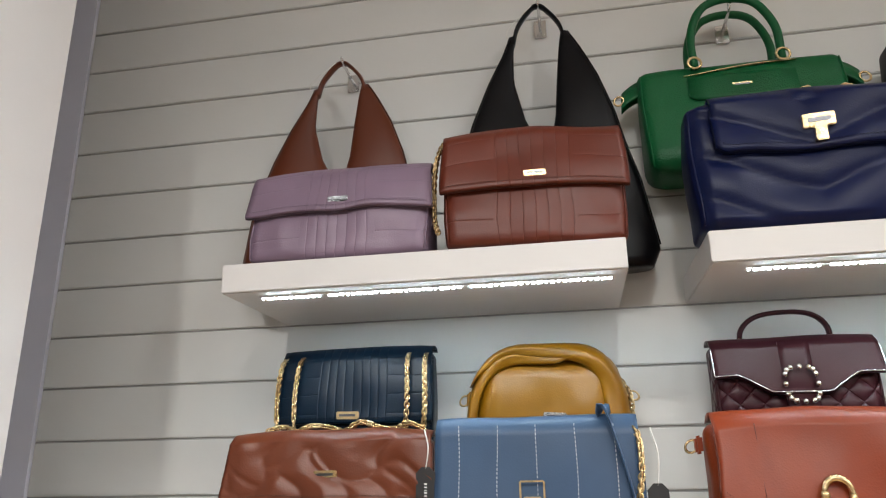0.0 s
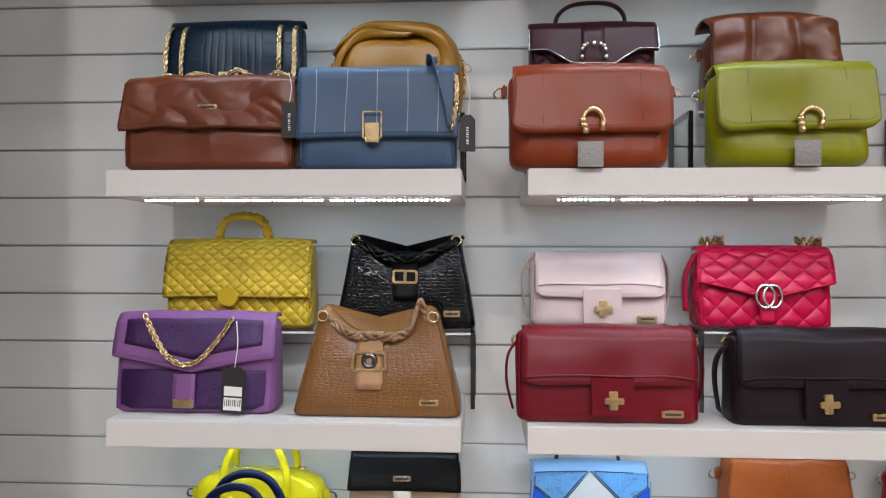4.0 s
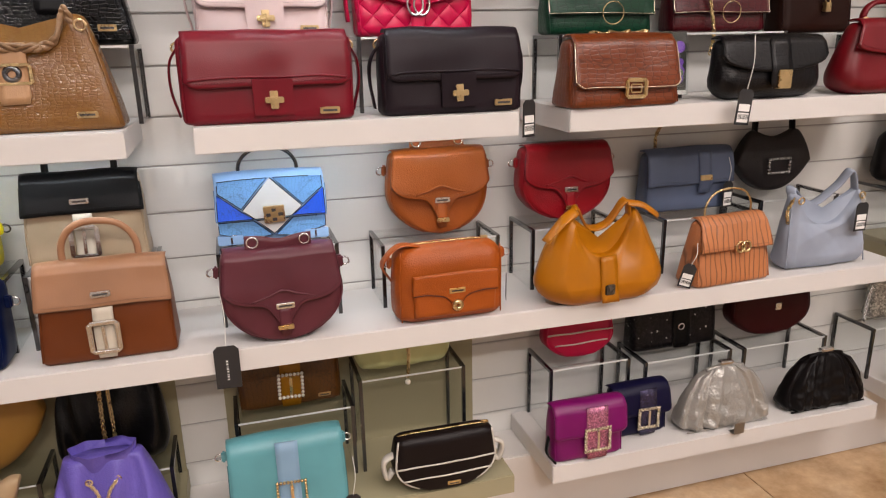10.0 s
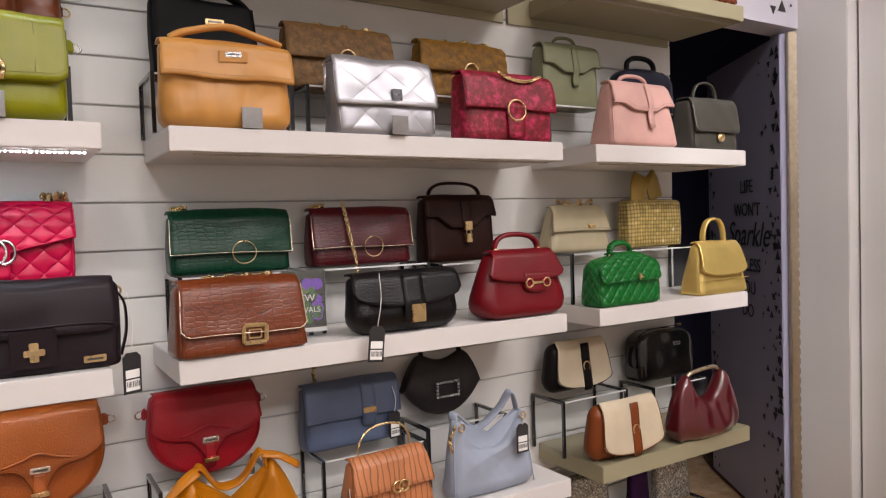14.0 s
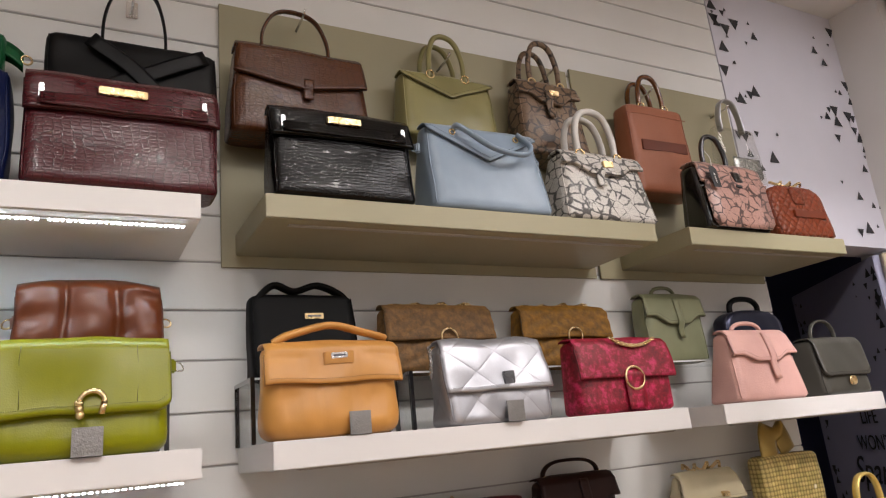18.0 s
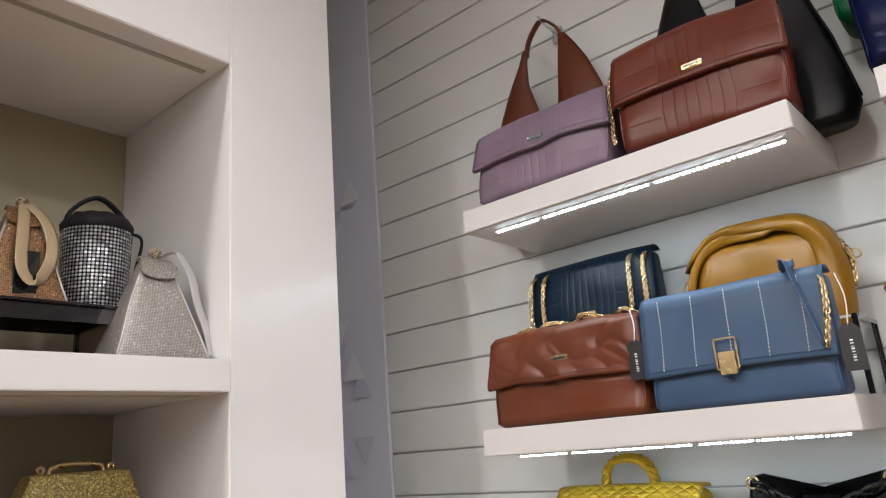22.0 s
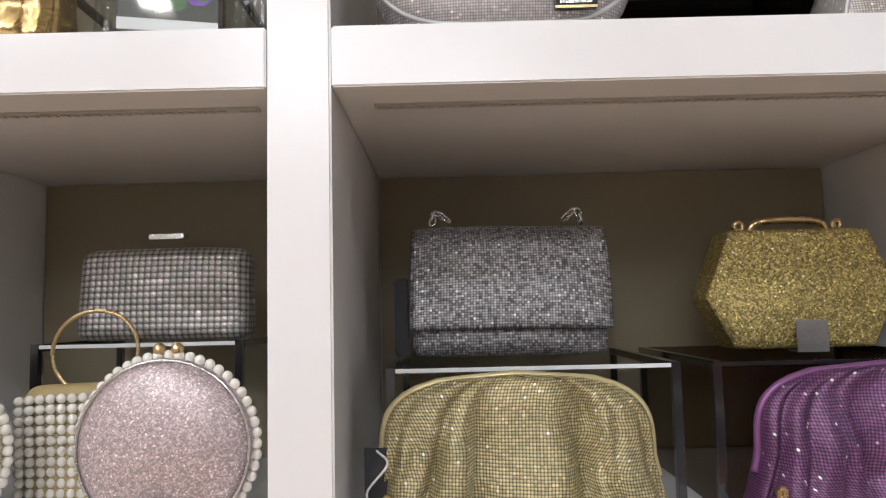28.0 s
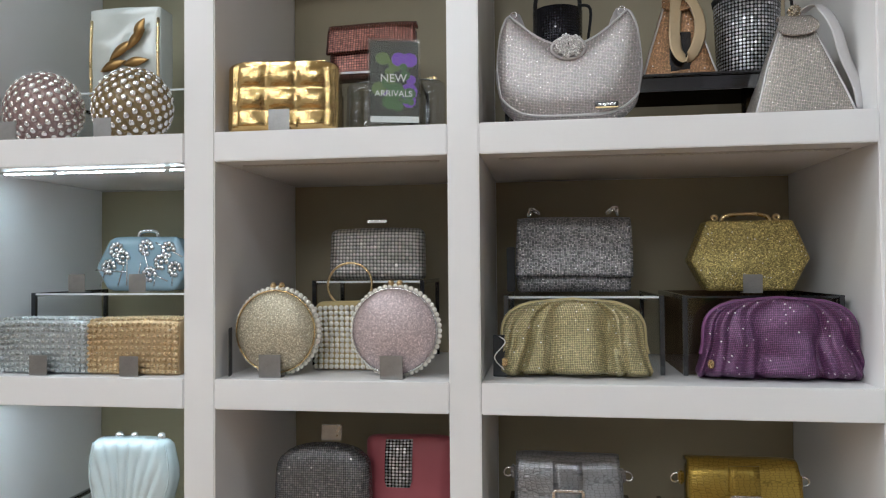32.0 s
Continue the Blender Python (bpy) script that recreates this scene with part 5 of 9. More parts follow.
def sign_stand(place, w, h, face=0, yaw=0.0):
    """Clear acrylic sign holder with a printed card."""
    s = holder("sign_holder", pose(*place, 0, 0, face) @ pose(0, 0, 0, -6, 0, yaw), "clear acrylic sign holder with a dark new arrivals card", "sign")
    part("card", box(-w / 2 + 0.004, w / 2 - 0.004, 0.004, 0.005, 0.016, h - 0.003), paint("dark_print", (0.035, 0.04, 0.03), 0.4, 0.5), s)
    rr = random.Random(5)
    for k in range(26):
        c = rr.choice(((0.2, 0.07, 0.5), (0.07, 0.16, 0.05), (0.14, 0.2, 0.06)))
        bm = bmesh.new()
        bmesh.ops.create_circle(bm, cap_ends=True, segments=9, radius=rr.uniform(0.006, 0.016), matrix=pose(rr.uniform(-w * 0.34, w * 0.34), 0.0037 - 0.00002 * k, rr.uniform(h * 0.25, h * 0.8), 90))
        part("blossom", bm, paint("print_%d" % int(c[0] * 100), c, 0.4), s)
    part("card_margin", box(-w / 2 + 0.004, w / 2 - 0.004, 0.0022, 0.003, 0.012, h * 0.14), M_PAPER, s)
    lettering("NEW", w * 0.22, pose(-w * 0.02, 0.0022, h * 0.52, 90), s, M_PAPER)
    lettering("ARRIVALS", w * 0.165, pose(-w * 0.02, 0.0022, h * 0.36, 90), s, M_PAPER)
    part("front_sheet", box(-w / 2, w / 2, 0, 0.0016, 0.01, h), M_CLEAR, s)
    part("back_sheet", box(-w / 2, w / 2, 0.0065, 0.008, 0.01, h), M_CLEAR, s)
    part("foot", box(-w / 2, w / 2, -0.01, 0.045, 0.0, 0.003), M_CLEAR, s)



def wall_hook(x, z, y0=1.45):
    """Slat wall hook: a bright steel arm that turns up at its end."""
    k = holder("wall_hook", pose(x, 0, z), "bright steel slat wall hook", "hook", "slat wall hooks")
    part("arm", tube([(0, WALL - 0.001, 0), (0, y0 - 0.03, 0.004), (0, y0 - 0.045, 0.012)], 0.003, 1, 8), M_SILVER, k, smooth=True)
    part("back_plate", box(-0.012, 0.012, WALL - 0.004, WALL - 0.0005, -0.02, 0.02, 0.001), M_SILVER, k)


# ---- floor tiles, marble, with thin joints ----
TILE = 0.79
tile_mesh = None
for ix in range(-3, 6):
    for iy in range(-4, 4):
        if tile_mesh is None:
            tb = box(0.0015, TILE - 0.0015, 0.0015, TILE - 0.0015, -0.006, 0.0, 0.001)
            tile_mesh = bpy.data.meshes.new("tile")
            tb.to_mesh(tile_mesh)
            tb.free()
            tile_mesh.materials.append(M_MARBLE)
        share("tile", tile_mesh, floor, pose(1.80 + ix * TILE, 0.25 + iy * TILE, 0))


# ---- bags on the slat wall ----
def rgb(r, g, b):
    lin = [((v / 255 + 0.055) / 1.055) ** 2.4 for v in (r, g, b)]
    grey = 0.25 * lin[0] + 0.65 * lin[1] + 0.1 * lin[2]
    return tuple(0.8 * max(0.002, grey + 1.12 * (v - grey)) ** 1.18 for v in lin)


def at(x, level, y=FRONT, up=0.0):
    return (x, y, LEVEL[level] + up + 0.0006)


def back_riser(x, level, w, up, y=1.345, d=0.138):
    riser((x, y, LEVEL[level] + 0.0004), w, up - 0.0006, d)


BLACK = leather(rgb(19, 18, 20), "smooth", 0.38)
GOLDLOGO = (0.034, 0.0095)

# top level, first column
v_hobo((-0.19, 1.41, LEVEL[0] + 0.0006), 0.36, 0.465, leather(rgb(112, 62, 40), "smooth", 0.36), "brown leather slouchy shoulder bag hung on a hook")
wall_hook(-0.187, 2.385)
v_hobo((0.20, 1.41, LEVEL[0] + 0.0006), 0.36, 0.54, leather(rgb(22, 21, 25), "smooth", 0.33), "black leather slouchy shoulder bag hung on a hook")
wall_hook(0.203, 2.46)
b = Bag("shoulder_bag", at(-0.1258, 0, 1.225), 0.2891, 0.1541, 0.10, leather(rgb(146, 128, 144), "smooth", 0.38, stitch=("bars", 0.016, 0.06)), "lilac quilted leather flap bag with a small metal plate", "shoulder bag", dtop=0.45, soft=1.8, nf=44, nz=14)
b.flap(drop=0.48, width=1.03)
b.plate(0.02, 0.62, *GOLDLOGO, M_GUN)
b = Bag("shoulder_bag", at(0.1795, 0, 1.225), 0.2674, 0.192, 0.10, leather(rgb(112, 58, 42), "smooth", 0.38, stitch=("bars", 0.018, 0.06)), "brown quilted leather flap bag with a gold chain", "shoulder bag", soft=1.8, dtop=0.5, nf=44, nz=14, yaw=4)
b.flap(drop=0.52, width=1.02)
b.plate(0.02, 0.56, *GOLDLOGO, M_GOLD)
b.chain([(-0.14, 0.0, 0.198), (-0.147, -0.02, 0.15), (-0.148, -0.03, 0.06), (-0.142, -0.05, 0.02)])
# green satchel on a hook, navy flap bag
GREEN = leather(rgb(28, 112, 70), "pebble", 0.4)
b = Bag("satchel", (0.543, 1.37, 2.085), 0.335, 0.212, 0.12, GREEN, "emerald green leather satchel hung on a hook", top=1.02, dtop=0.3, nf=24, rb=0.03)
for yy in (-0.025, 0.025):
    b.handle(GREEN, 0.125, 0.44, 0.0075, y=yy)
b.tab(GREEN, 0, 0.62, 0.86, 0.18, 0.003, "front_yoke")
b.plate(0.0, 0.74, *GOLDLOGO, M_GOLD)
for s in (-1, 1):
    w2 = b.add("wing", sheet([[(s * (0.155 + 0.045 * i / 6), (-0.012 + 0.024 * k / 4) * (1 - 0.4 * i / 6), 0.206 - 0.022 * (i / 6) ** 2 - 0.03 * abs(k / 2 - 1)) for k in range(5)] for i in range(7)], lambda q: (q[0], q[1], q[2] - 0.008)), GREEN)
    b.add("ring", torus(0.009, 0.0022, pose(s * 0.205, -0.004, 0.168), 14, 6), M_GOLD, parent=w2)
b.strap(M_GOLD, [(-0.095, b.front(-0.09, 0.19) - 0.001, 0.186), (0.0, b.front(0, 0.195) - 0.002, 0.196), (0.095, b.front(0.09, 0.2) - 0.001, 0.2)], 0.003, 0.5, name="zip")
wall_hook(0.545, 2.40)
NAVY = leather(rgb(28, 38, 78), "smooth", 0.33)
b = Bag("shoulder_bag", at(0.578, 0), 0.325, 0.208, 0.105, NAVY, "navy blue padded leather flap bag with a gold lock", "shoulder bag", puff=quilt("vee", 0.011, 0.07, 0.23, 0.32), soft=1.8, dtop=0.6, nf=44, nz=30)
b.flap(drop=0.45, width=0.8, shape="corner", th=0.01)
b.plate(0.05, 0.72, 0.042, 0.02, M_GOLD, "gold lock", "lock", 0.007)
b.plate(0.05, 0.63, 0.015, 0.026, M_GOLD, "", "lock_tongue", 0.009, bars=False)
b.top_chain(M_GOLD, -0.6, 0.6)
BXL = leather(rgb(17, 17, 19), "smooth", 0.4)
b = Bag("satchel", (0.9369, 1.37, 2.09), 0.3092, 0.209, 0.095, BXL, "black leather top handle bag with crossed straps hung on a hook", dtop=0.75)
b.handle(BXL, 0.15, 0.38, 0.008, lean=0.0, flat=0.4, rings=M_SILVER)
b.strap(BXL, [(-0.13, -0.052, 0.05), (0.0, -0.054, 0.12), (0.13, -0.05, 0.19)], 0.016, 0.08, (0.3, 0, 1))
b.strap(BXL, [(-0.08, -0.056, 0.19), (0.0, -0.058, 0.13), (0.09, -0.054, 0.04)], 0.016, 0.08, (0.3, 0, -1))
wall_hook(0.935, 2.44)
BURG = leather(rgb(92, 40, 46), "croc", 0.22, scale=1.0)
b = Bag("handbag", at(0.9129, 0, 1.222), 0.3032, 0.2013, 0.085, BURG, "burgundy crocodile embossed top flap handbag with a gold bar clasp", dtop=0.5, nf=24)
b.flap(drop=0.34, width=1.0)
b.tab(BURG, 0, 0.66, 0.78, 0.26, 0.005, "front_belt")
b.plate(-0.04, 0.86, 0.075, 0.014, M_GOLD, "gold bar clasp", "clasp", 0.008, bars=False)
for u in (-0.84, 0.84):
    b.plate(u, 0.8, 0.008, 0.024, M_SILVER, "", "belt_keeper", 0.007, bars=False)

# top level, olive shelf
CRB = leather(rgb(104, 68, 46), "croc", 0.26)
b = Bag("satchel", (1.2753, 1.372, 2.135), 0.3108, 0.2141, 0.10, CRB, "brown crocodile embossed satchel with a top handle, hung on a hook", top=0.9, dtop=0.65, nf=24)
b.flap(drop=0.48, shape="vee", depth=0.25)
b.tab(CRB, 0.05, 0.4, 0.62, 0.022)
b.handle(CRB, 0.12, 0.5, 0.008, flat=0.5, rings=M_SILVER)
wall_hook(1.297, 2.46)
CRK = leather(rgb(14, 13, 14), "croc", 0.18, scale=1.0)
b = Bag("handbag", at(1.308, 0, 1.222, 0.012), 0.2869, 0.1877, 0.095, CRK, "black crocodile embossed handbag with a gold bar clasp", dtop=0.5, nf=24)
b.flap(drop=0.32)
b.tab(CRK, 0, 0.68, 0.8, 0.25, 0.005, "front_belt")
b.plate(0.0, 0.87, 0.07, 0.014, M_GOLD, "gold bar clasp", "clasp", 0.008, bars=False)
for u in (-0.86, 0.86):
    b.plate(u, 0.8, 0.008, 0.024, M_SILVER, "", "belt_keeper", 0.007, bars=False)
OLV = leather(rgb(166, 160, 120), "smooth", 0.25)
b = Bag("handbag", (1.6556, 1.385, 2.18), 0.2647, 0.1786, 0.085, OLV, "olive patent leather handbag with two handles, hung on a hook", top=0.94, dtop=0.6)
b.flap(drop=0.36, shape="vee", depth=0.8, th=0.003)
for yy in (-0.025, 0.025):
    b.handle(OLV, 0.115, 0.36, 0.007, y=yy)
wall_hook(1.675, 2.42)
LBL = leather(rgb(160, 174, 188), "smooth", 0.3)
b = Bag("handbag", at(1.6404, 0, 1.22, 0.012), 0.2984, 0.2022, 0.115, LBL, "light blue glossy leather handbag with handles folded down", top=0.93, dtop=0.4)
b.flap(drop=0.42, shape="vee", depth=0.85, th=0.003)
b.strap(LBL, [(-0.075, -0.033, 0.196), (-0.07, -0.055, 0.185), (0.0, -0.075, 0.135), (0.075, -0.07, 0.13), (0.105, -0.058, 0.16), (0.085, -0.04, 0.193)], 0.008, 0.7, name="handle")
for s in (-1, 1):
    b.ring(s * 0.55, 0.9, 0.006, M_GOLD)
b.side_rings(LBL, 0.75)
SNK = leather(rgb(150, 128, 108), "snake", 0.35, rgb(48, 38, 34))
b = Bag("handbag", (1.9592, 1.372, 2.165), 0.2135, 0.2203, 0.10, SNK, "brown snakeskin handbag with two handles, hung on a hook", top=0.88, dtop=0.55)
b.flap(drop=0.3, shape="trap", depth=0.4)
b.plate(0.1, 0.84, 0.03, 0.014, M_GOLD, "", "clasp", 0.006, bars=False)
b.tab(SNK, -0.1, 0.5, 0.85, 0.024)
for yy in (-0.025, 0.025):
    b.handle(SNK, 0.125, 0.45, 0.0075, y=yy)
wall_hook(2.005, 2.44)
WSN = leather(rgb(222, 218, 212), "snake", 0.3, rgb(60, 58, 58))
b = Bag("handbag", at(1.9718, 0, 1.225, 0.012), 0.2804, 0.1762, 0.11, WSN, "white and black snakeskin handbag with two handles", top=0.84, dtop=0.5)
b.flap(drop=0.32, shape="trap", depth=0.45)
b.plate(0.05, 0.82, 0.03, 0.016, M_GOLD, "", "clasp", 0.007, bars=False)
b.tab(WSN, -0.15, 0.48, 0.8, 0.022)
for yy in (-0.022, 0.022):
    b.handle(leather(rgb(225, 222, 218), "smooth", 0.35), 0.12, 0.42, 0.0085, y=yy)
PCH = leather(rgb(172, 118, 94), "pebble", 0.4)
b = Bag("tote_bag", (2.35, 1.385, 2.1), 0.235, 0.2789, 0.085, PCH, "terracotta leather tote with amber handles, hung on a hook", "tote", top=0.94, dtop=0.75)
AMB = leather(rgb(120, 72, 24), "patent", 0.1)
for yy in (-0.022, 0.022):
    b.handle(AMB, 0.10, 0.4, 0.0075, y=yy)
b.plate(0.05, 0.52, 0.17, 0.032, leather(rgb(120, 66, 46), "smooth", 0.5), "", "raised_lettering_band", 0.002, bars=False)
b.seam(0.88)
wall_hook(2.375, 2.44)
PSN = leather(rgb(205, 170, 160), "snake", 0.28, rgb(70, 50, 50))
GBL = leather(rgb(30, 26, 28), "patent", 0.15)
b = Bag("handbag", at(2.405, 0, 1.22, 0.012), 0.235, 0.19, 0.10, GBL, "pink snakeskin handbag with black gloss sides and a top handle", dtop=0.6)
b.flap(PSN, drop=0.3, shape="corner")
b.tab(PSN, 0, 0.02, 0.7, 0.232, 0.003, "front_panel")
b.tab(GBL, 0.1, 0.62, 0.86, 0.026, 0.006)
b.handle(GBL, 0.10, 0.36, 0.007)
hang_tag(b.root, pose(-0.085, -0.056, 0.17, -8, 0, 0), 0.05)
b = Bag("shoulder_bag", (2.70, 1.392, 2.16), 0.2, 0.2, 0.05, glass("clear_vinyl", (0.93, 0.93, 0.92)), "clear vinyl bag with silver sequins", "shoulder bag", top=0.9)
b.handle(leather(rgb(205, 205, 205), "satin", 0.3), 0.10, 0.5, 0.012, flat=0.3, rings=None)
b.tab(glitter(rgb(190, 190, 185), 300), 0.1, 0.1, 0.45, 0.12, 0.002, "sequin_panel")
wall_hook(2.70, 2.43)
TQ = leather(rgb(134, 72, 46), "smooth", 0.36, stitch=("diamond", 0.03))
b = Bag("handbag", at(2.695, 0, 1.228, 0.012), 0.24, 0.165, 0.10, TQ, "tan quilted leather bag with raised lettering band and chain", shape="bowler", dtop=0.5)
b.plate(0.15, 0.42, 0.13, 0.022, TQ, "", "raised_lettering_band", 0.007, bars=False)
b.tab(TQ, -0.05, 0.6, 0.92, 0.05)
b.top_chain(M_GOLD, -0.5, 0.6)

# second level
def jewel_oval(bag, u, v, a, c, n=16):
    """Rounded square of set stones."""
    x, z = bag.xz(u, v)
    y = bag.front(x, z) - 0.007
    bm = bmesh.new()
    for k in range(n):
        t = 6.28318 * k / n
        ca, sa = math.cos(t), math.sin(t)
        ball(0.0045, Matrix.Translation((x + a * abs(ca) ** 0.6 * (1 if ca > 0 else -1), y, z + c * abs(sa) ** 0.6 * (1 if sa > 0 else -1))), bm, 7, 5)
    tagged(bag.add("buckle", bm, metal("crystal_stone", (0.86, 0.8, 0.7), 0.2), "jewelled crystal buckle"), kind="stuff")


def hood(bag, mat, cx, cz, rx, rz, a0, a1, wide, lift, name="fold"):
    """A soft fold that arches over the front of a bag, flat in section and rounded at its rims."""
    n, k2, grid = 26, 8, []
    for i in range(n + 1):
        t = math.radians(a0 + (a1 - a0) * i / n)
        row = []
        for k in range(k2 + 1):
            q = -1 + 2 * k / k2
            r0 = 1 - wide * (0.45 + 0.9 * i / n) * (0.5 - 0.5 * q) * min(1.0, 0.12 + 2.2 * math.sin(3.1416 * i / n))
            ct, st = math.cos(t), math.sin(t)
            px, pz = cx + rx * r0 * abs(ct) ** 0.6 * (1 if ct > 0 else -1), cz + rz * r0 * abs(st) ** 0.75 * (1 if st > 0 else -1)
            py = -bag.d * 0.45 - lift * (1 - q * q) ** 0.5 + 0.02 * max(0.0, q) ** 2 + 0.003 * math.sin(5 * t + 2 * q)
            row.append((px, py, pz))
        grid.append(row)
    return bag.add(name, sheet(grid, lambda p: (p[0], p[1] + 0.006, p[2])), mat)


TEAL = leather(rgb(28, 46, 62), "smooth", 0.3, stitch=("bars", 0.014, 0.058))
back_riser(0.03, 1, 0.56, 0.117)
b = Bag("shoulder_bag", at(-0.1394, 1, 1.378, 0.117), 0.2612, 0.1887, 0.08, TEAL, "dark teal quilted flap bag with gold chains hanging over it", "shoulder bag", dtop=0.55, nf=48, nz=16)
b.flap(drop=0.62)
for u in (-0.96, -0.72, 0.72, 0.94):
    b.chain([(u * 0.131, -0.01, 0.185), (u * 0.131, b.front(0, 0.15) - 0.008, 0.165), (u * 0.13, b.front(0, 0.08) - 0.008, 0.08), (u * 0.128, b.front(0, 0.04) - 0.007, 0.03)])
b.plate(-0.05, 0.43, 0.036, 0.012, M_GOLD)
MUS = leather(rgb(158, 118, 46), "smooth", 0.34)
b = Bag("shoulder_bag", at(0.1771, 1, 1.378, 0.117), 0.25, 0.176, 0.09, MUS, "mustard leather bag with a folded twisted top", "shoulder bag", top=0.92, dtop=0.75, rb=0.035, rt=0.04, r=0.04, nf=30, nz=18, soft=2.0)
hood(b, MUS, -0.002, 0.06, 0.125, 0.122, 222, 68, 0.2, 0.005)
hood(b, MUS, 0.0, 0.055, 0.127, 0.136, 158, -36, 0.26, 0.008)
b.flapped += 0.004
b.plate(0.1, 0.4, 0.036, 0.012, M_SILVER)
b.side_rings(M_GOLD, 0.6)
b.chain([(0.118, 0.0, 0.13), (0.13, -0.01, 0.1), (0.128, -0.012, 0.05)])
BRW = leather(rgb(122, 72, 50), "smooth", 0.33)
b = Bag("shoulder_bag", at(-0.131, 1), 0.296, 0.162, 0.10, BRW, "brown puffy quilted flap bag with a chain on top", "shoulder bag", puff=quilt("blob", 0.005, 0.062, 0.162), soft=1.8, dtop=0.6, nf=84, nz=30)
b.flap(drop=0.55, width=1.03, nu=84)
b.plate(0.0, 0.66, 0.036, 0.011, M_GOLD)
b.top_chain(M_GOLD, -0.75, 0.95)
hang_tag(b.root, pose(0.146, -0.052, 0.115), 0.05)
STB = leather(rgb(86, 108, 136), "smooth", 0.4)
b = Bag("shoulder_bag", at(0.165, 1), 0.27, 0.172, 0.07, STB, "dusty blue leather flap bag with vertical stitching and a gold clasp", "shoulder bag", puff=quilt("stripes", 0.0014, 0.052), dtop=0.7, nf=60, nz=6)
b.flap(drop=0.68)
M_THREAD = paint("pale_thread", (0.6, 0.62, 0.66), 0.8)
for k in range(5):
    x = -0.104 + k * 0.052
    bm = bmesh.new()
    for j in range(20):
        z = 0.060 + j * 0.0055
        yy = b.front(x, z) - 0.0016
        box(x - 0.0005, x + 0.0005, yy - 0.0005, yy + 0.001, z, z + 0.0034, bm=bm)
    b.add("stitching", bm, M_THREAD, smooth=False)
b.frame_buckle(-0.05, 0.42, 0.03, 0.045, M_GOLD, 0.0012, bar=False)
b.plate(-0.05, 0.34, 0.023, 0.033, M_GOLD, "", "clasp", 0.006, bars=False)
b.chain([(0.10, 0.0, 0.178), (0.132, -0.03, 0.16), (0.135, -0.045, 0.12), (0.128, -0.05, 0.065)])
b.strap(STB, [(0.085, 0.0, 0.178), (0.095, -0.035, 0.185), (0.11, -0.048, 0.13), (0.125, -0.05, 0.065)], 0.012, 0.15)
hang_tag(b.root, pose(0.154, -0.035, 0.09, 0, 0, 10), 0.07)
back_riser(0.56, 1, 0.26, 0.117)
back_riser(0.86, 1, 0.28, 0.117)
MAR = leather(rgb(76, 44, 50), "smooth", 0.34, stitch=("diamond", 0.034))
MAS = leather(rgb(76, 44, 50), "smooth", 0.34)
b = Bag("handbag", at(0.552, 1, 1.378, 0.117), 0.235, 0.175, 0.085, MAR, "maroon quilted handbag with a jewelled buckle and silver trim", dtop=0.6, nf=36, nz=18)
b.flap(MAS, drop=0.46, shape="trap", depth=0.35, puff=False, trim=M_SILVER)
b.tab(MAS, 0, 0.2, 0.98, 0.045)
jewel_oval(b, 0.0, 0.6, 0.023, 0.025)
b.handle(MAS, 0.05, 0.56, 0.008, flat=0.5)
PUF = leather(rgb(112, 66, 44), "smooth", 0.28)
b = Bag("shoulder_bag", at(0.8737, 1, 1.378, 0.117), 0.2183, 0.1724, 0.085, PUF, "brown tufted puffy leather flap bag", "shoulder bag", puff=quilt("puffs", 0.03, 0.078, 0.165), dtop=0.95, nf=60, nz=26, rt=0.045, r=0.03, soft=2.4)
b.flap(drop=0.62, width=1.03, th=0.016, nu=60, flare=0.008)
b.side_rings(M_GOLD, 0.72)
RUS = leather(rgb(150, 76, 46), "smooth", 0.36)
b = Bag("shoulder_bag", at(0.525, 1), 0.265, 0.168, 0.10, RUS, "rust orange leather flap bag with a gold horseshoe clasp", "shoulder bag", puff=quilt("stripes", 0.004, 0.155), nf=44, soft=2.2, dtop=0.7, rb=0.02, r=0.03)
b.flap(drop=0.62, width=0.96, shape="corner", th=0.012, nu=44)
b.horseshoe(0.0, 0.45, 0.018)
for u in (-0.6, 0.62):
    b.upright_seam(u, 0.97, 0.44, darker(RUS))
b.side_rings(M_GOLD, 0.85)
clip_plate((0.523, FRONT - 0.012, LEVEL[1] + 0.0005), 0.042)
LIM = leather(rgb(154, 156, 26), "smooth", 0.3)
b = Bag("shoulder_bag", at(0.859, 1, 1.225), 0.2521, 0.1679, 0.10, LIM, "lime green leather flap bag with a gold horseshoe clasp", "shoulder bag", puff=quilt("stripes", 0.004, 0.165), nf=44, soft=2.2, dtop=0.7, rb=0.02, r=0.03)
b.flap(drop=0.6, width=0.99, shape="corner", th=0.012, nu=44)
b.horseshoe(0.15, 0.45, 0.018)
for u in (-0.6, 0.62):
    b.upright_seam(u, 0.97, 0.44, darker(LIM))
b.side_rings(M_SILVER, 0.82)
clip_plate((0.872, FRONT - 0.012, LEVEL[1] + 0.0005), 0.042)

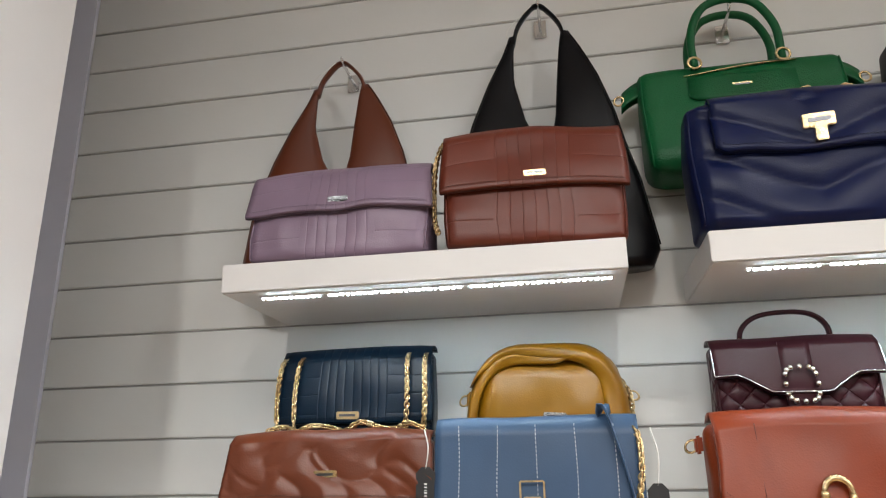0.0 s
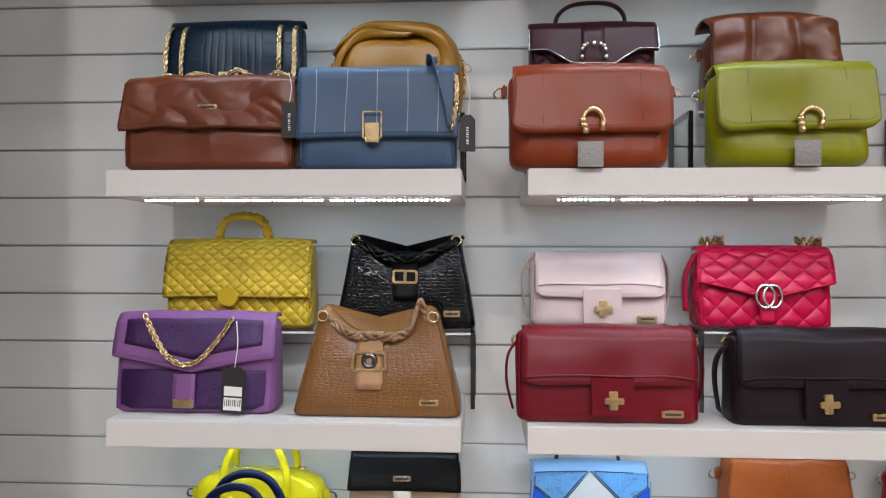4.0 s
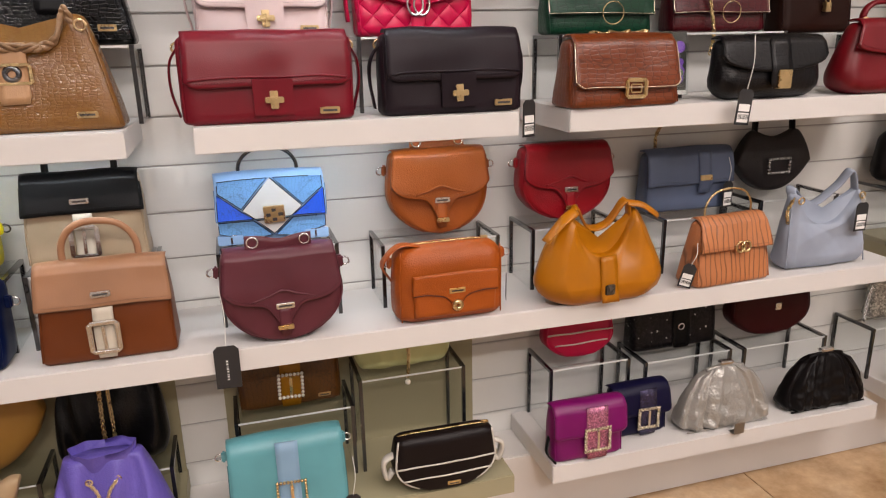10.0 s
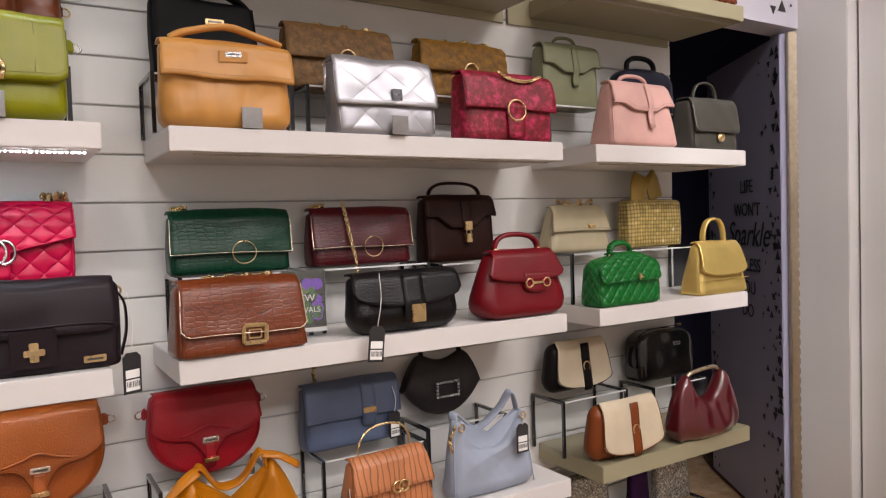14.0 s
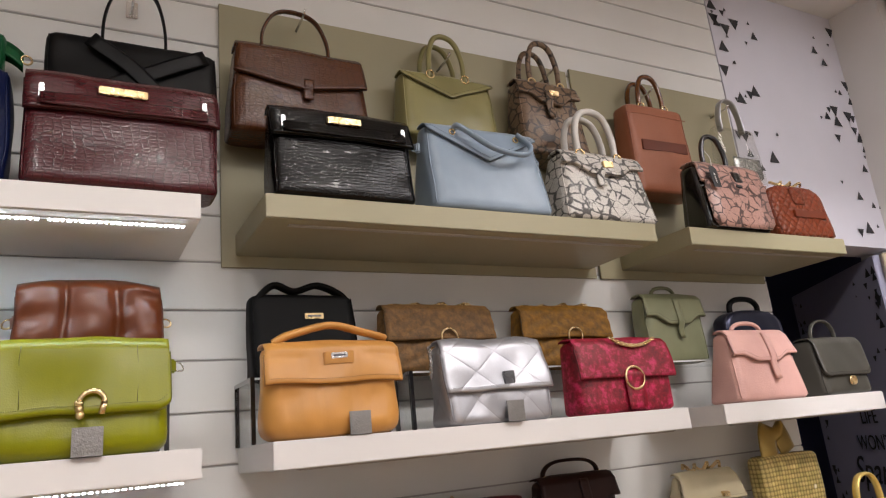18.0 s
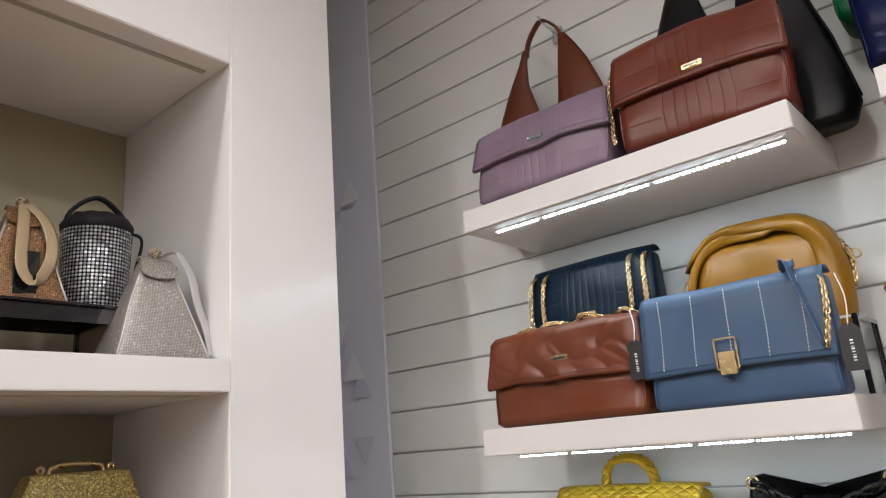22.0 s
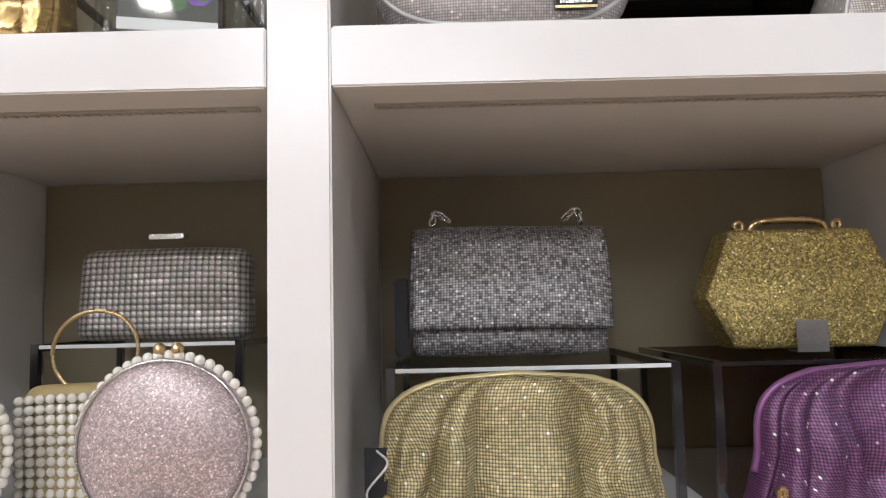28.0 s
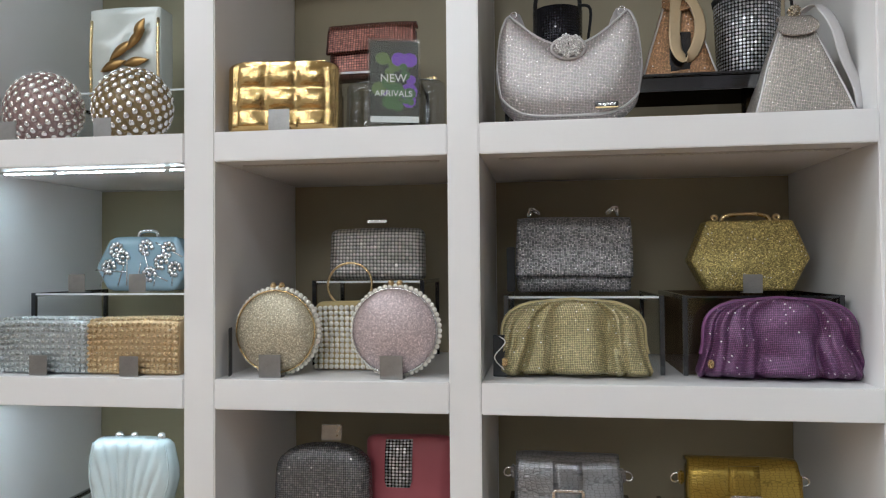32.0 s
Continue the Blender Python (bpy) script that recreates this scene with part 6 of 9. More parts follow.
# second level, second half
back_riser(1.285, 1, 0.29, 0.12)
back_riser(1.75, 1, 0.58, 0.12)
BLV = leather(rgb(13, 12, 13), "smooth", 0.6)
b = Bag("handbag", at(1.2641, 1, 1.385, 0.12), 0.2141, 0.1715, 0.08, BLV, "black soft leather bag with a braided top strap", dtop=0.6)
b.plate(0.15, 0.72, 0.038, 0.012, M_GOLD)
b.strap(BLV, [(-0.095, -0.01, 0.16), (-0.06, -0.012, 0.19), (-0.02, -0.01, 0.178), (0.03, -0.012, 0.192), (0.08, -0.01, 0.175), (0.1, -0.01, 0.155)], 0.014, 0.5, name="handle")
for x, c, lab in ((1.567, rgb(122, 94, 58), "tan velvet chevron quilted chain bag"), (1.911, rgb(134, 100, 28), "mustard velvet chevron quilted chain bag")):
    vel = leather(c, "velvet", 0.7)
    b = Bag("shoulder_bag", at(x, 1, 1.39, 0.12), 0.26, 0.145, 0.07, vel, lab, "shoulder bag", puff=quilt("chevron", 0.005, 0.03), nf=36, nz=20, dtop=0.6)
    b.flap(drop=0.5)
    b.top_chain(M_GOLD, -0.8, 0.8, 0.006)
    b.ring(0.1, 0.5, 0.02, M_GOLD)
CAM = leather(rgb(212, 164, 106), "smooth", 0.34)
b = Bag("handbag", at(1.2645, 1, 1.232), 0.2423, 0.1647, 0.095, CAM, "camel leather flap bag with a wrapped leather handle", soft=2.2, puff=quilt("bars", 0.006, 0.06, 0.165, 0.25), dtop=0.6, rb=0.02, r=0.028, nf=28)
b.flap(drop=0.42, width=1.0, th=0.006)
b.plate(0.05, 0.82, 0.056, 0.022, CAM, "", "patch", 0.004, bars=False)
b.plate(0.05, 0.84, 0.032, 0.01, M_SILVER, out=0.007)
b.strap(CAM, [(-0.10, -0.01, 0.172), (-0.07, -0.015, 0.186), (0.0, -0.02, 0.20), (0.07, -0.015, 0.188), (0.11, -0.01, 0.18)], 0.011, 0.7, name="handle")
clip_plate((1.30, FRONT - 0.004, LEVEL[1] + 0.0005), 0.04)
SIL = leather(rgb(200, 200, 204), "satin", 0.42, stitch=("diamond", 0.105))
b = Bag("shoulder_bag", at(1.6019, 1, 1.225), 0.2339, 0.1627, 0.095, SIL, "silver metallic quilted flap bag with a chain", "shoulder bag", soft=2.2, dtop=0.5, nf=36, nz=18)
b.flap(drop=0.6)
b.plate(0.15, 0.52, 0.024, 0.026, M_GUN, "", "clasp", 0.006, bars=False)
b.chain([(-0.117, 0.02, 0.165), (-0.122, 0.0, 0.13), (-0.122, 0.01, 0.09)], M_SILVER)
clip_plate((1.62, FRONT - 0.012, LEVEL[1] + 0.0005), 0.04)
RVE = leather(rgb(142, 12, 50), "velvet", 0.55, (0.5, 0.02, 0.1))
b = Bag("shoulder_bag", at(1.9394, 1, 1.232), 0.2642, 0.159, 0.09, RVE, "crimson crushed velvet bag with a gold ring and chain", "shoulder bag", dtop=0.7, r=0.025)
b.flap(drop=0.52, th=0.005)
b.tab(RVE, 0.05, 0.03, 0.55, 0.05)
b.ring(0.05, 0.45, 0.025, M_GOLD, 0.003, out=0.006)
b.drape(M_GOLD, -0.3, 0.7, 0.13)
SAG = leather(rgb(150, 152, 126), "smooth", 0.4)
b = Bag("handbag", at(2.285, 1, 1.395, 0.12), 0.205, 0.18, 0.07, SAG, "sage green leather flap bag with a top handle", dtop=0.7)
b.flap(drop=0.42, shape="trap", depth=0.3)
b.tab(SAG, 0.05, 0.35, 0.95, 0.02)
b.handle(SAG, 0.028, 0.4, 0.005, rings=None)
b = Bag("handbag", at(2.60, 1, 1.395, 0.12), 0.24, 0.145, 0.07, leather(rgb(72, 74, 90), "satin", 0.3), "dark metallic handbag with a black handle", shape="bowler")
b.handle(BLACK, 0.035, 0.5, 0.008, rings=None)
back_riser(2.45, 1, 0.6, 0.12)
PNK = leather(rgb(230, 192, 184), "pebble", 0.42)
b = Bag("satchel", at(2.40, 1, 1.225), 0.255, 0.172, 0.105, PNK, "pale pink leather satchel with a strap closure", top=0.84, dtop=0.45)
b.flap(drop=0.42, shape="trap", depth=0.25)
b.tab(PNK, 0.12, 0.3, 0.98, 0.02, 0.006)
b.handle(PNK, 0.028, 0.42, 0.0055)
GRY = leather(rgb(96, 94, 88), "smooth", 0.36)
b = Bag("handbag", at(2.708, 1, 1.232), 0.20, 0.15, 0.095, GRY, "dark grey leather box bag with a gold emblem clasp", dtop=0.7)
b.flap(drop=0.66, shape="corner", th=0.005)
b.handle(GRY, 0.055, 0.5, 0.007, flat=0.5, rings=M_SILVER)
for k in range(3):
    b.ring(0.05 + 0.06 * (k - 1), 0.22, 0.010, M_GOLD, 0.0025, sx=0.8, name="emblem")

# third level
back_riser(0.03, 2, 0.60, 0.142)
YEL = leather(rgb(206, 178, 72), "smooth", 0.4)
YEQ = leather(rgb(212, 186, 84), "smooth", 0.4, stitch=("diamond", 0.025))
b = Bag("handbag", at(-0.1333, 2, 1.385, 0.142), 0.2853, 0.1668, 0.085, YEQ, "yellow diamond quilted flap bag with a twisted handle", dtop=0.6)
b.flap(drop=0.62)
b.add("round_clasp", tube([(-0.014, b.front(-0.014, 0.062) + 0.002, 0.062), (-0.014, b.front(-0.014, 0.062) - 0.004, 0.062), (-0.014, b.front(-0.014, 0.062) - 0.0046, 0.062)], 0.019, 1, 28), YEL, smooth=False)
b.handle(YEL, 0.055, 0.34, 0.0075, twist=True, rings=None)
PCR = leather(rgb(18, 20, 22), "croc", 0.12)
b = Bag("shoulder_bag", at(0.1954, 2, 1.388, 0.142), 0.2743, 0.1835, 0.08, PCR, "black patent crocodile shoulder bag with braided strap", "shoulder bag", dip=0.28, top=0.78, dtop=0.5)
b.strap(PCR, [(-0.098, -0.02, 0.175), (-0.06, -0.035, 0.15), (-0.02, -0.042, 0.135), (0.03, -0.04, 0.14), (0.08, -0.03, 0.16), (0.11, -0.02, 0.175)], 0.0075, 0.8, name="braid", twist=True)
b.tab(BLACK, 0, 0.3, 0.82, 0.05)
b.frame_buckle(0.0, 0.55, 0.045, 0.022, M_GOLD, 0.0022)
b.plate(0.65, 0.16, 0.032, 0.012, M_GOLD)
for s in (-1, 1):
    b.ring(s * 0.72, 0.94, 0.009, M_GOLD)
PUR = leather(rgb(150, 110, 160), "smooth", 0.42)
PUD = leather(rgb(86, 54, 108), "croc", 0.45, scale=1.6)
b = Bag("shoulder_bag", at(-0.1757, 2, 1.275), 0.29, 0.1726, 0.09, PUR, "purple snakeskin panelled flap bag with a gold chain", "shoulder bag", dtop=0.55)
b.tab(PUD, 0, 0.05, 0.46, 0.26, 0.002, "front_panel")
b.flap(PUR, drop=0.55, shape="vee", depth=0.3)
b.flapped += 0.0005
n = 10
grid = [[(x, b.front(x, z) - 0.0015, z) for z in [0.17 - (0.17 - (0.098 + 0.028 * abs(x / 0.125))) * k / 6 for k in range(7)]] for x in [-0.125 + 0.25 * i / n for i in range(n + 1)]]
b.add("flap_panel", sheet(grid, lambda p: (p[0], p[1] + 0.0012, p[2])), PUD)
b.tab(PUR, -0.08, 0.07, 0.42, 0.038, 0.005)
b.plate(-0.08, 0.12, 0.036, 0.016, M_GOLD, "", "tip", 0.008, bars=False)
b.drape(M_GOLD, -0.62, 0.5, 0.5, 0.009)
hang_tag(b.root, pose(0.085, -0.066, 0.088, 0, 3, 0), 0.08, 0.042, 0.082, True)
TAN = leather(rgb(142, 106, 66), "croc", 0.2, second=rgb(132, 96, 58), scale=1.3)
b = Bag("shoulder_bag", at(0.1575, 2, 1.265), 0.302, 0.1952, 0.10, TAN, "tan patent trapezoid bag with a beige strap and gold buckle", "shoulder bag", dip=0.26, top=0.7, dtop=0.35)
BEI = leather(rgb(196, 160, 128), "smooth", 0.4)
b.tab(BEI, -0.08, 0.25, 0.76, 0.046)
b.frame_buckle(-0.08, 0.5, 0.055, 0.03, M_GOLD, 0.0025, bar=False)
b.ring(-0.08, 0.5, 0.010, M_GUN, 0.005, name="medallion")
b.strap(leather(rgb(158, 130, 104), "smooth", 0.4), [(-0.09, -0.018, 0.172), (-0.055, -0.03, 0.145), (-0.02, -0.035, 0.14), (0.03, -0.034, 0.14), (0.06, -0.03, 0.155), (0.075, -0.02, 0.2), (0.09, -0.018, 0.17)], 0.007, 0.8, name="braid", twist=True)
for s in (-1, 1):
    b.ring(s * 0.66, 0.9, 0.009, M_GOLD)
b.plate(0.62, 0.14, 0.034, 0.011, M_GOLD)
back_riser(0.57, 2, 0.28, 0.15)
back_riser(0.88, 2, 0.28, 0.1485)
PAL = leather(rgb(226, 206, 204), "smooth", 0.4)
RED = leather(rgb(128, 20, 44), "smooth", 0.36)
CHA = leather(rgb(50, 40, 46), "smooth", 0.36)
for x, lab, mt, y, up, w in ((0.566, "pale pink leather flap bag with a gold turn lock", PAL, 1.385, 0.15, 0.255), (0.56, "deep red leather flap bag with a gold turn lock", RED, 1.25, 0, 0.308), (0.912, "dark plum leather flap bag with a gold turn lock", CHA, 1.25, 0, 0.285)):
    b = Bag("shoulder_bag", at(x, 2, y, up), w, 0.155 if up == 0 else 0.134, 0.085, mt, lab, "shoulder bag", dtop=0.62, r=0.02)
    b.flap(drop=0.56, width=0.94, shape="corner", th=0.006)
    b.add("flap_piping", tube([(b.w / 2 * 0.9 * t, b.front(0, 0.085) - 0.003, 0.078 + 0.004 * (1 - abs(t) ** 8)) for t in [-1 + k / 10 for k in range(21)]], 0.0022, 1, 6), mt)
    b.plate(0.03, 0.3, 0.07, 0.065, mt, "", "lock_patch", 0.008, bars=False)
    b.flapped += 0.007
    b.turnlock(0.03, 0.27, 0.032)
    b.flapped -= 0.007
    b.plate(0.68, 0.12, 0.036, 0.012, M_GOLD)
    for s in (-1, 1):
        b.strap(mt, [(s * 0.48 * w, 0, 0.14), (s * 0.54 * w, 0.01, 0.11), (s * 0.55 * w, 0.015, 0.06), (s * 0.52 * w, 0.02, 0.012)], 0.012, 0.2)
        b.ring(s * 0.99, 0.88, 0.008, M_GOLD, out=-0.04)
hang_tag(b.root, pose(0.158, -0.035, 0.02, 0, 0, 25), 0.11, 0.036, 0.075, True)
HOT = leather(rgb(206, 24, 88), "smooth", 0.34)
HOQ = leather(rgb(206, 24, 88), "smooth", 0.34, stitch=("diamond", 0.046))
b = Bag("shoulder_bag", at(0.8746, 2, 1.388, 0.1486), 0.2431, 0.1464, 0.085, HOQ, "hot pink diamond quilted flap bag with a silver emblem and chain", "shoulder bag", dtop=0.6)
b.flap(drop=0.6, shape="vee", depth=0.35, trim=HOT, nu=40)
b.tab(HOT, 0, 0.08, 0.5, 0.03)
for s in (-1, 1):
    b.ring(s * 0.055, 0.42, 0.021, M_SILVER, 0.0036, sx=0.75, name="emblem")
b.top_chain(M_GOLD, -0.9, -0.55, 0.02)
b.top_chain(M_GOLD, 0.6, 0.95, 0.02)
b.strap(HOT, [(-0.12, 0.0, 0.14), (-0.135, 0.0, 0.1), (-0.135, 0.0, 0.03)], 0.014, 0.3)

# third level, second half
back_riser(1.315, 2, 0.28, 0.145)
back_riser(1.62, 2, 0.28, 0.145)
back_riser(1.92, 2, 0.26, 0.1385)
for x, c, lab in ((1.30, rgb(22, 78, 58), "dark green crocodile embossed flap bag with a gold ring"), (1.61, rgb(96, 18, 34), "maroon crocodile embossed flap bag with a gold ring and chain")):
    mt = leather(c, "croc", 0.3, scale=0.8)
    b = Bag("shoulder_bag", at(x, 2, 1.39, 0.145), 0.255, 0.13, 0.075, mt, lab, "shoulder bag", dtop=0.5)
    b.flap(drop=0.66, trim=metal("champagne_metal", (0.75, 0.65, 0.5), 0.3))
    b.ring(0.15, 0.34, 0.024, M_GOLD, 0.0012)
    b.top_chain(M_GOLD, -0.92, -0.7, 0.01)
b.chain([(-0.05, -0.03, 0.15), (-0.045, -0.05, 0.08), (-0.03, -0.055, 0.0), (-0.04, -0.06, -0.05)])
DKB = leather(rgb(58, 34, 28), "smooth", 0.4)
b = Bag("satchel", at(1.8894, 2, 1.39, 0.1385), 0.2077, 0.1641, 0.075, DKB, "dark brown satchel with a top handle and a gold padlock", dtop=0.6)
b.flap(drop=0.45, shape="trap", depth=0.4)
b.tab(DKB, 0.1, 0.5, 0.98, 0.025)
b.plate(0.12, 0.56, 0.022, 0.022, M_GOLD, "", "lock", 0.006, bars=False)
b.ring(0.12, 0.46, 0.007, M_GOLD, 0.0016, name="shackle", out=0.006)
b.plate(0.12, 0.37, 0.017, 0.022, M_GOLD, "gold padlock", "padlock", 0.01, bars=False)
b.handle(DKB, 0.04, 0.75, 0.008, flat=0.5)
CRO = leather(rgb(132, 74, 44), "croc", 0.28, scale=0.75)
b = Bag("shoulder_bag", at(1.2689, 2, 1.2134), 0.2553, 0.1375, 0.105, CRO, "brown crocodile embossed flap bag with a square gold buckle", "shoulder bag", top=0.94, dtop=0.5, yaw=2)
b.flap(drop=0.7, trim=metal("champagne_metal", (0.75, 0.65, 0.5), 0.3), shape="corner", width=0.98)
b.frame_buckle(0.1, 0.28, 0.044, 0.034, M_GOLD, 0.004, bar=False)
b.frame_buckle(0.1, 0.28, 0.024, 0.016, M_GOLD, 0.0015, bar=False)
b.top_chain(M_GOLD, -0.5, 0.6, 0.006)
sign_stand((1.43, 1.315, LEVEL[2] + 0.0005), 0.1, 0.15, yaw=-6)
BCR = leather(rgb(26, 24, 28), "croc", 0.34)
b = Bag("shoulder_bag", at(1.6358, 2, 1.2185), 0.278, 0.1283, 0.085, BCR, "black crocodile embossed bag with a gold lock", "shoulder bag", top=0.93, rb=0.045, r=0.03, dtop=0.55)
b.flap(drop=0.5, shape="round", depth=0.5)
b.tab(BCR, 0.05, 0.2, 1.0, 0.05)
b.plate(0.1, 0.34, 0.034, 0.04, M_GOLD, "gold lock", "lock", 0.008, bars=False)
hang_tag(b.root, pose(-0.1, -0.075, 0.028, 0, 6, 0), 0.11, 0.036, 0.075, True)
REH = leather(rgb(128, 16, 38), "smooth", 0.36)
b = Bag("handbag", at(1.9691, 2, 1.2208), 0.27, 0.1605, 0.10, REH, "red leather handbag with a gold horsebit and a top handle", shape="hobo", top=0.7, dtop=0.5, rb=0.025, r=0.035)
b.flap(drop=0.42, width=0.97, shape="round", depth=0.3)
b.add("patch", pad(b, -0.014, 0.062, 0.112, lambda x: 0.062 + 0.012 * abs((x - 0.024) / 0.038) ** 3, 0.005, 0.005), REH)
b.flapped += 0.005
for s in (-1, 1):
    b.ring(0.18 + s * 0.19, 0.54, 0.0105, M_GOLD, 0.0025, name="horsebit_ring")
b.plate(0.18, 0.54, 0.034, 0.006, M_GOLD, "", "horsebit_bar", 0.004, bars=False)
b.handle(REH, 0.045, 0.5, 0.009, flat=0.7)
back_riser(2.50, 2, 0.56, 0.1425)
CRE = leather(rgb(206, 196, 170), "smooth", 0.42)
b = Bag("shoulder_bag", at(2.3101, 2, 1.395, 0.1425), 0.2407, 0.1269, 0.075, CRE, "cream leather flap bag with a gold turn lock and chain", "shoulder bag", top=0.8, dtop=0.4)
b.flap(drop=0.5)
b.plate(0.25, 0.58, 0.024, 0.013, M_GOLD, "", "lock", 0.007, bars=False)
b.top_chain(M_GOLD, -0.5, 0.6, 0.02)
CGD = leather(rgb(206, 182, 122), "satin", 0.3)
GLD = leather(rgb(240, 216, 150), "satin", 0.3)
for gold_cloth in (CGD, GLD):
    gold_cloth.node_tree.nodes["Principled BSDF"].inputs["Metallic"].default_value = 0.6
b = Bag("handbag", at(2.6231, 2, 1.395, 0.1444), 0.24, 0.1478, 0.06, glitter(rgb(224, 204, 146), 85, True, 0.25, 0.3, 0.5, 0.5, 0.5), "gold translucent woven box bag with a wide gold handle", dtop=0.9)
b.strap(CGD, [(-0.06, -0.01, 0.0), (-0.07, -0.02, 0.12), (-0.055, -0.01, 0.2), (0.0, 0.0, 0.215), (0.03, 0.0, 0.15)], 0.034, 0.08, (1, 0, 0.1), "handle")
SGR = leather(rgb(26, 128, 64), "smooth", 0.36)
SGQ = leather(rgb(26, 128, 64), "smooth", 0.36, stitch=("diamond", 0.034))
b = Bag("handbag", at(2.3242, 2, 1.2205), 0.232, 0.1355, 0.09, SGQ, "bright green quilted mini bag with a knotted handle", shape="bowler", dtop=0.6)
b.flap(drop=0.5, width=0.96, shape="corner")
b.turnlock(0.2, 0.56, 0.018)
b.handle(SGR, 0.035, 0.34, 0.006, twist=True)
b = Bag("handbag", at(2.512, 2, 1.32), 0.09, 0.10, 0.05, leather(rgb(150, 104, 56), "patent", 0.25), "small amber leather bag", shape="bowler")
b = Bag("handbag", at(2.7225, 2, 1.2243), 0.2248, 0.151, 0.085, GLD, "metallic gold mini bag with crystal edging and a top handle", top=0.82, dtop=0.4)
b.flap(drop=0.62, shape="round", depth=0.25, trim=glitter(rgb(230, 205, 140), 320))
for u in (-0.5, -0.2, 0.12, 0.45):
    b.upright_seam(u, 0.96, 0.48, GLD)
b.seam(0.3)
b.handle(GLD, 0.075, 0.42, 0.011, flat=0.45, rings=None)

# ---- fourth level ----
def bowler(x, level, y, up, w, h, mat, lab, mets=M_SILVER, rise=0.1):
    b = Bag("bowling_bag", at(x, level, y, up), w, h, 0.105 if up == 0 else 0.085, mat, lab, "handbag", shape="bowler", dtop=0.72, r=0.022, nf=24)
    for yy, low in ((b.front(0, h * 0.62) - 0.004, 0.6), (0.03, 0.86)):
        b.handle(mat, rise + (0.9 - low) * h, 0.5, 0.008, y=yy, base=low, lean=0.01 if low < 0.7 else 0, rings=None)
    for s in (-1, 1):
        bm = bmesh.new()
        ball(1.0, Matrix.Translation((s * w * 0.235, b.front(s * w * 0.235, h * 0.56) + 0.001, h * 0.56)) @ pose(0, 0, 0, 0, s * 25) @ Matrix.Diagonal((0.017, 0.007, 0.023, 1)), bm, 16, 10)
        b.add("handle_patch", bm, mat)
    b.zipper(M_SILVER, 0.7)
    b.piping(mat)
    b.side_rings(mets, 0.62)
    return b


back_riser(-0.085, 3, 0.27, 0.15)
back_riser(0.2, 3, 0.235, 0.15)
bowler(-0.0981, 3, 1.388, 0.15, 0.2537, 0.1305, leather(rgb(238, 226, 20), "smooth", 0.4), "bright yellow leather bowling bag with two handles", M_GUN, 0.085)
b = bowler(-0.0938, 3, 1.255, 0, 0.2958, 0.193, leather(rgb(16, 34, 76), "smooth", 0.36), "royal blue leather bowling bag with two handles", M_SILVER, 0.125)
hang_tag(b.root, pose(0.082, -0.068, 0.088, 0, 4, 5), 0.06, 0.046, 0.084)
clip_plate((-0.075, 1.243, LEVEL[3] + 0.0005), 0.036)


def two_tone(x, y, up, w, h, body, lid, lab, handle=True):
    b = Bag("handbag", at(x, 3, y, up), w, h, 0.095 if up == 0 else 0.08, body, lab, top=0.93, dtop=0.55, r=0.008)
    b.flap(lid, drop=0.4, width=1.02, th=0.004)
    wt = leather(rgb(222, 214, 200), "smooth", 0.42)
    b.tab(wt, -0.03, 0.05, 0.58, 0.034, 0.004)
    b.flapped += 0.004
    b.frame_buckle(-0.03, 0.28, 0.046, 0.058, M_SILVER, 0.0042)
    b.plate(-0.03, 0.72, 0.034, 0.011, M_SILVER)
    if handle:
        b.handle(lid, 0.075, 0.55, 0.0065, rings=None)
    return b


two_tone(0.1936, 1.392, 0.15, 0.2215, 0.1763, leather(rgb(188, 170, 148), "smooth", 0.4), BLACK, "black and beige leather handbag with a silver buckle")
two_tone(0.2292, 1.253, 0, 0.2369, 0.1825, leather(rgb(122, 70, 36), "smooth", 0.4), leather(rgb(176, 138, 112), "smooth", 0.4), "tan and brown leather handbag with a silver buckle strap")

# blue patchwork flap bag
back_riser(0.555, 3, 0.245, 0.159)
PB = leather(rgb(172, 204, 240), "smooth", 0.36)
DB = leather(rgb(46, 116, 240), "croc", 0.36, scale=2)
b = Bag("handbag", at(0.5509, 3, 1.4, 0.1594), 0.2205, 0.14, 0.075, PB, "blue and white patchwork flap bag with a gold lock", dtop=0.8)
WHT = leather(rgb(226, 228, 228), "smooth", 0.38)
b.flap(PB, drop=0.6)


def patch(bag, pts, mat, name="patch", out=0.0012):
    bm = bmesh.new()
    f = bm.faces.new([bm.verts.new((x, bag.front(x, z) - out, z)) for x, z in pts])
    r = bmesh.ops.extrude_face_region(bm, geom=[f])
    for v in r["geom"]:
        if isinstance(v, bmesh.types.BMVert):
            v.co.y += out * 0.9
    bmesh.ops.recalc_face_normals(bm, faces=bm.faces)
    bag.add(name, bm, mat, smooth=False)


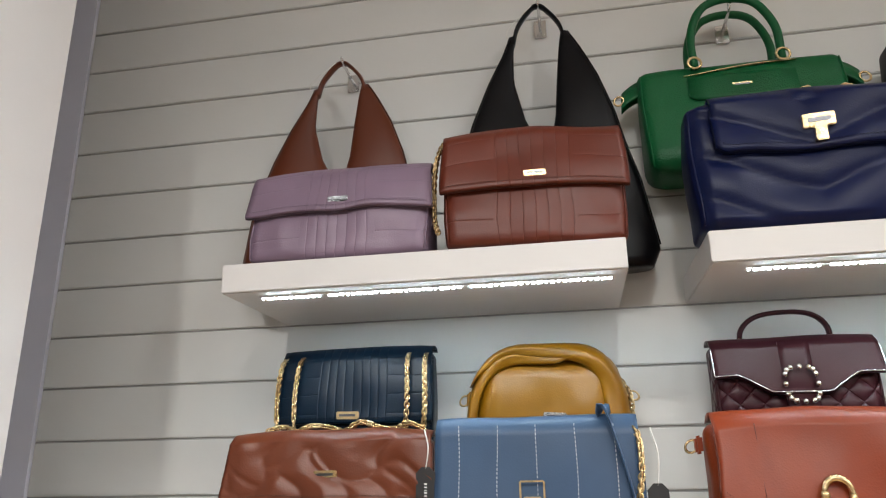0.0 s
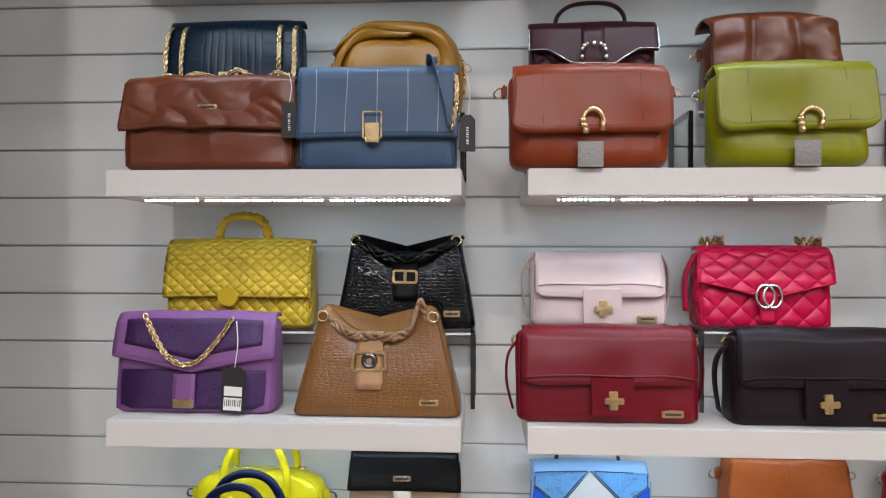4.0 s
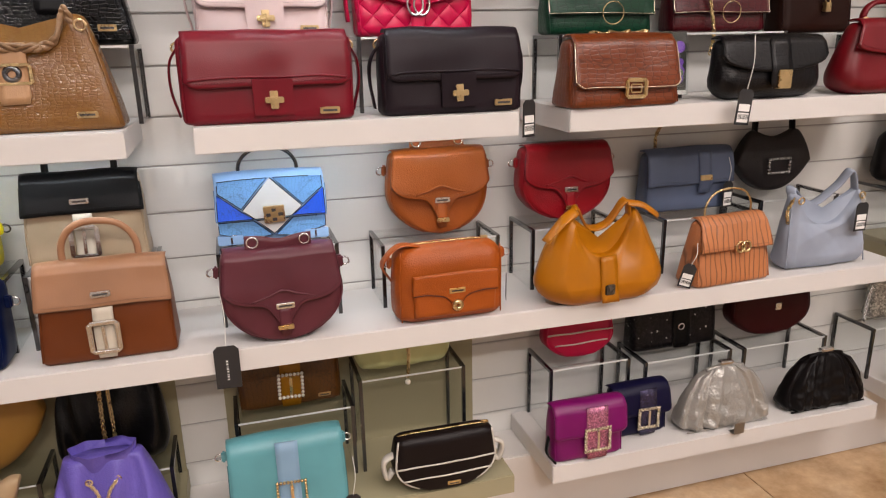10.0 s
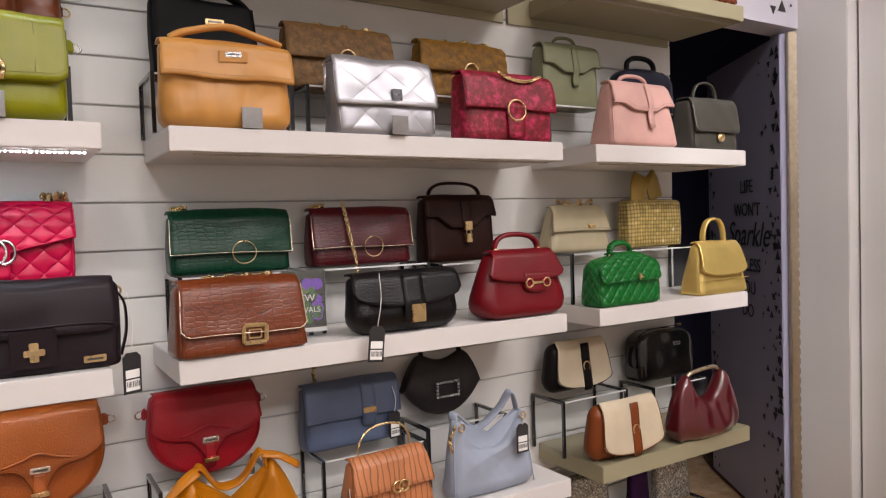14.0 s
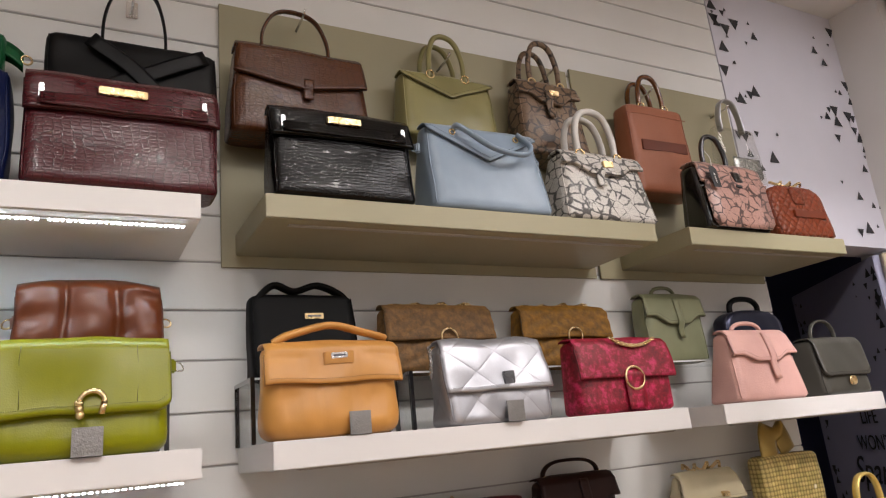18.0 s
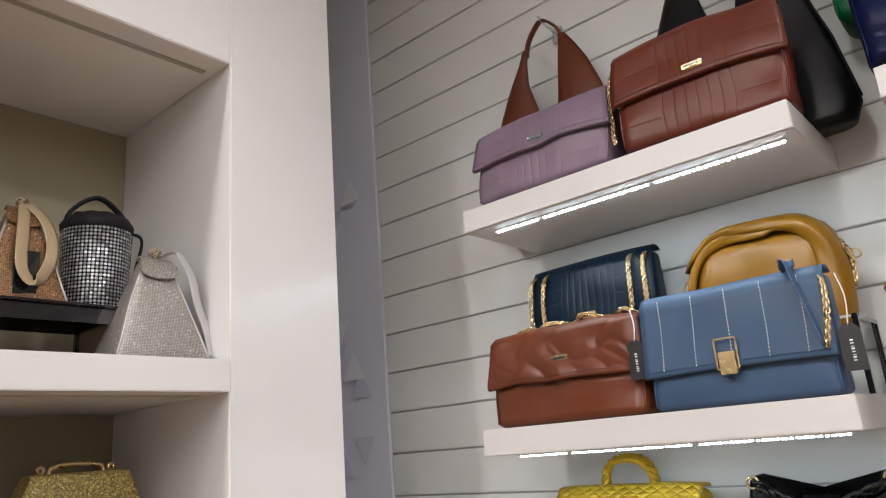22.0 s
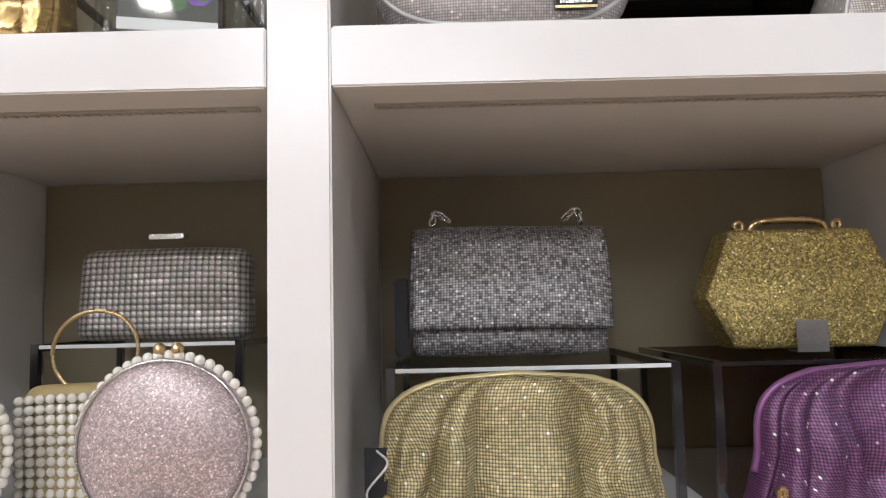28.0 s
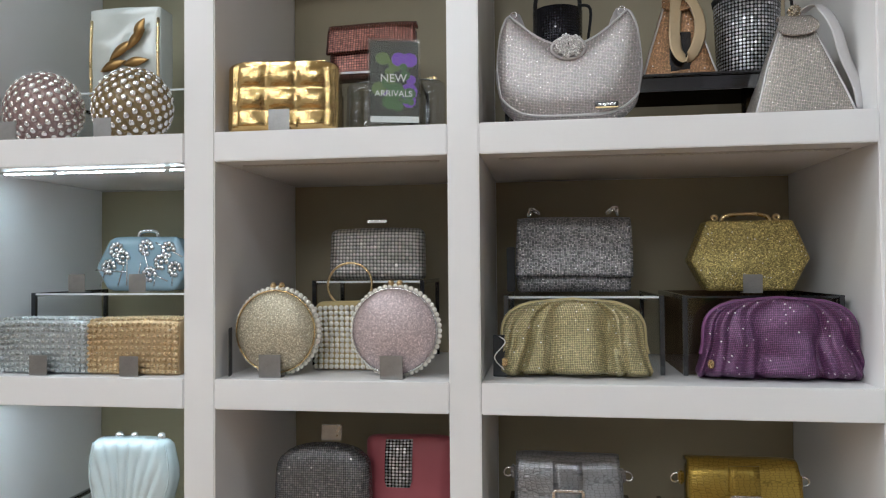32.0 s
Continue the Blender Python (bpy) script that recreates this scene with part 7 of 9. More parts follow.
b.disp = lambda x, z: 0.0015
SKY = leather(rgb(136, 186, 236), "croc", 0.36, scale=2)
for pts, mt in (([(0.0, 0.138), (0.06, 0.076), (0.036, 0.0575), (-0.036, 0.0575), (-0.06, 0.076)], WHT), ([(-0.108, 0.112), (-0.062, 0.074), (-0.038, 0.0575), (-0.108, 0.0575)], DB), ([(0.108, 0.112), (0.108, 0.0575), (0.038, 0.0575), (0.062, 0.074)], DB), ([(-0.106, 0.138), (-0.006, 0.138), (-0.062, 0.079), (-0.106, 0.114)], SKY), ([(0.106, 0.138), (0.106, 0.114), (0.062, 0.079), (0.006, 0.138)], SKY), ([(-0.034, 0.053), (0.034, 0.053), (0.0, 0.022)], WHT), ([(-0.108, 0.053), (-0.04, 0.053), (-0.004, 0.02), (-0.05, 0.012), (-0.108, 0.03)], SKY), ([(0.108, 0.053), (0.108, 0.03), (0.05, 0.012), (0.004, 0.02), (0.04, 0.053)], SKY)):
    patch(b, pts, mt, out=0.0065)
    ends = [(px, b.front(px, pz) - 0.0068, pz) for px, pz in pts + pts[:1]]
    b.add("patch_edging", tube([Vector(p).lerp(Vector(q), k / 4) for p, q in zip(ends, ends[1:]) for k in range(4)], 0.0009, 1, 5), GBL)
lock = b.plate(0.02, 0.46, 0.042, 0.034, M_GOLD, "gold lock", "lock", 0.012, bars=False)
for k in range(3):
    for q in (-1, 0, 1):
        x0, z0 = 0.0022 + q * 0.012, 0.0644 + (k - 1) * 0.0095
        b.add("lock_relief", box(x0 - 0.0045, x0 + 0.0045, b.front(0, z0) - 0.0145, b.front(0, z0) - 0.0115, z0 - 0.0034, z0 + 0.0034, 0.0008), M_GOLD if (k + q) % 2 else M_GUN, smooth=False, parent=lock)
b.handle(GBL, 0.055, 0.55, 0.004, rings=M_SILVER)
for s in (-1, 1):
    b.plate(s * 0.8, 0.1, 0.05, 0.02, PB, "", "side_belt", 0.008, bars=False)
    b.frame_buckle(s * 0.78, 0.1, 0.022, 0.02, M_SILVER, 0.0018)


def saddle(x, level, y, up, w, h, mat, lab, tall=True):
    b = Bag("saddle_bag", at(x, level, y, up), w, h, 0.085 if up == 0 else 0.075, mat, lab, "saddle bag", shape="saddle", dtop=0.8, r=0.02, nf=26, nz=20)
    b.flap(drop=0.84, shape="saddle", depth=0.36, th=0.004, width=0.97, nu=36)
    b.add("raised_seam", tube(smooth_path([(-w * 0.26, b.front(0, h * 0.55) - 0.002, h * 0.50), (-w * 0.12, b.front(0, h * 0.57) - 0.003, h * 0.545), (0, b.front(0, h * 0.6) - 0.003, h * 0.60), (w * 0.12, b.front(0, h * 0.57) - 0.003, h * 0.545), (w * 0.26, b.front(0, h * 0.55) - 0.002, h * 0.50)], 5), 0.0028, 1, 6), mat)
    b.tab(mat, 0, 0.1, 0.4, 0.022)
    b.flapped += 0.003
    b.plate(0, 0.2, 0.03, 0.009, M_GOLD, "", "keeper", 0.005, bars=False)
    b.plate(0.02, 0.43, 0.034, 0.012, M_SILVER)
    if tall:
        yb = b.front(0, h * 0.9) + 0.03
        b.add("back_yoke", sheet([[(w * 0.27 * (i / 8 - 1), yb, h * 0.86 + (h * (1.17 - 0.05 * math.exp(-((i - 8) / 3.5) ** 2)) - h * 0.86) * k / 5) for k in range(6)] for i in range(17)], lambda q: (q[0], q[1] + 0.004, q[2])), mat)
        for s in (-1, 1):
            b.ring(s * 0.42, 1.1, 0.010, M_SILVER, 0.0022, out=-0.024)
    b.side_rings(M_SILVER, 0.8)
    return b


back_riser(0.905, 3, 0.27, 0.142)
saddle(0.9189, 3, 1.392, 0.1421, 0.2296, 0.1881, leather(rgb(164, 96, 52), "pebble", 0.4), "tan leather saddle bag with a curved flap")
b = saddle(0.5515, 3, 1.2313, 0, 0.2317, 0.1817, leather(rgb(108, 58, 68), "smooth", 0.42), "burgundy leather saddle bag with a curved flap")
hang_tag(b.root, pose(-0.117, -0.06, 0.014, 0, 0, -4), 0.12, 0.047, 0.088)
back_riser(1.235, 3, 0.23, 0.145)
saddle(1.2323, 3, 1.392, 0.1471, 0.2312, 0.1758, leather(rgb(158, 16, 44), "pebble", 0.38), "crimson leather saddle bag with a curved flap", False)
ORG = leather(rgb(178, 102, 52), "pebble", 0.4)
b = Bag("camera_bag", at(0.8933, 3, 1.2275), 0.2328, 0.1601, 0.095, ORG, "orange tan leather camera bag with a flap pocket and lock", "camera bag", dtop=0.85, r=0.03, rb=0.02, rt=0.03)
b.zipper(M_GOLD, 0.8)
b.piping(ORG)
ORE = leather(rgb(96, 48, 26), "smooth", 0.45)
lip = lambda x: 0.066 - 0.012 * max(0.0, 1 - abs(x - 0.004) / 0.06) - 0.022 * math.exp(-((x - 0.006) / 0.016) ** 2)
p = b.add("pocket", pad(b, -0.084, 0.092, 0.1, lambda x: 0.014, 0.011), ORG)
b.flapped += 0.0105
b.add("pocket_flap", pad(b, -0.086, 0.094, 0.109, lip, 0.0035, 0.003, 40), ORG, parent=p)
b.add("flap_edge", tube([(x, b.front(x, lip(x)) - 0.0022, lip(x) + 0.0006) for x in [-0.085 + 0.178 * k / 40 for k in range(41)]], 0.0013, 1, 5), ORE, parent=p)
b.flapped += 0.003
b.ring(0.05, 0.245, 0.0075, M_GOLD, 0.0055, name="turn_lock")
b.plate(0.05, 0.44, 0.034, 0.011, M_GOLD)
b.strap(ORG, [(-0.118, 0.02, 0.085), (-0.14, -0.01, 0.13), (-0.11, -0.015, 0.165), (-0.05, 0.0, 0.155)], 0.016, 0.15)
b.side_rings(M_SILVER, 0.8)
hang_tag(b.root, pose(0.136, 0.0, 0.075, 0, -10, 70), 0.06)

# fourth level, second half
back_riser(1.6, 3, 0.27, 0.1375)
back_riser(1.86, 3, 0.24, 0.162)
GBU = leather(rgb(112, 124, 148), "smooth", 0.4)
b = Bag("handbag", at(1.5745, 3, 1.405, 0.1383), 0.2388, 0.149, 0.07, GBU, "grey blue leather flap bag with a gold clasp strap", dtop=0.6)
b.flap(drop=0.52)
b.tab(GBU, 0.3, 0.3, 1.0, 0.036)
b.plate(0.3, 0.56, 0.034, 0.013, M_GOLD, "", "clasp", 0.007, bars=False)
b.chain([(-0.08, 0.01, 0.158), (-0.085, 0.0, 0.19), (-0.06, 0.02, 0.21)])
hang_tag(b.root, pose(0.10, -0.05, 0.07, 0, 0, 8), 0.06, 0.032, 0.066, True)
root, zt = crescent("shoulder_bag", (1.8451, 1.418, LEVEL[3] + 0.1633), 0.24, 0.1626, 0.06, leather(rgb(34, 24, 26), "velvet", 0.6), "black half moon bag with a crystal buckle", dip=0.12, belly=0.5, sharp=1.2, narrow=1.0, shoulder=0.6, peak=0.5)
part("strap", tube(smooth_path([(-0.06, 0.0, 0.15), (-0.05, 0.005, 0.21), (0.0, 0.008, 0.235), (0.05, 0.005, 0.21), (0.06, 0.0, 0.15)], 6), 0.012, 0.3, 8, side=(0, 1, 0)), BLACK, root, smooth=True)
bm = bmesh.new()
for i in range(9):
    for s in (-1, 1):
        ball(0.0042, Matrix.Translation((-0.03 + 0.0075 * i, -0.036, 0.07 + s * 0.018)), bm, 6, 4)
for i in range(5):
    for s in (-1, 1):
        ball(0.0042, Matrix.Translation((s * 0.032, -0.036, 0.052 + 0.009 * i)), bm, 6, 4)
part("buckle", bm, glitter(rgb(215, 215, 215), 300), root, "crystal studded buckle", True)
MHB = leather(rgb(190, 130, 14), "smooth", 0.34)
b = Bag("shoulder_bag", (1.238, 1.19, LEVEL[3] + 0.0006), 0.3, 0.205, 0.115, MHB, "mustard leather hobo bag with knotted strap ends", "shoulder bag", shape="hobo", top=0.56, dtop=0.3, dip=0.46, dip_width=0.6, r=0.05, rb=0.045, rt=0.012, nf=40, nz=26, soft=2.2, puff=lambda x, z: 0.008 * abs(math.sin(30 * abs(x) - 9 * z)) ** 0.7 * min(1.0, abs(x) / 0.05) + 0.006)
root = b.root
part("centre_band", sheet([[(-0.02 + 0.04 * i / 3, b.front(0, 0.012 + 0.1 * k / 8) - 0.0045, 0.012 + 0.1 * k / 8) for k in range(9)] for i in range(4)], lambda q: (q[0], q[1] + 0.004, q[2])), MHB, root, smooth=True)
part("clasp", box(-0.012, 0.012, b.front(0, 0.04) - 0.009, b.front(0, 0.04) - 0.004, 0.028, 0.052, 0.002), M_GUN, root)
part("strap", tube(smooth_path([(-0.072, 0.0, 0.185), (-0.062, 0.0, 0.212), (-0.02, 0.015, 0.165), (0.025, 0.015, 0.17), (0.058, 0.0, 0.222), (0.072, 0, 0.185)], 6), 0.014, 0.25, 8, side=(0, 1, 0.3)), MHB, root, smooth=True)
part("strap_end", tube(smooth_path([(-0.066, -0.01, 0.207), (-0.1, -0.02, 0.19), (-0.138, -0.025, 0.155)], 5), 0.014, 0.2, 8, side=(0.4, 0.6, 0.6)), MHB, root, smooth=True)
part("strap_end", tube(smooth_path([(0.06, -0.01, 0.218), (0.09, -0.02, 0.21), (0.128, -0.02, 0.185)], 5), 0.009, 0.25, 8, side=(0.4, 0.6, 0.6)), MHB, root, smooth=True)
PEA = leather(rgb(206, 146, 108), "ripple", 0.4)
b = Bag("handbag", at(1.5827, 3, 1.2223), 0.2177, 0.1529, 0.09, PEA, "peach crocodile embossed handbag with a gold hoop handle", top=0.84, dtop=0.45, yaw=4)
b.flap(drop=0.42)
for s in (-1, 1):
    b.ring(0.1 + s * 0.07, 0.6, 0.012, M_GOLD, 0.0028, name="clasp")
b.handle(M_GOLD, 0.068, 0.62, 0.0026, rings=None)
hang_tag(b.root, pose(-0.118, -0.03, 0.06, 0, 14, -30), 0.05, 0.03, 0.058, True)
LBG = leather(rgb(176, 184, 198), "smooth", 0.42)
b = Bag("shoulder_bag", (1.875, 1.248, LEVEL[3] + 0.0006), 0.25, 0.19, 0.075, LBG, "light blue faceted leather shoulder bag", "shoulder bag", top=0.84, dtop=0.35, dip=0.42, dip_width=0.58, r=0.02, rb=0.03, rt=0.008, nf=40, nz=26, puff=lambda x, z: 0.006 * (abs(((x + z * 0.7) / 0.07) % 2 - 1) + abs(((x * 0.6 - z) / 0.06) % 2 - 1)))
root = b.root
b.strap(LBG, [(-0.095, 0, 0.175), (-0.08, 0.02, 0.2), (-0.01, 0.03, 0.15), (0.05, 0.02, 0.19), (0.075, 0.0, 0.235), (0.095, 0, 0.175)], 0.013, 0.25, (0, 1, 0.3))
for sg in (-1, 1):
    b.ring(sg * 0.74, 0.93, 0.008, M_GOLD)
b.chain([(-0.1, -0.01, 0.18), (-0.115, -0.012, 0.15), (-0.11, -0.014, 0.12)])
hang_tag(root, pose(0.07, -0.052, 0.165, 0, 0, 0), 0.02, 0.036, 0.072, True)
# olive end shelf
back_riser(2.30, 3, 0.25, 0.158)
back_riser(2.66, 3, 0.25, 0.144)


def band_bag(x, y, up, w, h, side, lab):
    b = Bag("shoulder_bag", at(x, 3, y, up + 0.005), w, h, 0.075, side, lab, "shoulder bag", top=0.86, dtop=0.6, rb=0.045, rt=0.03, r=0.035)
    b.flap(leather(rgb(226, 214, 192), "smooth", 0.45), drop=0.9, shape="round", depth=0.24, width=0.84, th=0.004, trim=side, back=-0.2)
    b.tab(side, 0.05, 0.03, 0.97, 0.03)
    b.ring(0.05, 0.5, 0.015, M_GOLD, 0.0025, sx=0.75)
    return b


band_bag(2.3035, 1.395, 0.1559, 0.2544, 0.1442, leather(rgb(30, 26, 26), "smooth", 0.4), "cream and black leather flap bag with a gold ring")
band_bag(2.3268, 1.2317, 0, 0.282, 0.1528, leather(rgb(142, 82, 44), "smooth", 0.4), "cream and tan leather flap bag with a gold ring")
b = Bag("barrel_bag", at(2.6704, 3, 1.4, 0.1458), 0.2493, 0.1576, 0.08, leather(rgb(16, 16, 17), "patent", 0.22), "black leather barrel bag with a zip", shape="bowler", dtop=0.8)
b.zipper()
b.plate(0.3, 0.7, 0.034, 0.012, M_SILVER)
b.strap(BLACK, [(-0.1, -0.01, 0.1), (-0.14, -0.02, 0.12), (-0.15, -0.02, 0.06), (-0.1, -0.02, 0.04)], 0.009, 0.3)
BHO = leather(rgb(106, 34, 46), "patent", 0.28)
root, zt = crescent("shoulder_bag", (2.6318, 1.1974, LEVEL[3] + 0.0056), 0.276, 0.1932, 0.09, BHO, "burgundy glossy leather hobo with a bar handle", dip=0.44, belly=0.93, sharp=2.4, puff=0.012, narrow=0.8, shoulder=0.62, peak=0.52)
part("bar_handle", tube(smooth_path([(-0.07, 0, 0.185), (-0.045, 0, 0.196), (0.045, 0, 0.202), (0.075, 0, 0.188)], 5), 0.0065, 1, 8), metal("champagne_metal", (0.75, 0.65, 0.5), 0.3), root, "champagne metal bar handle", True)

# ---- fifth level ----
CML = leather(rgb(190, 150, 92), "smooth", 0.38)
back_riser(-0.11, 4, 0.30, 0.111)
back_riser(0.18, 4, 0.23, 0.098)
root, zt = crescent("shoulder_bag", (-0.1075, 1.375, LEVEL[4] + 0.112), 0.3241, 0.21, 0.09, CML, "camel leather slouchy shoulder bag", dip=0.2, belly=0.5, sharp=1.2, puff=0.006, shoulder=0.3)
for u in (-0.3, 0.05, 0.4):
    part("seam", tube(smooth_path([(u * 0.16 * (1 - 0.25 * k / 6), -0.048 + 0.03 * (k / 6) ** 2 + 0.03 * max(0, 1 - k / 1.2) ** 2, 0.008 + 0.1 * u * u + 0.15 * k / 6) for k in range(7)], 3), 0.0011, 1, 5), darker(CML), root, smooth=True)
part("strap", tube(smooth_path([(-0.15, 0.0, 0.15), (-0.165, 0.0, 0.1), (-0.16, 0.005, 0.04), (-0.15, 0.01, 0.012)], 5), 0.014, 0.2, 8, side=(0, 1, 0)), CML, root, smooth=True)
r2 = pouch("drawstring_bag", (0.178, 1.385, LEVEL[4] + 0.0986), 0.225, 0.21, 0.075, leather(rgb(24, 24, 26), "snake", 0.28, rgb(10, 10, 10)), "black snakeskin drawstring bag with pearl ended cords", 7, 0.008, category="drawstring bag")
bm = bmesh.new()
for s in (-1, 1):
    ball(0.009, Matrix.Translation((s * 0.009, -0.05, 0.02)), bm, 10, 7)
part("pearl_drop", bm, M_PEARL, r2, "white pearl drops", True)
part("chain", chain_mesh([(0.008, -0.045, 0.19), (0.01, -0.052, 0.1), (0.009, -0.05, 0.03)]), M_GOLD, r2, smooth=True)["kind"] = "stuff"
part("chain", chain_mesh([(-0.008, -0.045, 0.19), (-0.01, -0.052, 0.1), (-0.009, -0.05, 0.03)]), M_GOLD, r2, smooth=True)["kind"] = "stuff"
BGE = leather(rgb(198, 176, 148), "smooth", 0.4)
root, zt = crescent("shoulder_bag", (-0.19, 1.205, LEVEL[4] + 0.0006), 0.455, 0.205, 0.09, BGE, "beige leather crescent bag with a zip top", dip=0.42, belly=0.14, sharp=1.9, shoulder=0.08, peak=0.95, narrow=1.0, boat=True)
for u in (-0.36, -0.05, 0.3):
    part("seam", tube(smooth_path([(u * 0.2 * (1 - 0.3 * k / 6), -0.058 + 0.045 * (k / 6) ** 3 + 0.03 * max(0, 1 - k / 1.2) ** 2, 0.006 + (zt(u) - 0.012) * k / 6) for k in range(7)], 3), 0.0011, 1, 5), darker(BGE), root, smooth=True)
part("zip", tube(smooth_path([(-0.13, -0.012, zt(-0.65) - 0.002), (-0.06, -0.02, zt(-0.3) + 0.001), (0.0, -0.02, zt(0) + 0.002), (0.06, -0.02, zt(0.3) + 0.001), (0.13, -0.012, zt(0.65) - 0.002)], 6), 0.003, 1, 6), M_SILVER, root, smooth=True)
part("strap", tube(smooth_path([(0.185, 0.01, 0.165), (0.14, 0.05, 0.165), (0.06, 0.07, 0.11), (-0.05, 0.07, 0.1)], 6), 0.02, 0.2, 8, side=(0, 0.5, 0.8)), BGE, root, smooth=True)
part("strap", tube(smooth_path([(-0.19, 0.0, 0.168), (-0.215, 0.02, 0.16), (-0.215, 0.03, 0.08), (-0.19, 0.04, 0.02)], 6), 0.018, 0.2, 8, side=(0.8, 1, 0)), BGE, root, smooth=True)
hang_tag(root, pose(-0.185, -0.058, 0.105, 0, 2, -6), 0.06, 0.04, 0.072, True)
VIO = leather(rgb(134, 122, 204), "croc", 0.34, second=rgb(118, 106, 190), scale=2.0)
r2 = pouch("bucket_bag", (0.1781, 1.228, LEVEL[4] + 0.0006), 0.258, 0.1897, 0.12, VIO, "violet crocodile embossed drawstring bucket bag", 9, 0.011, belly=0.12, topw=0.56, category="bucket bag", cone=True)
part("collar", skin(bmesh.new(), [[((0.055 + 0.006 * t + 0.003 * math.sin(k * 0.9)) * math.cos(k * 0.1309), (0.022 + 0.014 * t + 0.004 * math.cos(k * 0.75)) * math.sin(k * 0.1309), 0.162 + 0.042 * t + 0.003 * t * math.cos(k * 0.2618)) for k in range(48)] for t in (0, 0.33, 0.66, 1, 1.02, 0.6, 0.2)], False), VIO, r2, smooth=True)
for s in (-1, 1):
    part("eyelet", torus(0.006, 0.0018, pose(s * 0.026, -0.037, 0.15), 12, 5), M_GOLD, r2, smooth=True)
    part("chain", chain_mesh(smooth_path([(s * 0.026, -0.04, 0.15), (s * 0.008, -0.055, 0.125), (s * 0.006, -0.068, 0.06), (s * 0.008, -0.072, 0.005)], 6), 0.006, 0.0014), M_GOLD, r2, smooth=True)["kind"] = "stuff"
hang_tag(r2, pose(-0.1, -0.06, 0.06, 0, 32, -20), 0.03)
back_riser(0.56, 4, 0.26, 0.175)
back_riser(0.83, 4, 0.25, 0.233)
BCO = leather(rgb(112, 76, 36), "croc", 0.34, scale=1.5)
b = Bag("handbag", at(0.557, 4, 1.39, 0.1747), 0.2264, 0.15, 0.07, BCO, "bronze crocodile embossed bag with a pearl buckle", dtop=0.8)
b.tab(leather(rgb(170, 124, 40), "smooth", 0.3), 0.0, 0.02, 1.0, 0.045)
b.frame_buckle(0.0, 0.35, 0.05, 0.055, M_GOLD, 0.0042, beads=M_PEARL)
b.plate(0.65, 0.12, 0.028, 0.009, M_GOLD)
LWH = leather(rgb(226, 230, 184), "pebble", 0.42)
r2 = pouch("pouch_bag", (0.8208, 1.375, LEVEL[4] + 0.2341), 0.2296, 0.16, 0.07, LWH, "pale lime gathered leather pouch with a gold chain drop", 5, 0.006, topw=0.9)
part("chain", chain_mesh([(0.0, -0.045, 0.12), (0.004, -0.052, 0.04), (0.0, -0.05, -0.02)]), M_GOLD, r2, smooth=True)["kind"] = "stuff"
bm = bmesh.new()
ball(0.007, Matrix.Translation((0, -0.05, -0.028)), bm, 10, 7)
part("pearl_drop", bm, M_PEARL, r2, smooth=True)
TUR = leather(rgb(122, 178, 186), "smooth", 0.3)
b = Bag("shoulder_bag", at(0.5299, 4, 1.2371), 0.2337, 0.1704, 0.085, TUR, "turquoise leather flap bag with a blue strap and pearl buckle", "shoulder bag", dtop=0.6)
b.flap(drop=0.9)
b.tab(leather(rgb(160, 190, 214), "smooth", 0.4), 0.0, 0.03, 1.0, 0.046)
b.flapped += 0.003
b.frame_buckle(0.03, 0.36, 0.058, 0.058, M_GOLD, 0.0036, beads=M_GOLD)
b.plate(0.75, 0.08, 0.03, 0.011, M_GOLD)
b.side_rings(M_SILVER, 0.85)
hang_tag(b.root, pose(0.13, -0.055, 0.03, 0, 4, 0), 0.09, 0.034, 0.075)
b = Bag("belt_bag", at(0.8736, 4, 1.2165), 0.235, 0.1313, 0.08, leather(rgb(38, 30, 30), "smooth", 0.36), "black leather belt bag with white piping", "belt bag", shape="saddle", dtop=0.6)
wp = leather(rgb(224, 220, 212), "smooth", 0.4)
b.seam(0.52, wp, 0.0022, 0.95)
b.seam(0.3, wp, 0.0022, 0.85)
b.piping(wp, 0.0024, 0.1, 0.98)
b.zipper(M_GOLD, 0.9)
for s in (-1, 1):
    b.strap(wp, [(s * 0.1, 0, 0.09), (s * 0.135, -0.005, 0.08), (s * 0.13, 0.0, 0.035), (s * 0.115, 0.0, 0.05)], 0.012, 0.5)
b.plate(0.1, 0.14, 0.03, 0.009, M_GOLD)
# white low shelf
back_riser(1.285, 4, 0.22, 0.185)
back_riser(1.57, 4, 0.26, 0.165)
back_riser(1.875, 4, 0.27, 0.16)
b = Bag("shoulder_bag", at(1.28, 4, 1.388, 0.185), 0.19, 0.115, 0.06, leather(rgb(196, 26, 84), "smooth", 0.38), "hot pink half moon bag with white stripes", "shoulder bag", shape="saddle")
b.seam(0.35, wp, 0.0022, 0.75)
b.seam(0.6, wp, 0.0022, 0.95)
b = Bag("shoulder_bag", at(1.565, 4, 1.40, 0.165), 0.255, 0.12, 0.065, glitter(rgb(46, 44, 48), 240, False, 0.3), "black studded flap bag with a buckled strap", "shoulder bag")
b.tab(BLACK, 0.1, 0.02, 0.98, 0.05)
b.ring(0.1, 0.5, 0.008, M_SILVER)
b = Bag("shoulder_bag", at(1.875, 4, 1.40, 0.16), 0.26, 0.135, 0.065, leather(rgb(76, 26, 28), "smooth", 0.42), "dark brown shoulder bag with a metal emblem", "shoulder bag", shape="saddle")
b.plate(0.1, 0.6, 0.018, 0.02, M_SILVER, "", "emblem", 0.004, bars=False)


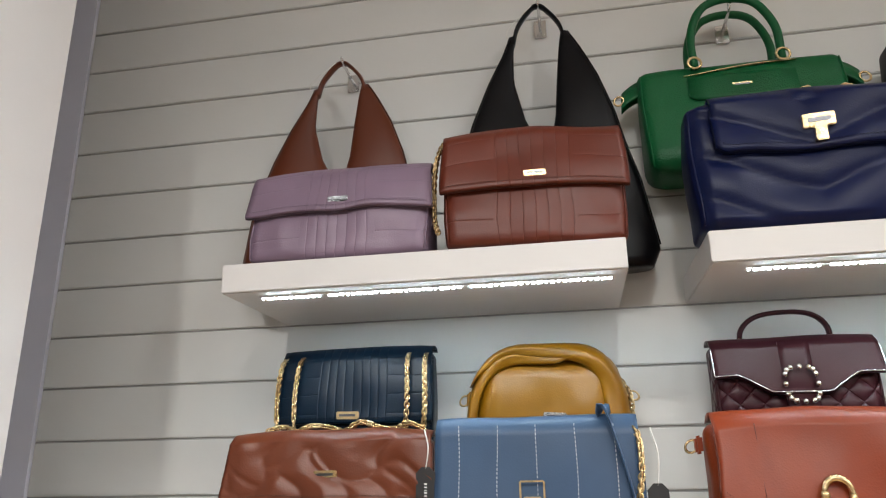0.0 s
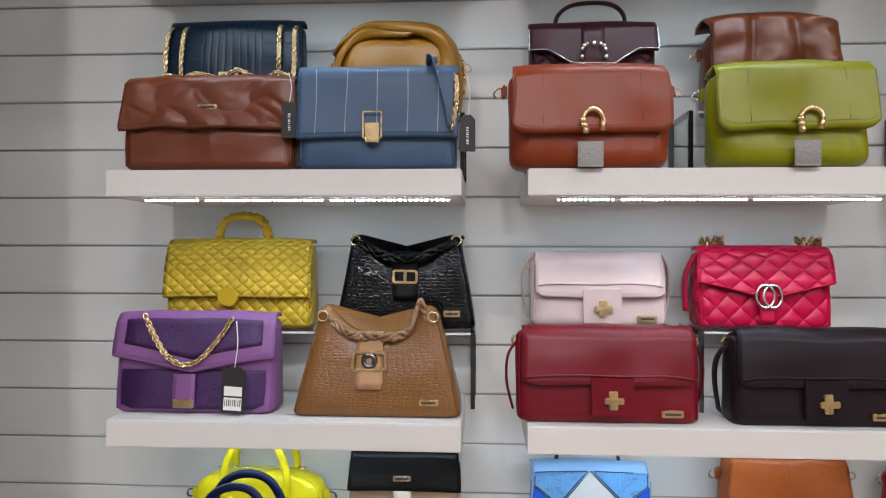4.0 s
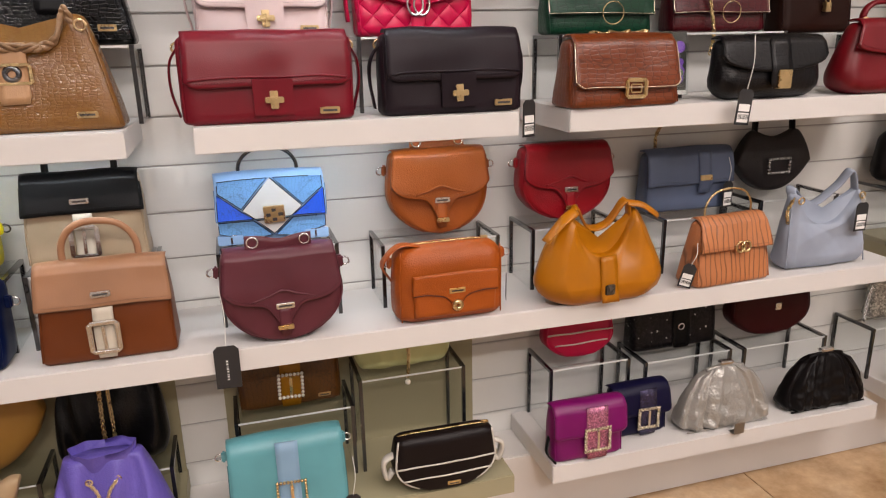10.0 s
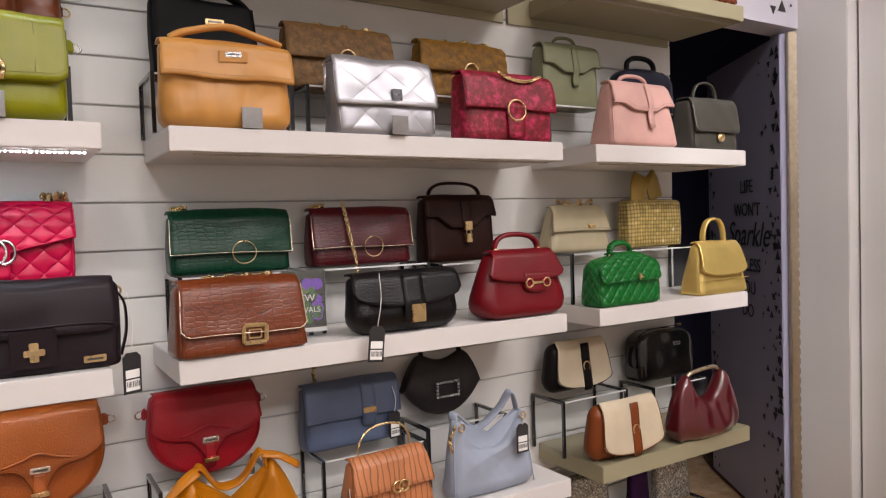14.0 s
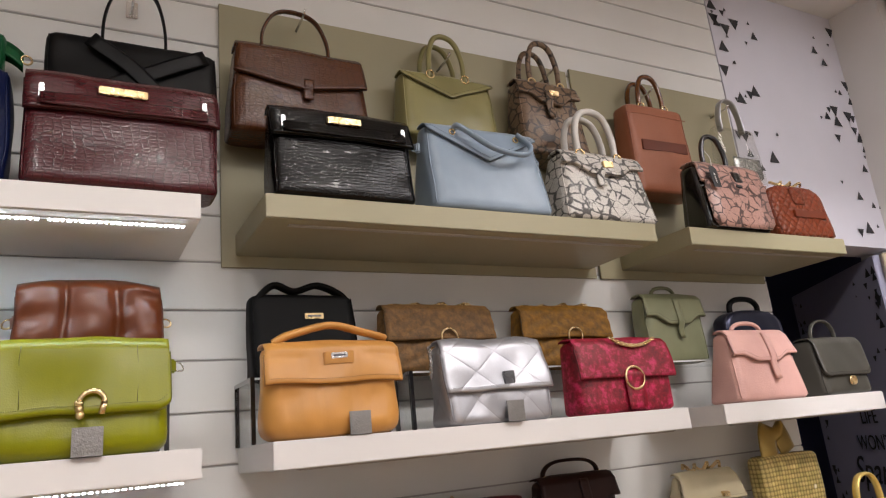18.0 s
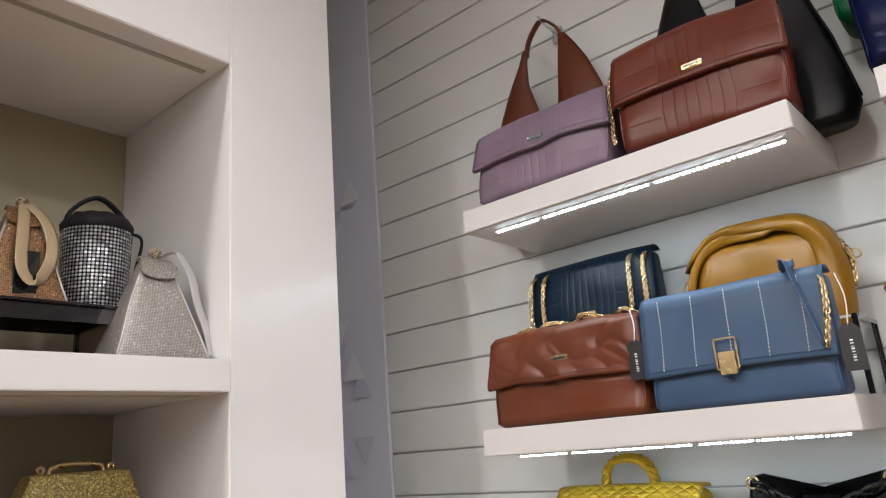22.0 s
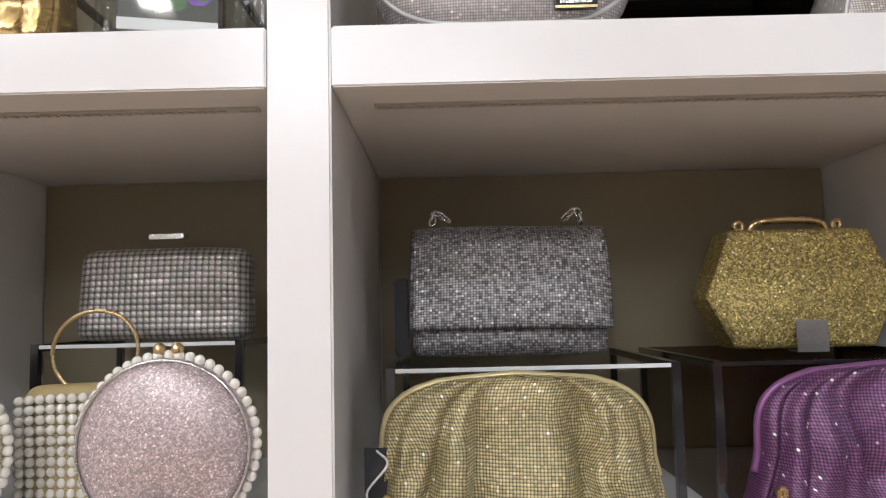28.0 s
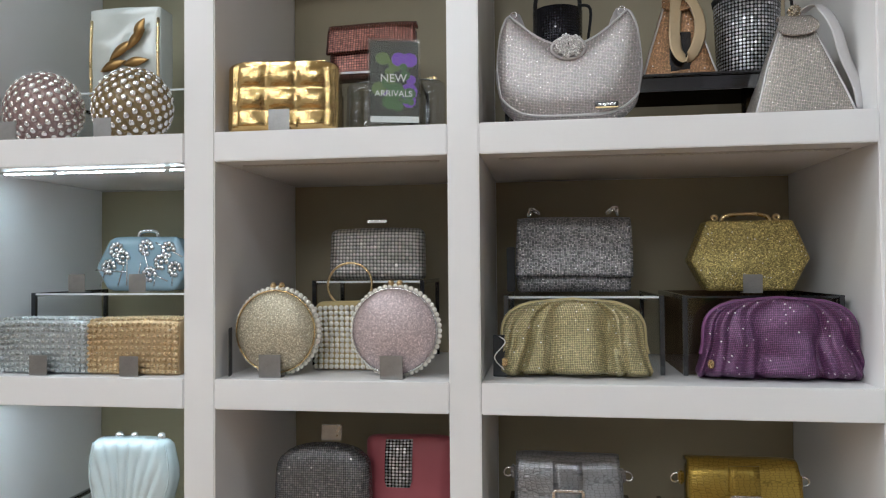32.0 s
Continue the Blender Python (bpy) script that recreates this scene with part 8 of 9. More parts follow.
def jewel_clutch(x, y, w, h, body, strap, lab, beads):
    b = Bag("mini_bag", at(x, 4, y), w, h, 0.065, body, lab, "handbag", dtop=0.75, r=0.02)
    b.flap(drop=0.5, shape="corner")
    b.tab(strap, 0.15, 0.05, 1.0, w * 0.3)
    b.flapped += 0.003
    for k in (0, 0.005):
        b.frame_buckle(0.15, 0.42, w * 0.32 + k, h * 0.38 + k, M_SILVER, 0.0034, beads=beads)
    return b


CRY = glitter(rgb(232, 220, 200), 260, False, 0.15)
b = jewel_clutch(1.228, 1.23, 0.184, 0.136, leather(rgb(136, 30, 112), "smooth", 0.36), glitter(rgb(214, 150, 178), 500), "magenta leather mini bag with a crystal buckle", CRY)
b.strap(BLACK, [(-0.09, 0, 0.06), (-0.105, -0.02, 0.03), (-0.09, -0.04, 0.008)], 0.007, 0.4)
jewel_clutch(1.40, 1.285, 0.155, 0.125, leather(rgb(26, 24, 62), "smooth", 0.4), glitter(rgb(86, 82, 110), 500), "dark navy leather mini bag with a crystal buckle", CRY)
SGY = leather(rgb(196, 194, 190), "satin", 0.34)
SGY.node_tree.nodes["Principled BSDF"].inputs["Metallic"].default_value = 0.45
foil = SGY.node_tree
crinkle = tex_cells(foil, coords(foil), 150, "F1")
bump(foil, foil.nodes["Principled BSDF"], crinkle.outputs["Distance"], 0.4, 0.003)
gathered((1.63, 1.225, LEVEL[4] + 0.0006), 0.272, 0.16, 0.11, SGY, "silver grey metallic gathered clutch with a top clasp", 5)
clip_plate((1.635, 1.212, LEVEL[4] + 0.0005), 0.03)
gathered((1.946, 1.225, LEVEL[4] + 0.0006), 0.27, 0.148, 0.11, leather(rgb(24, 20, 22), "smooth", 0.34), "black leather gathered clutch with a top clasp", 8)


def woven_clutch(x, y, w, h, d, mat, lab):
    b = Bag("woven_clutch", at(x, 4, y), w, h, d, mat, lab, "clutch", r=0.03, rb=0.03, rt=0.03, dtop=0.95, nf=14, nz=4)
    bm = bmesh.new()
    nx, nz = 21, 9
    for i in range(nx):
        for k in range(nz):
            px, pz = -w / 2 + 0.02 + (w - 0.04) * (i + 0.5 * (k % 2)) / nx, 0.018 + (h - 0.036) * k / (nz - 1)
            bmesh.ops.create_uvsphere(bm, u_segments=6, v_segments=4, radius=0.0058, matrix=Matrix.Translation((px, b.front(px, pz), pz)) @ Matrix.Diagonal((1, 0.5, 0.85, 1)))
    tagged(b.add("weave", bm, mat), kind="stuff")
    b.zipper(M_GOLD, 0.6)
    clip_plate((x + 0.02, y - 0.014, LEVEL[4] + 0.0005), 0.024)


woven_clutch(2.3363, 1.2537, 0.234, 0.0915, 0.06, leather(rgb(228, 206, 154), "smooth", 0.4), "pale yellow woven leather clutch")
woven_clutch(2.6564, 1.2309, 0.222, 0.1129, 0.06, leather(rgb(24, 24, 26), "smooth", 0.35), "black woven leather clutch")
back_riser(2.31, 4, 0.27, 0.155)
back_riser(2.66, 4, 0.27, 0.14)
MSH = glitter(rgb(196, 194, 188), 320, False, 0.25)
b = Bag("evening_bag", at(2.32, 4, 1.40, 0.155), 0.185, 0.15, 0.05, MSH, "silver crystal mesh evening bag with a chain", "evening bag", top=0.86)
b.chain([(-0.09, -0.01, 0.1), (-0.13, -0.03, 0.05), (-0.14, -0.04, 0.005)], M_SILVER)
b = Bag("evening_bag", at(2.70, 4, 1.405, 0.14), 0.16, 0.15, 0.05, MSH, "silver crystal mesh evening bag beside a purple pouch", "evening bag", top=0.86)
b = Bag("evening_bag", at(2.545, 4, 1.405, 0.14), 0.09, 0.13, 0.04, leather(rgb(76, 44, 92), "satin", 0.4), "small purple satin evening bag", "evening bag", top=0.8)

# ---- evening bags in the cubbies; they face the room ----
def cub(y, row, x=-0.52, up=0.0):
    return (x, y, ROWS[row] + up + 0.0006)


def cub_riser(y, row, w, h, x=-0.60, d=0.26, smoked=False, faced=False):
    riser((x, y, ROWS[row] + 0.0004), w, h - 0.0006, d, 90, smoked, faced)


RH_SILVER = glitter(rgb(210, 204, 202), 400, True, 0.3, 0.5, 0.6, 0.55, 0.45)
RH_FINE = glitter(rgb(204, 197, 190), 400, True, 0.36, 0.45, 0.7, 0.42, 0.55)
RH_BIG = glitter(rgb(210, 210, 212), 155, True, 0.22, 0.5, 1.0, 0.02, 1.2)
RH_ROSE = glitter(rgb(192, 156, 122), 400, True, 0.32, 0.5, 0.8, 0.4)
RH_BLACK = glitter(rgb(78, 78, 86), 190, True, 0.22, 0.5, 1.0, 0.04, 1.2)
GL_SILVER = glitter(rgb(180, 178, 178), 330, True, 0.34, 0.5, 0.9, 0.4, 1.7)
GL_GOLD = glitter(rgb(200, 184, 130), 560, False, 0.36, 0.45, 0.6, 0.3, 0.95)
SATIN = leather(rgb(222, 220, 220), "satin", 0.3)
SATIN.node_tree.nodes["Principled BSDF"].inputs["Metallic"].default_value = 0.35

# top row, wide bay
root, zt = crescent("evening_bag", cub(0.3482, 0, -0.525), 0.2487, 0.1996, 0.075, RH_SILVER, "silver rhinestone half moon evening bag with a crystal brooch", dip=0.29, belly=0.74, sharp=2.2, narrow=0.95, shoulder=0.36, peak=0.79, face=90, category="evening bag", n=48)
zlow = lambda u: 0.2 * 0.26 * abs(u) ** 4.4
deep = lambda u: 0.0375 * (0.25 + 0.75 * (1 - abs(u) ** 3) ** 0.5)
us = [math.sin(1.5708 * (-1 + k / 20)) * 0.93 for k in range(41)]
loop = [(u * 0.1243, -0.37 * deep(u) - 0.0025, zt(u) - 0.006) for u in us]
side = [(0.1195, -0.62 * deep(0.93), 0.125), (0.1205, -0.75 * deep(0.93), 0.105), (0.119, -0.8 * deep(0.93), 0.085)]
loop += side + [(u * 0.1243, -0.78 * deep(u) - 0.001, zlow(u) + 0.014) for u in us[::-1]] + [(-x, y, z) for x, y, z in side[::-1]]
part("piping", tube(loop + loop[:1], 0.0022, 1, 6), SATIN, root, smooth=True)
for s in (-1, 1):
    part("strap_ring", torus(0.0055, 0.0013, pose(s * 0.092, 0.0, 0.199), 12, 5), M_SILVER, root, smooth=True)
    part("strap_end", tube(smooth_path([(s * 0.092, 0.004, 0.19), (s * 0.09, 0.012, 0.204), (s * 0.08, 0.028, 0.185), (s * 0.07, 0.034, 0.15)], 5), 0.007, 0.25, 8, side=(1, 0, 0)), SATIN, root, smooth=True)
bm = bmesh.new()
rr = random.Random(8)
for k in range(130):
    a = k * 2.4
    q = (0.002 + 0.0021 * k ** 0.5) * (1 + 0.16 * math.cos(7 * a) * k / 130)
    ball(rr.uniform(0.002, 0.0034), Matrix.Translation((q * 0.9 * math.cos(a), -0.034 - rr.uniform(0, 0.005) - 0.004 * (1 - q / 0.028), 0.13 + q * 0.68 * math.sin(a))), bm, 6, 4)
tagged(part("brooch", bm, glitter(rgb(240, 238, 236), 420, False, 0.2, 0.25, 0.6, 0.55, 0.6), root, "clustered crystal brooch"), kind="stuff")
part("brooch_base", tube([(0.028 * math.cos(k * 0.4189), -0.031, 0.128 + 0.0185 * math.sin(k * 0.4189)) for k in range(16)], 0.003, 1, 5), SATIN, root, smooth=True)
lp = part("logo_plate", box(0.042, 0.08, -0.0405, -0.034, 0.022, 0.033, 0.0012), M_BLACKEDGE, root)
part("lower_rim", box(0.0425, 0.0795, -0.0412, -0.0402, 0.0222, 0.0246), M_GOLD, lp)
part("engraving", box(0.047, 0.075, -0.0411, -0.0402, 0.0265, 0.0305), M_SILVER, lp)


def pyramid(place, w, h, d, mat, lab, ribbon, knob_mat, yaw=0):
    b = Bag("pyramid_bag", place, w, h, d, mat, lab, "evening bag", top=0.26, dtop=0.25, r=0.004, rb=0.003, rt=0.004, face=90, yaw=yaw, nf=10, nz=8)
    b.piping(SATIN, 0.0018)
    b.flap(drop=0.2, shape="round", depth=0.6, width=1.25, th=0.003)
    bm = bmesh.new()
    for k in range(60):
        a, q = k * 2.4, 1 - 2 * (k + 0.5) / 60
        s = (1 - q * q) ** 0.5
        ball(0.002, Matrix.Translation((0.0095 * s * math.cos(a), -0.008 + 0.0095 * s * math.sin(a), h + 0.011 + 0.0095 * q)), bm, 6, 4)
    tagged(b.add("crystal_knob", bm, knob_mat), kind="stuff")
    return b


b = pyramid(cub(0.7219, 0, -0.525), 0.1526, 0.171, 0.11, RH_FINE, "silver rhinestone pyramid bag with a ribbon handle", None, CRY, -3)
b.strap(SATIN, [(0.008, -0.012, 0.18), (0.035, -0.016, 0.186), (0.058, -0.02, 0.15), (0.07, -0.02, 0.1), (0.086, -0.025, 0.05), (0.092, -0.03, 0.01)], 0.013, 0.12, (1, 0.6, 0.3), "ribbon")
b.strap(SATIN, [(0.01, 0.005, 0.178), (0.03, 0.03, 0.165), (0.05, 0.04, 0.11), (0.07, 0.05, 0.06)], 0.014, 0.15, (0.8, 1, 0), "ribbon")
cub_riser(0.575, 0, 0.275, 0.096, -0.60, 0.24, True)
b = pyramid(cub(0.5486, 0, -0.635, 0.096), 0.133, 0.1571, 0.09, RH_ROSE, "rose gold rhinestone pyramid bag with a gold ribbon", None, CRY)
GRIB = leather(rgb(226, 208, 178), "satin", 0.3)
GRIB.node_tree.nodes["Principled BSDF"].inputs["Metallic"].default_value = 0.3
b.strap(GRIB, [(0.008, -0.012, 0.168), (0.028, -0.03, 0.135), (0.034, -0.045, 0.09), (0.026, -0.052, 0.05), (0.008, -0.055, 0.03), (-0.008, -0.052, 0.05), (-0.008, -0.042, 0.1), (0.002, -0.016, 0.166)], 0.0115, 0.09, (1, 0.45, 0.3), "ribbon")
b.plate(0.0, 0.28, 0.036, 0.075, M_BLACKEDGE, "", "card", 0.002, bars=False)


def can(place, r0, r1, h, mat, lab, cloth, gathered=True):
    root = holder("bucket_bag", pose(*place, 0, 0, 90) @ pose(0, r0, 0), lab, "evening bag", "bags on display")
    part("body", skin(bmesh.new(), [[(rad * math.cos(k * 0.19635), rad * math.sin(k * 0.19635), z) for k in range(32)] for rad, z in ((r0 * 0.96, 0), (r0, 0.004), ((r0 + r1) / 2, h / 2), (r1, h))], True, 24), mat, root, smooth=True)
    if gathered:
        part("gathered_top", skin(bmesh.new(), [[((rad + 0.003 * math.sin(k * 2.2)) * math.cos(k * 0.19635), (rad + 0.003 * math.sin(k * 2.2)) * math.sin(k * 0.19635), z) for k in range(32)] for rad, z in ((r1 * 0.97, h), (r1 * 0.99, h + 0.012), (r1 * 0.8, h + 0.03), (r1 * 0.4, h + 0.034))]), cloth, root, smooth=True)
    part("handle", tube(smooth_path([(-r1 * 0.9, 0, h - 0.005), (-r1 * 0.8, 0, h + 0.035), (0, 0, h + 0.07), (r1 * 0.8, 0, h + 0.035), (r1 * 0.9, 0, h - 0.005)], 6), 0.008, 0.5, 8, side=(0, 1, 0)), cloth, root, smooth=True)
    part("strap", tube(smooth_path([(r1 * 0.8, -0.01, h + 0.01), (r1 * 1.3, -0.01, h + 0.0), (r1 * 1.2, 0.0, h - 0.06)], 5), 0.003, 1, 6), cloth, root, smooth=True)
    return root


VEL = leather(rgb(20, 19, 22), "velvet", 0.8)
can(cub(0.684, 0, -0.66, 0.096), 0.053, 0.059, 0.15, RH_BIG, "crystal studded cylinder bag with a black velvet top", VEL)
cub_riser(0.335, 0, 0.2, 0.13, -0.66, 0.2, True)
can(cub(0.335, 0, -0.675, 0.13), 0.046, 0.048, 0.125, RH_BLACK, "black rhinestone cylinder bag with a velvet handle", VEL, False)

# top row, middle bay
GPU = metal("gold_foil", (0.62, 0.44, 0.19), 0.17)
b = Bag("clutch", cub(-0.1541, 0, -0.515), 0.1962, 0.1287, 0.07, GPU, "shiny gold puffed block clutch", "clutch", puff=quilt("tuft", 0.012, 0.052), dtop=0.8, nf=40, nz=22, face=90, yaw=6)
b.zipper(M_GOLD, 0.7)
clip_plate((-0.505, -0.15, ROWS[0] + 0.0005), 0.038, 90)
cub_riser(-0.04, 0, 0.2, 0.14, -0.65, 0.2)
b = Bag("clutch", cub(-0.0333, 0, -0.7, 0.14), 0.177, 0.1056, 0.05, glitter(rgb(160, 118, 108), 190, True, 0.25, dark=0.15), "dusty pink rhinestone mesh clutch", "clutch", face=90)
b.flap(drop=0.5)
b = Bag("clutch", cub(0.0318, 0, -0.6), 0.1848, 0.11, 0.05, glass("crystal_block", (0.86, 0.88, 0.9)), "clear crystal block clutch", "clutch", puff=quilt("tuft", 0.008, 0.045), nf=30, nz=14, face=90)
b.zipper(M_SILVER, 0.8)
sign_stand((-0.522, 0.052, ROWS[0] + 0.0005), 0.092, 0.163, 90, 14)

# top row, left bay
def bead_ball(y, R, base, lab):
    root = holder("beaded_clutch", pose(-0.515 - R, y, ROWS[0] + R * 0.92 + 0.0006, 0, 0, 90), lab, "clutch", "bags on display")
    bm = bmesh.new()
    ball(R * 0.92, Matrix.Diagonal((1.05, 0.7, 1, 1)), bm, 20, 12)
    part("body", bm, base, root, smooth=True)
    petals, beads = bmesh.new(), bmesh.new()
    for k in range(250):
        q = 1 - 2 * (k + 0.5) / 250
        a = k * 2.39996
        s = (1 - q * q) ** 0.5
        n = Vector((s * math.cos(a), s * math.sin(a), q))
        p = Vector((n.x * R * 0.97, n.y * R * 0.66, n.z * R * 0.93))
        if p.z < -R * 0.9:
            continue
        rot = n.to_track_quat("Y", "Z").to_matrix().to_4x4()
        ball(0.0062, Matrix.Translation(p + n * 0.002) @ rot @ Matrix.Diagonal((1, 0.5, 1, 1)), beads, 8, 5)
        ball(0.0024, Matrix.Translation(p) @ rot @ Matrix.Translation((0.0076, 0.002, 0.004)), petals, 6, 4)
        torus(0.0072, 0.0014, Matrix.Translation(p) @ rot, 8, 5, petals)
    tagged(part("stone_setting", petals, base, root, smooth=True), kind="stuff")
    tagged(part("crystal_cover", beads, metal("crystal_dome", (0.9, 0.86, 0.83), 0.22), root, smooth=True), kind="stuff")
    clip_plate((-0.5, y, ROWS[0] + 0.0005), 0.034, 90)


bead_ball(-0.667, 0.079, leather(rgb(196, 172, 168), "patent", 0.25), "round pink flower beaded clutch")
bead_ball(-0.479, 0.079, leather(rgb(172, 152, 118), "patent", 0.25), "round gold flower beaded clutch")
cub_riser(-0.545, 0, 0.34, 0.12, -0.64, 0.22)
b = Bag("clutch", cub(-0.5498, 0, -0.68, 0.12), 0.1567, 0.1843, 0.05, leather(rgb(214, 216, 210), "patent", 0.2), "white mother of pearl box clutch with gold leaves", "clutch", r=0.004, rb=0.003, rt=0.003, dtop=1, face=90)
for s in (-1, 1):
    b.strap(M_GOLD, [(s * 0.074, -0.027, 0.0), (s * 0.074, -0.027, 0.16)], 0.003, 1, name="gold_edge")
LEAF = leather(rgb(178, 148, 104), "satin", 0.28)
for k, (x0, z0, turn, ln) in enumerate(((-0.05, 0.05, 20, 0.06), (-0.03, 0.07, 38, 0.07), (0.0, 0.06, 10, 0.06), (0.01, 0.09, 48, 0.06), (0.02, 0.045, -12, 0.05), (-0.045, 0.03, 2, 0.06), (0.03, 0.11, 65, 0.05))):
    cx, cz = math.cos(math.radians(turn)), math.sin(math.radians(turn))
    y0 = b.front(0, 0.06) - 0.003 - 0.0012 * k
    grid = [[(x0 + ln * i / 8 * cx - q * 0.01 * math.sin(3.1416 * i / 8) * cz, y0 - 0.004 * math.sin(3.1416 * i / 8), z0 + ln * i / 8 * cz + q * 0.01 * math.sin(3.1416 * i / 8) * cx) for q in (-1, 0, 1)] for i in range(9)]
    b.add("leaf", sheet(grid, lambda p: (p[0], p[1] + 0.002, p[2])), LEAF)

# middle row, wide bay
cub_riser(0.37, 1, 0.275, 0.138, -0.60, 0.26)
cub_riser(0.67, 1, 0.26, 0.138, -0.60, 0.26, True, True)
b = Bag("evening_bag", cub(0.3593, 1, -0.7, 0.1402), 0.2135, 0.1348, 0.06, GL_SILVER, "dark silver glitter flap bag with chain rings", "evening bag", r=0.008, rt=0.008, dtop=0.85, face=90)
b.flap(drop=0.76)
for s in (-1, 1):
    b.chain([(s * 0.085, 0, 0.15), (s * 0.08, 0.002, 0.163), (s * 0.065, 0.004, 0.152)], M_SILVER)
b.add("side_card", box(-0.128, -0.112, 0.0, 0.004, 0.0, 0.09, 0.002), M_TAG, smooth=False)
b = Bag("box_clutch", cub(0.6787, 1, -0.7, 0.1417), 0.2091, 0.1308, 0.055, GL_GOLD, "gold glitter hexagonal box clutch with a gold handle", "clutch", shape="hex", r=0.004, rb=0.004, rt=0.004, dtop=0.9, face=90, nz=20)
b.handle(M_GOLD, 0.014, 0.4, 0.004, rings=None)
for s in (-1, 1):
    b.add("knob", torus(0.005, 0.003, pose(s * 0.055, 0, 0.137), 10, 5), M_GOLD)
clip_plate((-0.69, 0.68, ROWS[1] + 0.1386), 0.034, 90)
pleated(cub(0.351, 1, -0.535), 0.262, 0.132, 0.085, glitter(rgb(208, 197, 158), 330, True, 0.36, 0.3, 0.9, 0.25, 0.6), "gold rhinestone mesh pleated clutch", 3)
pleated(cub(0.689, 1, -0.535), 0.262, 0.134, 0.085, glitter(rgb(138, 98, 136), 330, True, 0.42, 0.3, 0.5, 0.2, 0.6), "purple rhinestone mesh pleated clutch", 11)
tagc = holder("price_card", pose(-0.56, 0.226, ROWS[1] + 0.0006, 0, 0, 80), "small black price card with a white cord on the shelf", "card")
part("card", box(-0.012, 0.012, 0, 0.0015, 0, 0.072, 0.0004), M_TAG, tagc)
part("cord", tube(smooth_path([(0.0, -0.002, 0.07), (0.012, -0.012, 0.06), (-0.006, -0.014, 0.035), (0.01, -0.012, 0.014)], 6), 0.0011, 1, 5), M_STRING, tagc, smooth=True)

# middle row, middle bay
def round_clutch(y, R, mat, lab, rim):
    root = holder("round_clutch", pose(-0.525, y, ROWS[1] + R * 1.06, 0, 0, 90) @ pose(0, 0.028, 0), lab, "clutch", "bags on display")
    prof2 = [(0.001, -0.03), (R * 0.5, -0.0285), (R * 0.85, -0.022), (R, -0.008), (R, 0.008), (R * 0.85, 0.022), (0.001, 0.028)]
    part("body", skin(bmesh.new(), [[(q * math.cos(k * 0.16535), yy, q * math.sin(k * 0.16535)) for k in range(38)] for q, yy in prof2]), mat, root, smooth=True)
    bm = bmesh.new()
    for k in range(52):
        ball(0.0052, Matrix.Translation((R * 1.03 * math.cos(k * 0.12083), 0.001 * (k % 2), R * 1.03 * math.sin(k * 0.12083))), bm, 7, 5)
    tagged(part("pearl_edging", bm, rim, root, "row of small pearls", True), kind="stuff")
    part("rim", torus(R * 0.985, 0.0016, pose(0, -0.012, 0), 40, 5), M_GOLD if y < 0 else M_SILVER, root, smooth=True)
    bm = bmesh.new()
    for s in (-1, 1):
        ball(0.006, Matrix.Translation((s * 0.008, 0, R * 1.1)), bm, 8, 6)
    part("clasp", bm, M_GOLD, root, smooth=True)
    clip_plate((-0.515, y, ROWS[1] + 0.0005), 0.04, 90)


round_clutch(-0.172, 0.074, glitter(rgb(214, 206, 186), 720, False, 0.28, 0.4, 0.4, 0.38, 0.7), "round champagne glitter clutch edged with pearls", M_PEARL)
round_clutch(0.044, 0.0755, glitter(rgb(216, 202, 202), 720, False, 0.3, 0.3, 0.35, 0.4, 0.6), "round pale pink glitter clutch edged with pearls", M_PEARL)
b = Bag("pearl_bag", cub(-0.06, 1, -0.61), 0.13, 0.1274, 0.05, leather(rgb(196, 180, 140), "smooth", 0.5), "cream pearl beaded bag with a gold ring handle", "evening bag", face=90, nf=8, nz=6)
bm = bmesh.new()
for i in range(13):
    for k in range(12):
        ball(0.0051, Matrix.Translation((-0.06 + i * 0.01, b.front(0, 0.05) + 0.001, 0.007 + k * 0.0098)), bm, 6, 5)
tagged(b.add("pearl_edging", bm, M_PEARL), kind="stuff")
b.add("ring_handle", torus(0.042, 0.0022, pose(-0.0, 0.0, 0.158), 32, 6), M_GOLD, "thin gold ring handle")
cub_riser(-0.035, 1, 0.22, 0.1655, -0.67, 0.2)
b = Bag("clutch", cub(-0.0316, 1, -0.72, 0.1656), 0.194, 0.1042, 0.05, glitter(rgb(200, 196, 190), 140, True, 0.3, 0.4, 0.8, 0.24, 0.5), "grey rhinestone mesh clutch with a silver tab", "clutch", r=0.012, face=90)
b.add("tab", box(-0.02, 0.02, -0.01, 0.01, 0.115, 0.121, 0.001), M_SILVER, smooth=False)
c2 = holder("price_card", pose(-0.53, -0.252, ROWS[1] + 0.0006, 0, 0, 12), "narrow black price card leaning in the bay", "card")
part("card", box(-0.012, 0.012, 0, 0.0015, 0, 0.085, 0.0004), M_TAG, c2)

